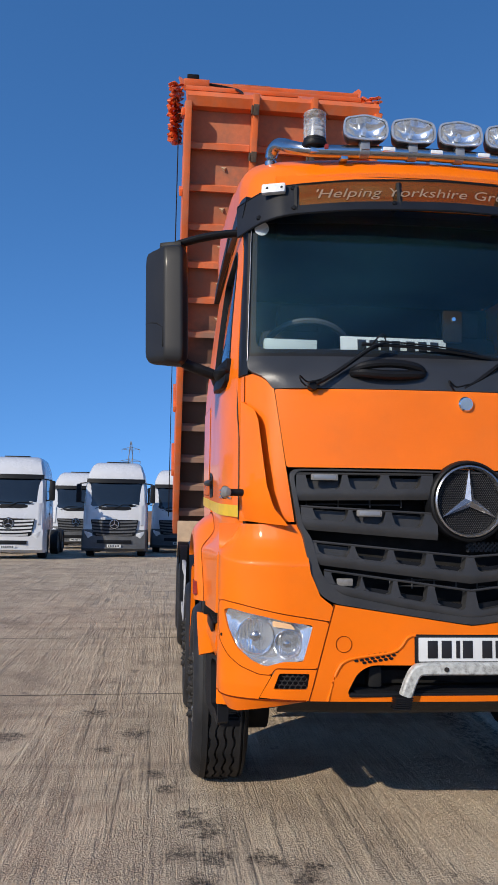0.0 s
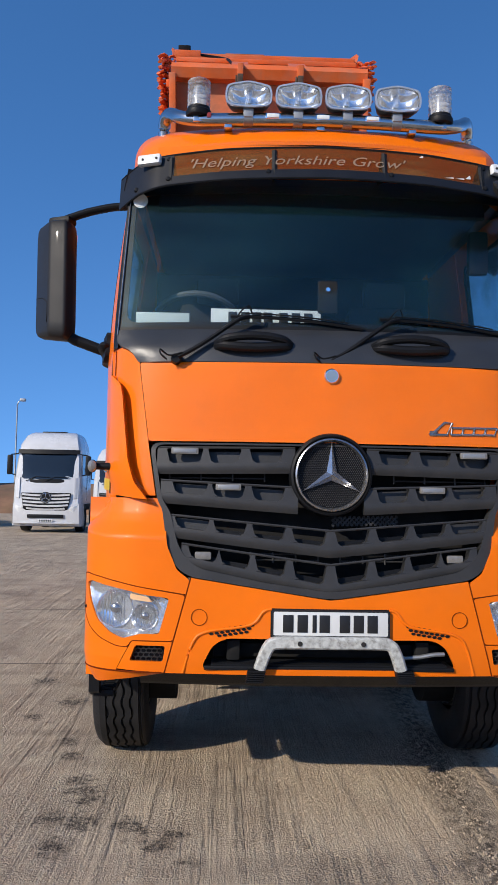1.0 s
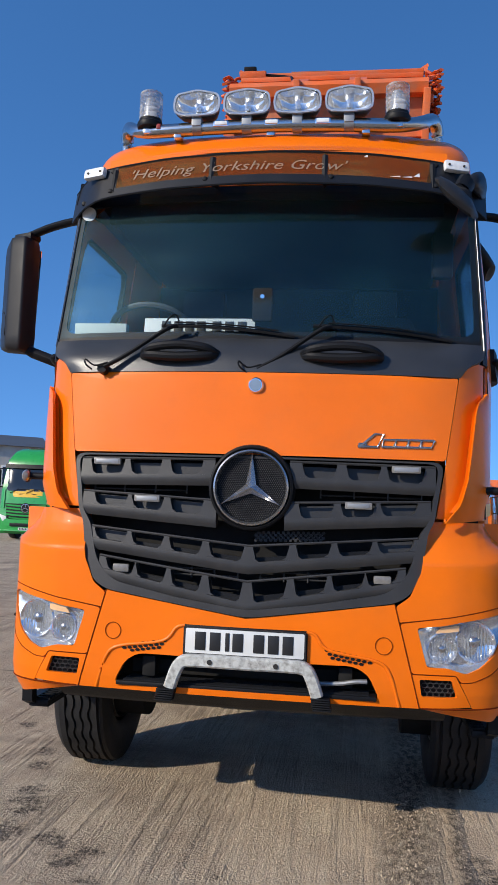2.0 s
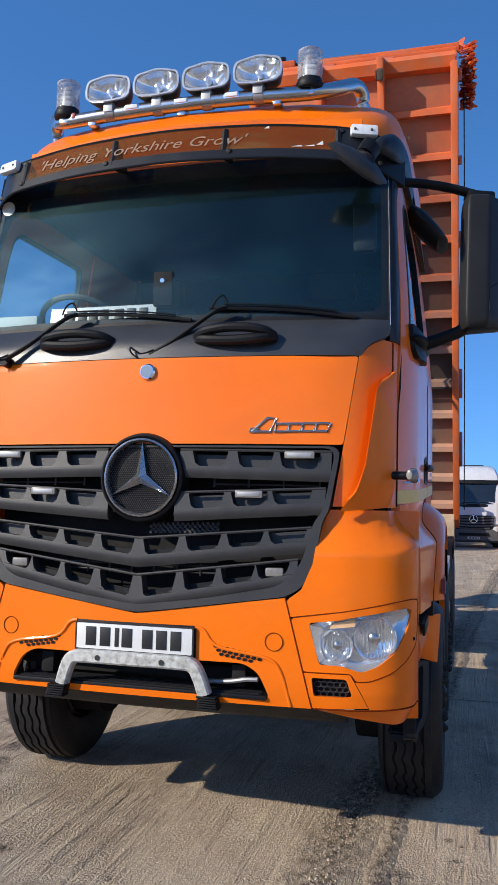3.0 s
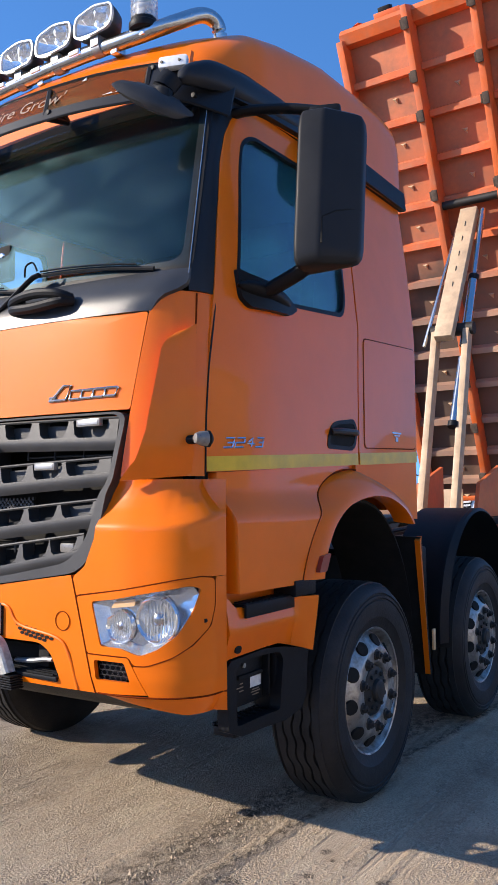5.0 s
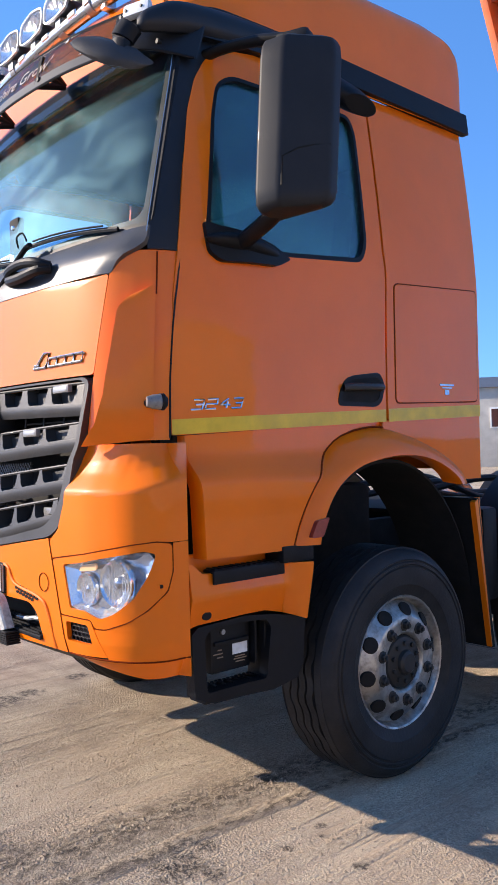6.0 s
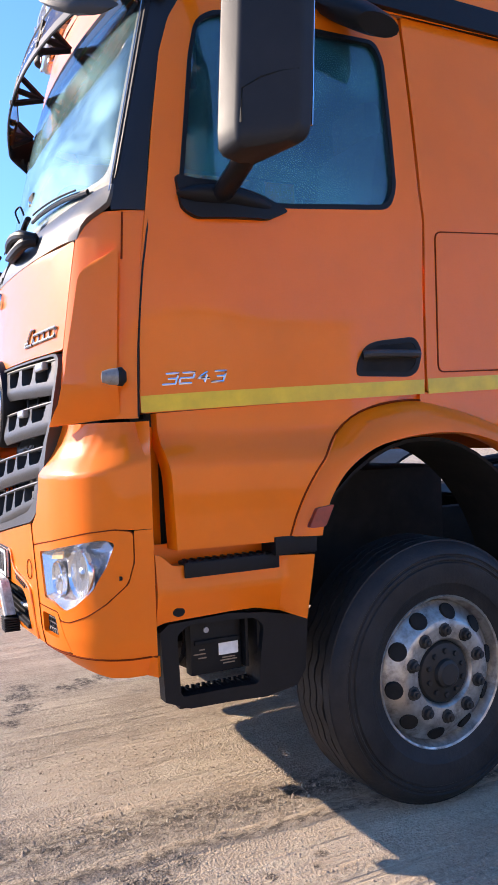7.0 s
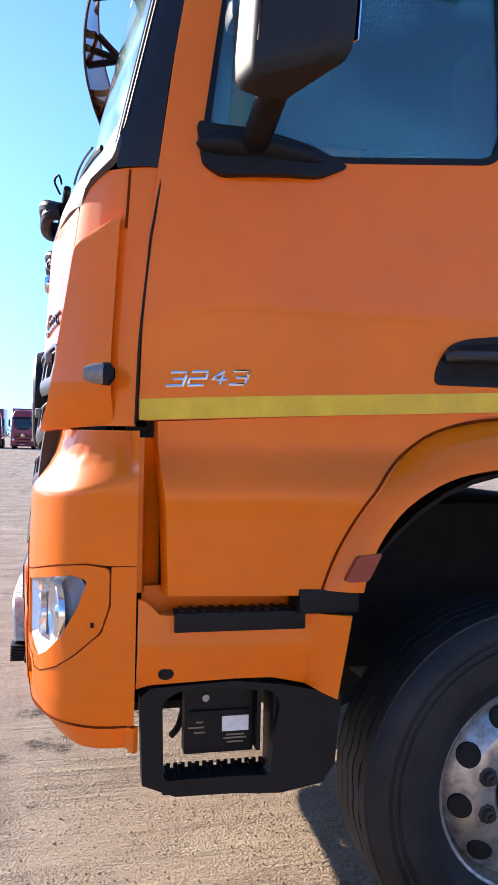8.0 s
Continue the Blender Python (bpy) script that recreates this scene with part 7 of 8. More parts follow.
        v = [bed(x + dx, s, n) for dx in (-0.11, 0.11) for s, n in ((-0.10, -0.06), (-0.20, 0.62), (-0.06, 0.62))]
        vv = [bm.verts.new(p) for p in v]
        bm.faces.new((vv[0], vv[1], vv[2]))
        bm.faces.new((vv[3], vv[4], vv[5]))
        for a, b in ((0, 1), (1, 2), (2, 0)):
            bm.faces.new((vv[a], vv[b], vv[b + 3], vv[a + 3]))
        part("headboard_gusset", bm, ORANGE_BODY, body, "orange gusset")
    for x0, w in ((-0.30, 0.55),):
        bm = bmesh.new()
        bed_box(bm, x0, -0.352, 1.50, w, 0.02, 0.10, 0.004)
        part("worn_patch", bm, FLOOR_STEEL, body, "scraped bare patch on the rail")
    # upturned horns at the top corners
    for sg in (1, -1):
        bm = bmesh.new()
        pts = [bed(sg * 1.0, -0.33, 1.55), bed(sg * 1.12, -0.34, 1.60), bed(sg * 1.24, -0.37, 1.68), bed(sg * 1.35, -0.44, 1.78), bed(sg * 1.355, -0.40, 1.62), bed(sg * 1.31, -0.26, 1.46)]
        f = [bm.verts.new(p) for p in pts]
        g = [bm.verts.new(p + BACK * 0.08) for p in pts]
        bm.faces.new(f)
        bm.faces.new(g)
        for k in range(6):
            bm.faces.new((f[k], f[(k + 1) % 6], g[(k + 1) % 6], g[k]))
        part("sheet_horn", bm, ORANGE_BODY, body, "orange upturned sheet guide")
        # gathered cover sheet hanging on the side
        rnd = random.Random(5 + sg)
        for k in range(30):
            s = -0.26 + 0.026 * k
            pts = [bed(sg * (1.31 + 0.15 * t + rnd.uniform(-0.02, 0.03)), s + rnd.uniform(-0.03, 0.03), 1.38 - 0.45 * t + rnd.uniform(-0.06, 0.06) + 0.10 * math.sin(k * 1.9)) for t in np.linspace(0, 1, 6)]
            part("sheet_fold", tube(bmesh.new(), smooth_path(pts, 2), 0.028 + 0.014 * rnd.random(), 6, 0.5), TARP, body)
        part("pull_cord", tube(bmesh.new(), [bed(sg * 1.34, 0.3, 0.9), bed(sg * 1.345, 2.8, 0.45), bed(sg * 1.335, 5.9, 0.10)], 0.008, 5), BLACK, body, "thin black sheet cord")
    box_c = bmesh.new()
    bed_box(box_c, -1.15, -0.385, 1.34, 0.17, 0.10, 0.12, 0.015)
    part("sheet_motor", box_c, BLACK, body, "black box on the headboard")
    bm = bmesh.new()
    bed_box(bm, -1.10, -0.32, 1.28, 0.36, 0.10, 0.12, 0.01)
    part("motor_bracket", bm, ORANGE_BODY, body)
    part("motor_cable", tube(bmesh.new(), smooth_path([bed(-0.95, -0.32, 1.3), bed(-0.6, -0.28, 1.25), bed(-0.52, -0.22, 0.8), bed(-0.45, -0.1, 0.3), bed(-0.40, 0.15, -0.2)], 5), 0.018, 6), BLACK, body)
    bm = bmesh.new()
    tube(bm, [bed(0.05, 3.98, -0.12), bed(1.18, 4.0, -0.12)], 0.014, 6)
    part("cross_rod", bm, NUTS, body)
    bm = bmesh.new()
    bed_box(bm, 0, LENGTH, 0.55, 2.5, 0.05, 1.2)
    part("tailgate", bm, ORANGE_BODY, body, "orange tailgate")
    # tipping gear: ram and box-section arm
    tube_m = bmesh.new()
    tube(tube_m, [bed(-0.33, 2.1, -0.17), bed(0.33, 2.1, -0.17)], 0.05, 12)
    part("lift_pivot", tube_m, NUTS, body)
    head_p = Vector((0.16, 6.86, 4.72))
    foot_p = Vector((0.06, 5.55, 1.35))
    ram = part("lift_ram", tube(bmesh.new(), [foot_p.lerp(head_p, 0.24), foot_p.lerp(head_p, 0.46)], 0.040, 20), STEEL, truck, "slim bright tipping ram")
    part("ram_stage", tube(bmesh.new(), [foot_p.lerp(head_p, 0.50), foot_p.lerp(head_p, 0.74)], 0.050, 20), STEEL, ram, "bright chromed ram stage")
    part("ram_rod", tube(bmesh.new(), [foot_p.lerp(head_p, 0.73), foot_p.lerp(head_p, 1.0)], 0.032, 20), STEEL, ram, "bright ram rod")
    for t in (0.24, 0.74):
        d = (head_p - foot_p).normalized()
        part("ram_collar", tube(bmesh.new(), [foot_p.lerp(head_p, t) - d * 0.03, foot_p.lerp(head_p, t) + d * 0.03], 0.056, 20), BLACK, ram)
    bm = bmesh.new()
    beam(bm, (0.0, 6.88, 4.75), (-0.05, 6.02, 3.10), 0.20, 0.10, 0.012, (0, -1, 0.4))
    arm = part("stabiliser_arm", bm, CREAM, truck, "cream box-section stabiliser arm")
    slot = bmesh.new()
    for k in range(5):
        p = Vector((0.0, 6.88, 4.75)).lerp(Vector((-0.05, 6.02, 3.10)), 0.12 + 0.12 * k)
        beam(slot, p + Vector((0, -0.05, 0.02)), p + Vector((0, -0.075, -0.04)), 0.008, 0.012, 0)
    part("arm_slots", slot, NUTS, arm)
    bm = bmesh.new()
    beam(bm, (0.15, 6.22, 3.22), (0.15, 5.62, 1.10), 0.13, 0.07, 0.01, (1, 0, 0))
    beam(bm, (-0.20, 6.22, 3.22), (-0.20, 5.62, 1.10), 0.13, 0.07, 0.01, (1, 0, 0))
    part("lower_arm", bm, CREAM, arm, "cream lower lift arm")
    bm = bmesh.new()
    tube(bm, [(-0.25, 6.22, 3.22), (0.22, 6.22, 3.22)], 0.07, 16)
    part("arm_pivot", bm, NUTS, arm)
    bm = bmesh.new()
    beam(bm, (-0.10, 6.86, 4.70), (-0.30, 6.10, 3.05), 0.03, 0.03, 0.006)
    part("tie_rod", bm, STEEL, arm)
    for x in (-0.34, 0.30):
        part("hoist_cheek", prism(bmesh.new(), [(5.7, 1.05), (6.6, 1.05), (6.6, 1.75), (5.9, 1.55)], lambda p, q, d: (d, p, q), x, x + 0.04), ORANGE_BODY, truck, "orange hoist frame plate")


build_cab_front()
build_grille()
build_bumper()
for flip_side in (1, -1):
    build_corner(flip_side)
    build_door(flip_side)
    build_mirror(flip_side)
build_roof()
build_interior()
build_chassis()
build_body()

# ---- the yard ----
def build_ground():
    bm = bmesh.new()
    edges = [-3000, -900, -300, -120, -60, -30, -15, -8, -4, -2, 0, 2, 4, 8, 15, 30, 60, 120, 300, 900, 3000]
    vs = [[bm.verts.new((x, y, 0)) for y in edges] for x in edges]
    for i in range(len(edges) - 1):
        for j in range(len(edges) - 1):
            bm.faces.new((vs[i][j], vs[i + 1][j], vs[i + 1][j + 1], vs[i][j + 1]))
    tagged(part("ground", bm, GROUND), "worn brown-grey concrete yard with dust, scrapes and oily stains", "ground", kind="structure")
    # tarred joints between the slabs
    slabs = bpy.data.objects["ground"]
    for a, b in (((-30, 2.9), (30, 4.5)), ((-30, 5.6), (30, 8.4)), ((-40, 14.6), (40, 12.0)), ((-40, 20.2), (40, 20.8))):
        j = bmesh.new()
        d = Vector((b[0] - a[0], b[1] - a[1], 0))
        grid(j, lambda u, v: (a[0] + d.x * u, a[1] + d.y * u + (v - 0.5) * 0.022 + 0.02 * noise.noise(Vector((u * 60, a[1], 0))), 0.004), 80, 1)
        part("slab_joint", j, JOINT, slabs)
    # loose grit
    rnd = random.Random(11)
    verts, faces = [], []
    for k in range(46000):
        if k % 4 == 0:
            x, y = rnd.uniform(-3.2, 4.2), rnd.uniform(-3.2, 5.0)
        else:
            x, y = rnd.uniform(-0.3, 2.6), rnd.uniform(-1.2, 1.9)
        heap = noise.noise(Vector((x * 2.2, y * 0.9, 4.0))) + 0.8 * math.exp(-((x - 0.69 - 0.08 * y) / 0.09) ** 2)
        if rnd.random() > 0.35 + 0.8 * heap:
            continue
        r = 0.0015 + (0.0060 + 0.0030 * math.exp(-((x - 0.70 - 0.08 * y) / 0.12) ** 2)) * rnd.random() ** 4
        i = len(verts)
        for q in range(5):
            q = q * 1.2566 + rnd.uniform(-0.4, 0.4)
            verts.append((x + r * math.cos(q) * rnd.uniform(0.6, 1.2), y + r * math.sin(q) * rnd.uniform(0.6, 1.2), 0.0))
        verts.append((x + r * rnd.uniform(-0.4, 0.4), y + r * rnd.uniform(-0.4, 0.4), r * rnd.uniform(0.5, 1.3)))
        for q in range(5):
            faces.append((i + q, i + (q + 1) % 5, i + 5))
    me = bpy.data.meshes.new("loose_grit")
    me.from_pydata(verts, [], faces)
    me.materials.append(STONE)
    tagged(new("loose_grit", me), "small loose stones scattered over the yard", "gravel", kind="stuff")


def build_bank(name, a, b, height, width, material, label, seed):
    """A long uneven bank from a to b."""
    a, b = Vector((*a, 0)), Vector((*b, 0))
    d = (b - a)
    side = Vector((-d.y, d.x, 0)).normalized()
    n = max(20, int(d.length / 1.5))
    def f(u, v):
        p = a + d * u + side * (v - 0.5) * width
        h = math.sin(math.pi * v) ** 0.7 * height * (0.75 + 0.5 * noise.noise(Vector((u * d.length * 0.12, v * 2, seed))))
        h += 0.25 * noise.noise(Vector((u * d.length * 0.7, v * 6, seed + 3))) * math.sin(math.pi * v)
        return (p.x, p.y, h - 0.05)
    return tagged(part(name, grid(bmesh.new(), f, n, 10), material), label, "bank", kind="structure")


def build_hedge(name, a, b, height, seed, label):
    """Bare twiggy hedge of many thin clumps."""
    rnd = random.Random(seed)
    a, b = Vector((*a, 0)), Vector((*b, 0))
    n = int((b - a).length * 16)
    verts, faces = [], []
    for k in range(n):
        p = a.lerp(b, rnd.random()) + Vector((rnd.uniform(-1.2, 1.2), rnd.uniform(-1.2, 1.2), 0))
        h = height * (0.45 + 0.75 * (0.5 + 0.5 * noise.noise(p * 0.13 + Vector((seed, 0, 0))))) * rnd.uniform(0.35, 1)
        for _ in range(5):
            q = p + Vector((rnd.uniform(-0.5, 0.5), rnd.uniform(-0.5, 0.5), h * rnd.uniform(0.3, 1)))
            i = len(verts)
            for _ in range(3):
                verts.append(q + Vector((rnd.uniform(-0.22, 0.22), rnd.uniform(-0.22, 0.22), rnd.uniform(-0.3, 0.3))))
            faces.append((i, i + 1, i + 2))
    me = bpy.data.meshes.new(name)
    me.from_pydata(verts, [], faces)
    me.materials.append(LEAF)
    return tagged(new(name, me), label, "hedge", kind="stuff")


def parked_lorry(name, label, paint, bumper, at, turn, band=None, load=None, group="parked lorries", height=3.7):
    """A parked lorry facing -y at turn 0."""
    t = thing(name, label, "lorry", group, at=at, turn=turn)
    k = height / 3.7
    H = lambda z: z * k
    def outline(z):
        w = lerp(((0.5, 1.23), (1.6, 1.22), (2.7, 1.17), (3.2, 1.10), (3.6, 0.95), (3.7, 0.8)), z)
        y = lerp(((0.5, 0.10), (0.9, 0.0), (1.7, 0.05), (2.1, 0.09), (2.9, 0.30), (3.2, 0.36), (3.6, 0.75), (3.7, 1.1)), z)
        return w, y
    bm = bmesh.new()
    rings = []
    for z in (1.05, 1.3, 1.7, 2.05, 2.1, 2.5, 2.9, 3.0, 3.2, 3.4, 3.55, 3.65, 3.7):
        w, y = outline(z)
        sec = [(-w, 2.25), (-w, y + 0.28), (-w * 0.985, y + 0.14), (-w * 0.93, y + 0.05), (-w * 0.6, y), (0, y - 0.02), (w * 0.6, y), (w * 0.93, y + 0.05), (w * 0.985, y + 0.14), (w, y + 0.28), (w, 2.25)]
        rings.append([bm.verts.new((a, b, H(z))) for a, b in sec])
    for r0, r1 in zip(rings, rings[1:]):
        for i in range(len(r0) - 1):
            bm.faces.new((r0[i], r0[i + 1], r1[i + 1], r1[i]))
        bm.faces.new((r0[-1], r0[0], r1[0], r1[-1]))
    bm.faces.new(rings[0])
    bm.faces.new(rings[-1])
    part("cab", bm, paint, t)
    fr = lambda x, z, d=0.0: (x, outline(z)[1] + 0.05 * (abs(x) / 1.1) ** 2 + 0.10 * max(0, (abs(x) - 1.0) / 0.2) - 0.022 + d, H(z))
    part("windscreen", surf(bmesh.new(), rounded([(-1.13, 1.94), (1.13, 1.94), (1.07, 2.92), (-1.07, 2.92)], 0.05), lambda a, b, d: fr(a, b, d - 0.006), rings=4, thick=0.01, count=32), GLASS_OPAQUE, t, "dark windscreen")
    part("sun_visor", grid(bmesh.new(), lambda u, v: (-1.12 + 2.24 * u, 0.20 + 0.10 * (2 * u - 1) ** 2 - 0.04 * v, H(3.02 - 0.16 * v)), 10, 2, off=lambda u, v: (0, 0.03, 0)), BLACK, t)
    for sg in (1, -1):
        part("side_window", grid(bmesh.new(), lambda u, v: (sg * (lerp(((2.1, 1.195), (2.7, 1.17), (2.9, 1.145)), 2.12 + 0.72 * v) + 0.012), 0.48 + 0.12 * v + (0.82 - 0.12 * v) * u, H(2.12 + 0.72 * v)), 2, 3, off=lambda u, v: (-sg * 0.02, 0, 0)), GLASS_OPAQUE, t)
        m = bmesh.new()
        box(m, (sg * 1.42, 0.32, H(2.45)), (0.20, 0.14, 0.72), 0.05)
        tube(m, [(sg * 1.12, 0.36, H(2.86)), (sg * 1.40, 0.34, H(2.82))], 0.025, 6)
        tube(m, [(sg * 1.18, 0.36, H(2.08)), (sg * 1.40, 0.34, H(2.12))], 0.025, 6)
        part("door_mirror", m, BLACK, t)
        lamp = part("head_lamp", surf(bmesh.new(), rounded([(sg * 0.78, 0.70), (sg * 1.08, 0.74), (sg * 1.19, 1.02), (sg * 0.84, 0.92)], 0.03), lambda a, b, d: fr(a, b, d - 0.060), rings=2, thick=0.03, count=16), LED_WHITE, t)
        part("fog_lamp", boxed(Vector(fr(sg * 0.95, 0.52)) + Vector((0, -0.012, 0)), (0.28, 0.03, 0.10), 0.01), BLACK, t)
        part("door_gap", boxed((sg * 1.222, 1.35, H(1.9)), (0.012, 0.02, H(1.5))), BLACK, t)
        part("door_handle", boxed((sg * 1.228, 1.18, H(1.62)), (0.02, 0.20, 0.07), 0.01), BLACK, t)
        part("corner_vane", grid(bmesh.new(), lambda u, v: Vector(fr(sg * (0.95 + 0.20 * u), 1.25 + 0.75 * v)) + Vector((sg * 0.02, -0.025, 0)), 4, 4, off=lambda u, v: (0, 0.03, 0)), paint, t)
    part("scuttle_panel", surf(bmesh.new(), rounded([(-1.14, 1.80), (1.14, 1.80), (1.13, 1.95), (-1.13, 1.95)], 0.03), lambda a, b, d: fr(a, b, d - 0.004), rings=2, thick=0.01, count=28), BLACK, t)
    wipers = bmesh.new()
    for x in (-0.75, -0.05):
        tube(wipers, [fr(x, 1.86, -0.03), fr(x + 0.35, 2.02, -0.03), fr(x + 0.85, 2.0, -0.03)], 0.014, 5)
    part("wipers", wipers, BLACK, t)
    part("roof_hatch", boxed((0, 1.45, H(3.70)), (0.9, 0.7, 0.08), 0.02), BLACK, t)
    # bumper and grille
    bm = bmesh.new()
    rings = []
    for z in (0.24, 0.34, 0.80, 1.06):
        y = lerp(((0.24, 0.10), (0.34, 0.0), (0.8, -0.05), (1.06, -0.02)), z)
        sec = [(-1.24, 0.75), (-1.25, 0.22), (-1.18, y + 0.08), (-0.8, y + 0.01), (0, y - 0.02), (0.8, y + 0.01), (1.18, y + 0.08), (1.25, 0.22), (1.24, 0.75)]
        rings.append([bm.verts.new((a, b, H(z))) for a, b in sec])
    for r0, r1 in zip(rings, rings[1:]):
        for i in range(len(r0) - 1):
            bm.faces.new((r0[i], r0[i + 1], r1[i + 1], r1[i]))
    bm.faces.new(rings[0])
    bm.faces.new(rings[-1])
    part("bumper", bm, bumper, t)
    part("bumper_intake", boxed((0, -0.062, H(0.60)), (1.30, 0.03, 0.13), 0.01), BLACK, t)
    part("lower_lip", boxed((0, -0.04, H(0.36)), (2.1, 0.05, 0.05), 0.01), bumper, t)
    part("grille_panel", surf(bmesh.new(), rounded([(-0.55, 0.74), (0.55, 0.74), (0.80, 0.86), (0.90, 1.44), (-0.90, 1.44), (-0.80, 0.86)], 0.03), lambda a, b, d: fr(a, b, d - 0.062), rings=3, thick=0.02, count=28), BLACK, t)
    for j in range(5):
        z = 0.82 + j * 0.125
        w = lerp(((0.74, 0.58), (0.9, 0.80), (1.44, 0.88)), z)
        part("grille_slat", grid(bmesh.new(), lambda u, v: fr((2 * u - 1) * w, z + 0.065 * v - 0.04 * (1 - (2 * u - 1) ** 2) + 0.03, -0.080 - 0.01 * v), 10, 1, off=lambda u, v: (0, 0.015, 0)), bumper, t)
    part("emblem_back", lathe(bmesh.new(), [(0.0, -0.022), (0.205, -0.022), (0.205, 0.03)], Matrix.Translation(fr(0, 1.27, -0.08)), 24, "y"), BLACK, t)
    e = part("emblem_ring", lathe(bmesh.new(), [(0.15, 0.0), (0.155, -0.03), (0.18, -0.03), (0.185, 0.0)], Matrix.Translation(fr(0, 1.27, -0.08)), 24, "y"), CHROME, t)
    arms = bmesh.new()
    cpt = Vector(fr(0, 1.27, -0.105))
    for q in range(3):
        a = math.pi / 2 + q * 2 * math.pi / 3
        beam(arms, cpt, cpt + Vector((0.15 * math.cos(a), 0, 0.15 * math.sin(a))), 0.02, 0.035, 0)
    part("emblem_star", arms, CHROME, e)
    p = part("number_plate", boxed((0, -0.085, H(0.44)), (0.52, 0.012, 0.11)), PLATE_WHITE, t)
    for q in range(7):
        part("plate_bar", boxed((-0.19 + q * 0.063, -0.093, H(0.44)), (0.04, 0.004, 0.07)), INK, p)
    if band:
        part("colour_band", surf(bmesh.new(), rounded([(-1.16, 1.70), (1.16, 1.70), (1.14, 2.02), (-1.14, 2.02)], 0.02), lambda a, b, d: fr(a, b, d - 0.006), rings=2, thick=0.01, count=20), band, t)
    # wheels and frame
    for y in (1.35, 4.6, 5.95):
        for sg in (1, -1):
            w = part("wheel", lathe(bmesh.new(), [(0.0, sg * 1.10), (0.10, sg * 1.10), (0.20, sg * 1.02), (0.28, sg * 1.12), (0.30, sg * 1.10)], Matrix.Translation((0, y, 0.5)), 24, "x"), ALLOY, t)
            part("tyre", lathe(bmesh.new(), [(0.29, sg * 1.12), (0.40, sg * 1.17), (0.48, sg * 1.15), (0.50, sg * 1.11), (0.50, sg * 0.88), (0.46, sg * 0.85), (0.29, sg * 0.88)], Matrix.Translation((0, y, 0.5)), 28, "x"), RUBBER, w)
    bm = bmesh.new()
    box(bm, (0, 3.9, 0.85), (0.9, 6.0, 0.28), 0.02)
    box(bm, (0, 1.2, 0.85), (1.9, 1.7, 0.45), 0.05)
    part("chassis", bm, SHADOW_BLACK, t)
    if load:
        mat, z0, z1, y0, y1 = load
        part("load_body", boxed((0, (y0 + y1) / 2, (z0 + z1) / 2), (2.5, y1 - y0, z1 - z0), 0.03), mat, t)
    return t


GLASS_OPAQUE = mat_of("dark_reflecting_glass", (0.012, 0.016, 0.020), 0.05, coat=0.5, vary=0.1)


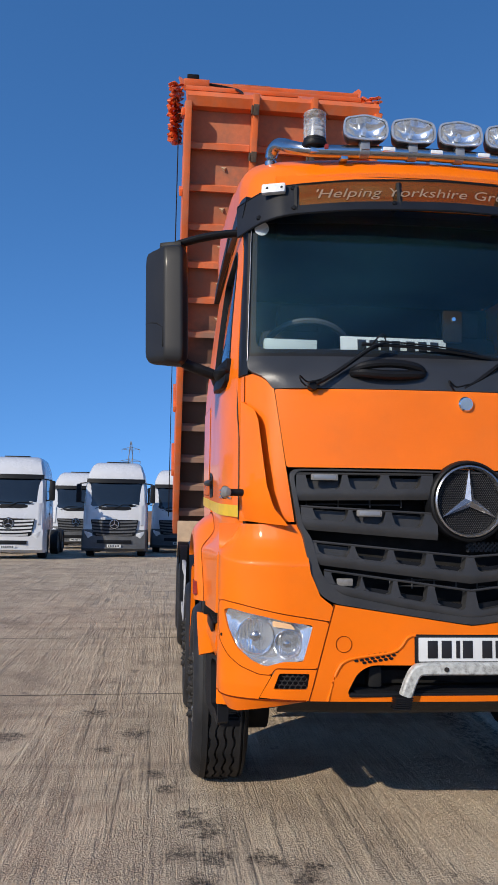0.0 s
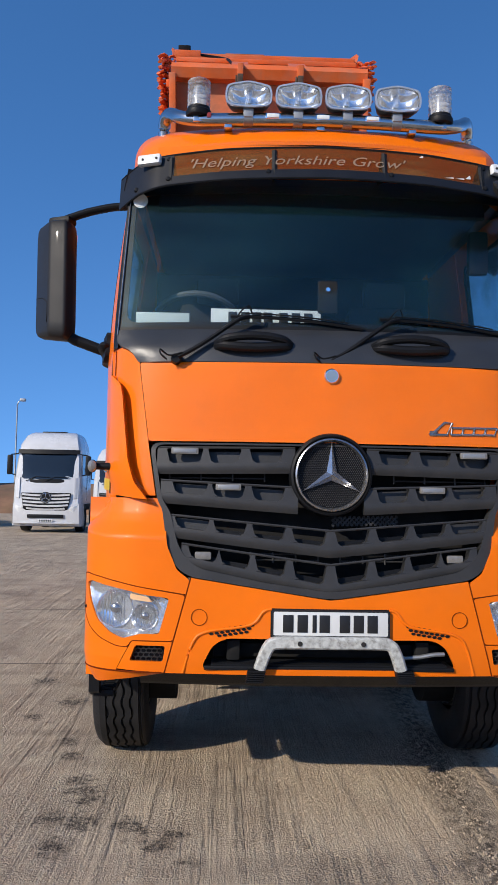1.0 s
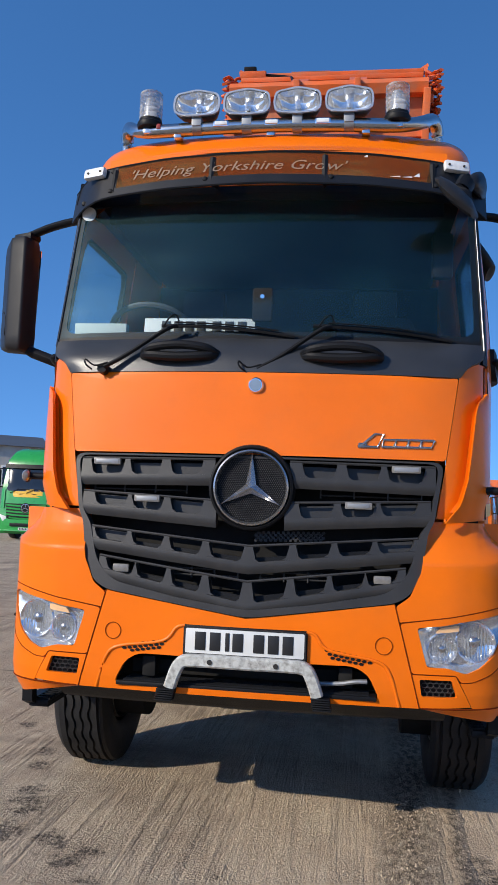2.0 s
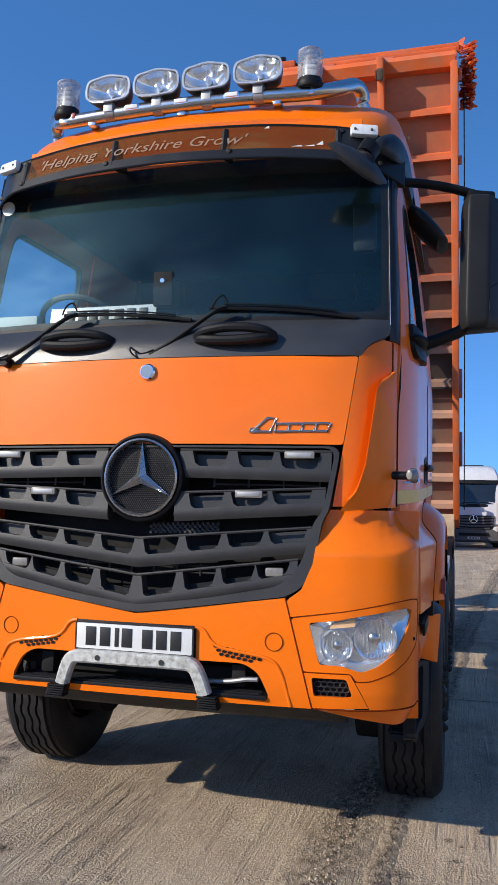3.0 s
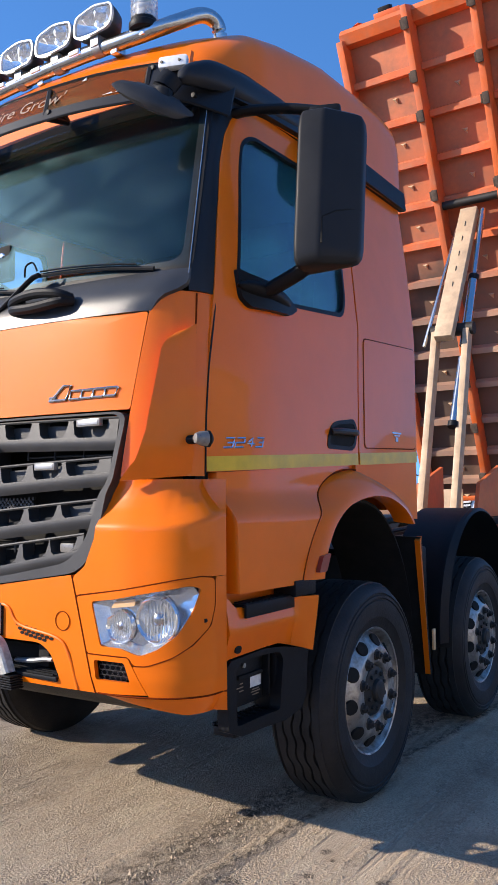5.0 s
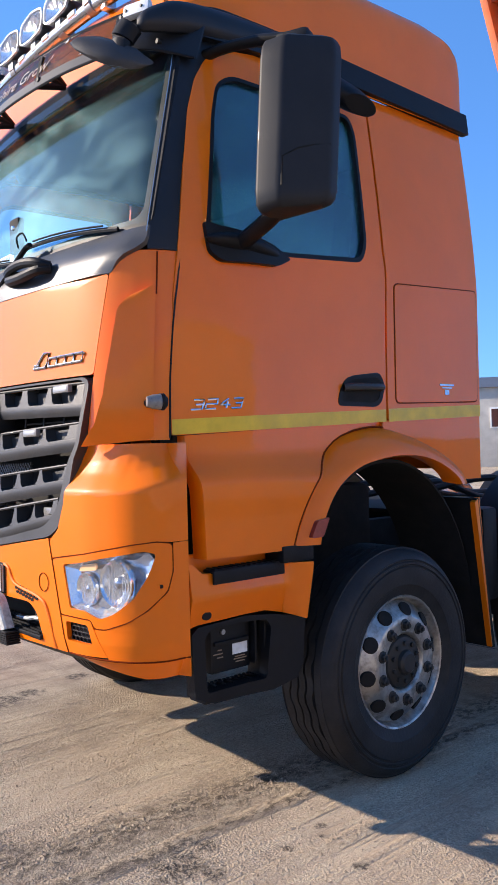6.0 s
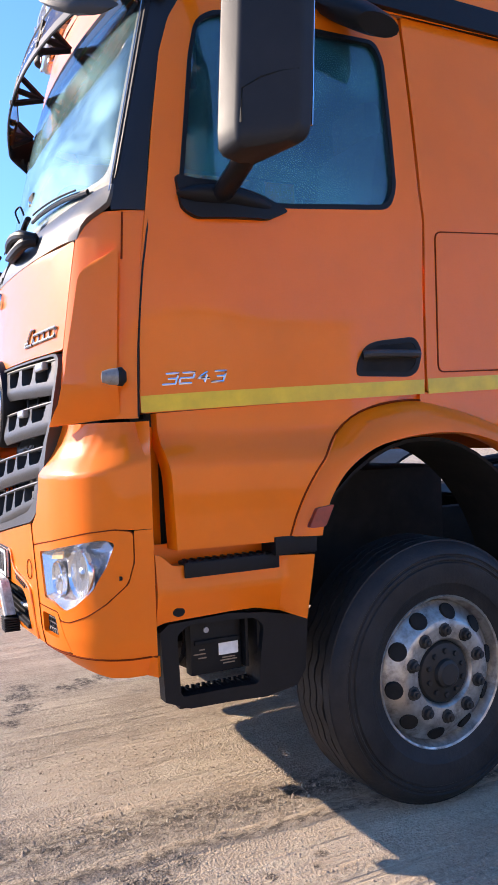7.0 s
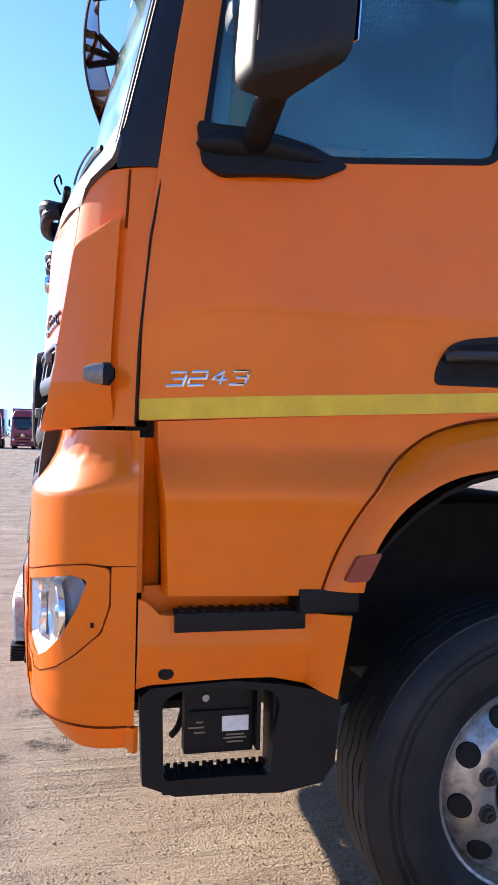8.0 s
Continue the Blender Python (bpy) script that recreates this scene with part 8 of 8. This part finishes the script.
def build_surroundings():
    parked_lorry("parked_lorry", "white tractor lorry with white bumper parked in a row", WHITE, WHITE, (-6.86, 25.2, 0), 0)
    grey = parked_lorry("parked_lorry", "white tractor lorry with grey bumper parked in a row", WHITE, GREY_TRIM, (-3.30, 27.3, 0), 0)
    for x, y, r in ((-5.6, 35.0, 0), (-0.75, 31.5, 0), (1.80, 33.5, 0)):
        copy_thing(grey, pose(x, y, 0, 0, 0, r))
    parked_lorry("parked_lorry", "orange tipper lorry parked beyond the row of white cabs", ORANGE, ORANGE, (4.95, 30.0, 0), -14, load=(ORANGE_BODY, 1.2, 3.3, 2.6, 8.0), height=3.2)
    parked_lorry("parked_lorry", "green lorry with a yellow band across its front", GREEN, GREEN, (-12.75, 27.5, 0), 0, band=YELLOW_PAINT, height=3.8)
    parked_lorry("parked_lorry", "grimy white lorry with pale box body, shade put into its paint", SHADED_WHITE, GREY_TRIM, (-49.0, 0.85, 0), 0, load=(SHADED_WHITE, 1.1, 5.0, 1.75, 9.5), height=3.3)
    for x, y, m in ((-84, -4.4, RED_PAINT), (-86, -8.0, RED_PAINT), (-85, -1.2, BLUE_GREY), (-88, -12.0, WHITE)):
        parked_lorry("parked_lorry", "red lorry far across the yard" if m is RED_PAINT else "white lorry far across the yard", m, m, (x, y, 0), 90, load=(m, 1.2, 4.4, 2.5, 9.0), group="far lorries", height=4.2)
    # orange plant standing on the far side of the yard
    parked_lorry("parked_lorry", "orange lorry parked across the yard", ORANGE_BODY, ORANGE_BODY, (30.0, 14.0, 0), 90 + 180, load=(ORANGE_BODY, 1.2, 3.4, 2.5, 8.0), group="orange lorries")
    parked_lorry("parked_lorry", "orange lorry parked across the yard", ORANGE_BODY, ORANGE_BODY, (31.0, 20.0, 0), 90 + 180, load=(ORANGE_BODY, 1.2, 3.0, 2.5, 8.0), group="orange lorries")
    for k, (x, y, mat) in enumerate(((-118, 4.0, BLUE_GREY), (-118, 17, BLUE_GREY), (-120, -20, RED_PAINT))):
        c = thing("shipping_container", "stacked container far across the yard", "container", "far containers", at=(x, y, 0), turn=0)
        part("container_box", boxed((0, 0, 1.9), (2.5, 11.0, 3.8), 0.03), mat, c)
        ribs = bmesh.new()
        for q in range(22):
            box(ribs, (1.27, -5.2 + q * 0.5, 1.9), (0.05, 0.2, 3.5), 0.01)
        tagged(part("container_ribs", ribs, mat, c), kind="stuff")
    build_bank("earth_bank", (-95, 52), (90, 52), 2.6, 9, EARTH, "low brown earth bank along the yard's edge", 2.0)
    # next two banks lie out of view, added for what paint and glass reflect
    build_bank("earth_bank", (75, 60), (75, -80), 2.4, 10, EARTH, "low brown earth bank along the yard's edge", 5.0)
    build_bank("earth_bank", (100, -85), (-170, -85), 2.2, 10, EARTH, "low brown earth bank along the yard's edge", 8.0)
    def heap(u, v):
        q, r = 2 * math.pi * u, 9.0 * v
        h = 6.0 * (1 - v) ** 0.9 * (0.8 + 0.5 * noise.noise(Vector((math.cos(q) * v * 2, math.sin(q) * v * 2, 7))))
        return (18 + r * math.cos(q), 40 + 0.9 * r * math.sin(q), h - 0.02)
    tagged(part("earth_heap", grid(bmesh.new(), heap, 40, 12), EARTH), "brown heap of earth across the yard", "heap", kind="structure")
    build_hedge("hedge", (-160, -80), (-160, 90), 4.5, 3, "bare hedge and low trees along the horizon")
    build_hedge("hedge", (-95, 60), (95, 60), 2.4, 4, "bare hedge behind the earth bank")
    # low pale building by the bank
    shed = thing("yard_building", "low cream rendered building behind the yard", "building", at=(-29.5, 47.0, 0), turn=32)
    part("wall", boxed((0, 0, 2.7), (17.0, 6.0, 5.4), 0.02), RENDER, shed)
    part("roof", prism(bmesh.new(), [(-3.3, 5.35), (3.3, 5.35), (0, 6.3)], lambda p, q, d: (d, p, q), -8.7, 8.7), GREY_TRIM, shed)
    for x in (-6.2, -3.1, 0.0, 3.1, 6.2):
        w = part("window", boxed((x, -3.01, 3.3), (1.3, 0.08, 1.4), 0.02), PLATE_WHITE, shed)
        part("pane", boxed((x, -3.06, 3.3), (1.1, 0.03, 1.2)), GLASS_OPAQUE, w)
    # lamp post
    lp = thing("lamp_post", "tall grey steel lamp post by the bank", "lamp post", at=(-16.6, 58, 0))
    part("post", lathe(bmesh.new(), [(0.10, 0.0), (0.10, 1.0), (0.07, 1.1), (0.05, 8.2)], Matrix(), 12), GALV, lp)
    part("lamp_arm", tube(bmesh.new(), [(0, 0, 8.1), (0.1, 0, 8.35), (0.35, 0, 8.5)], 0.04, 8), GALV, lp)
    part("lamp_head", boxed((0.42, 0, 8.5), (0.45, 0.35, 0.22), 0.06), GALV, lp)
    # pylon
    py = thing("pylon", "distant steel lattice electricity pylon", "pylon", at=(-19.4, 400, 0))
    bm = bmesh.new()
    levels = [(0, 4.0), (10, 2.8), (18, 2.0), (25, 1.3), (32, 1.0), (40, 0.3)]
    for (z0, w0), (z1, w1) in zip(levels, levels[1:]):
        for sx, sy in ((1, 1), (1, -1), (-1, 1), (-1, -1)):
            tube(bm, [(sx * w0, sy * w0, z0), (sx * w1, sy * w1, z1)], 0.16, 4)
        for s in (1, -1):
            tube(bm, [(-w0, s * w0, z0), (w1, s * w1, z1)], 0.10, 4)
            tube(bm, [(w0, s * w0, z0), (-w1, s * w1, z1)], 0.10, 4)
    part("tower", bm, GALV, py)
    for z, w in ((24, 6.5), (30, 5.0), (36, 4.5)):
        b = bmesh.new()
        for s in (1, -1):
            tube(b, [(0, 0, z + 1.2), (s * w, 0, z)], 0.10, 4)
            tube(b, [(0, 0, z - 0.4), (s * w, 0, z)], 0.10, 4)
            tube(b, [(s * w, 0, z), (s * w, 0, z - 1.6)], 0.10, 4)
        part("cross_arm", b, GALV, py)



def build_bounce_wall():
    # plain rendered wall, added out of view to bounce sunlight onto the doors
    bm = bmesh.new()
    box(bm, (14.2, -9.0, 2.0), (0.30, 38.0, 4.0), 0.02)
    wall = tagged(part("wall_east", bm, RENDER), "plain cream rendered wall added out of view to bounce sunlight", "wall", kind="structure")
    part("coping", boxed((14.2, -9.0, 4.06), (0.44, 38.2, 0.12), 0.02), RENDER, wall)
    part("plinth", boxed((14.03, -9.0, 0.20), (0.08, 38.0, 0.40), 0.01), JOINT, wall)


build_ground()
build_bounce_wall()
build_surroundings()
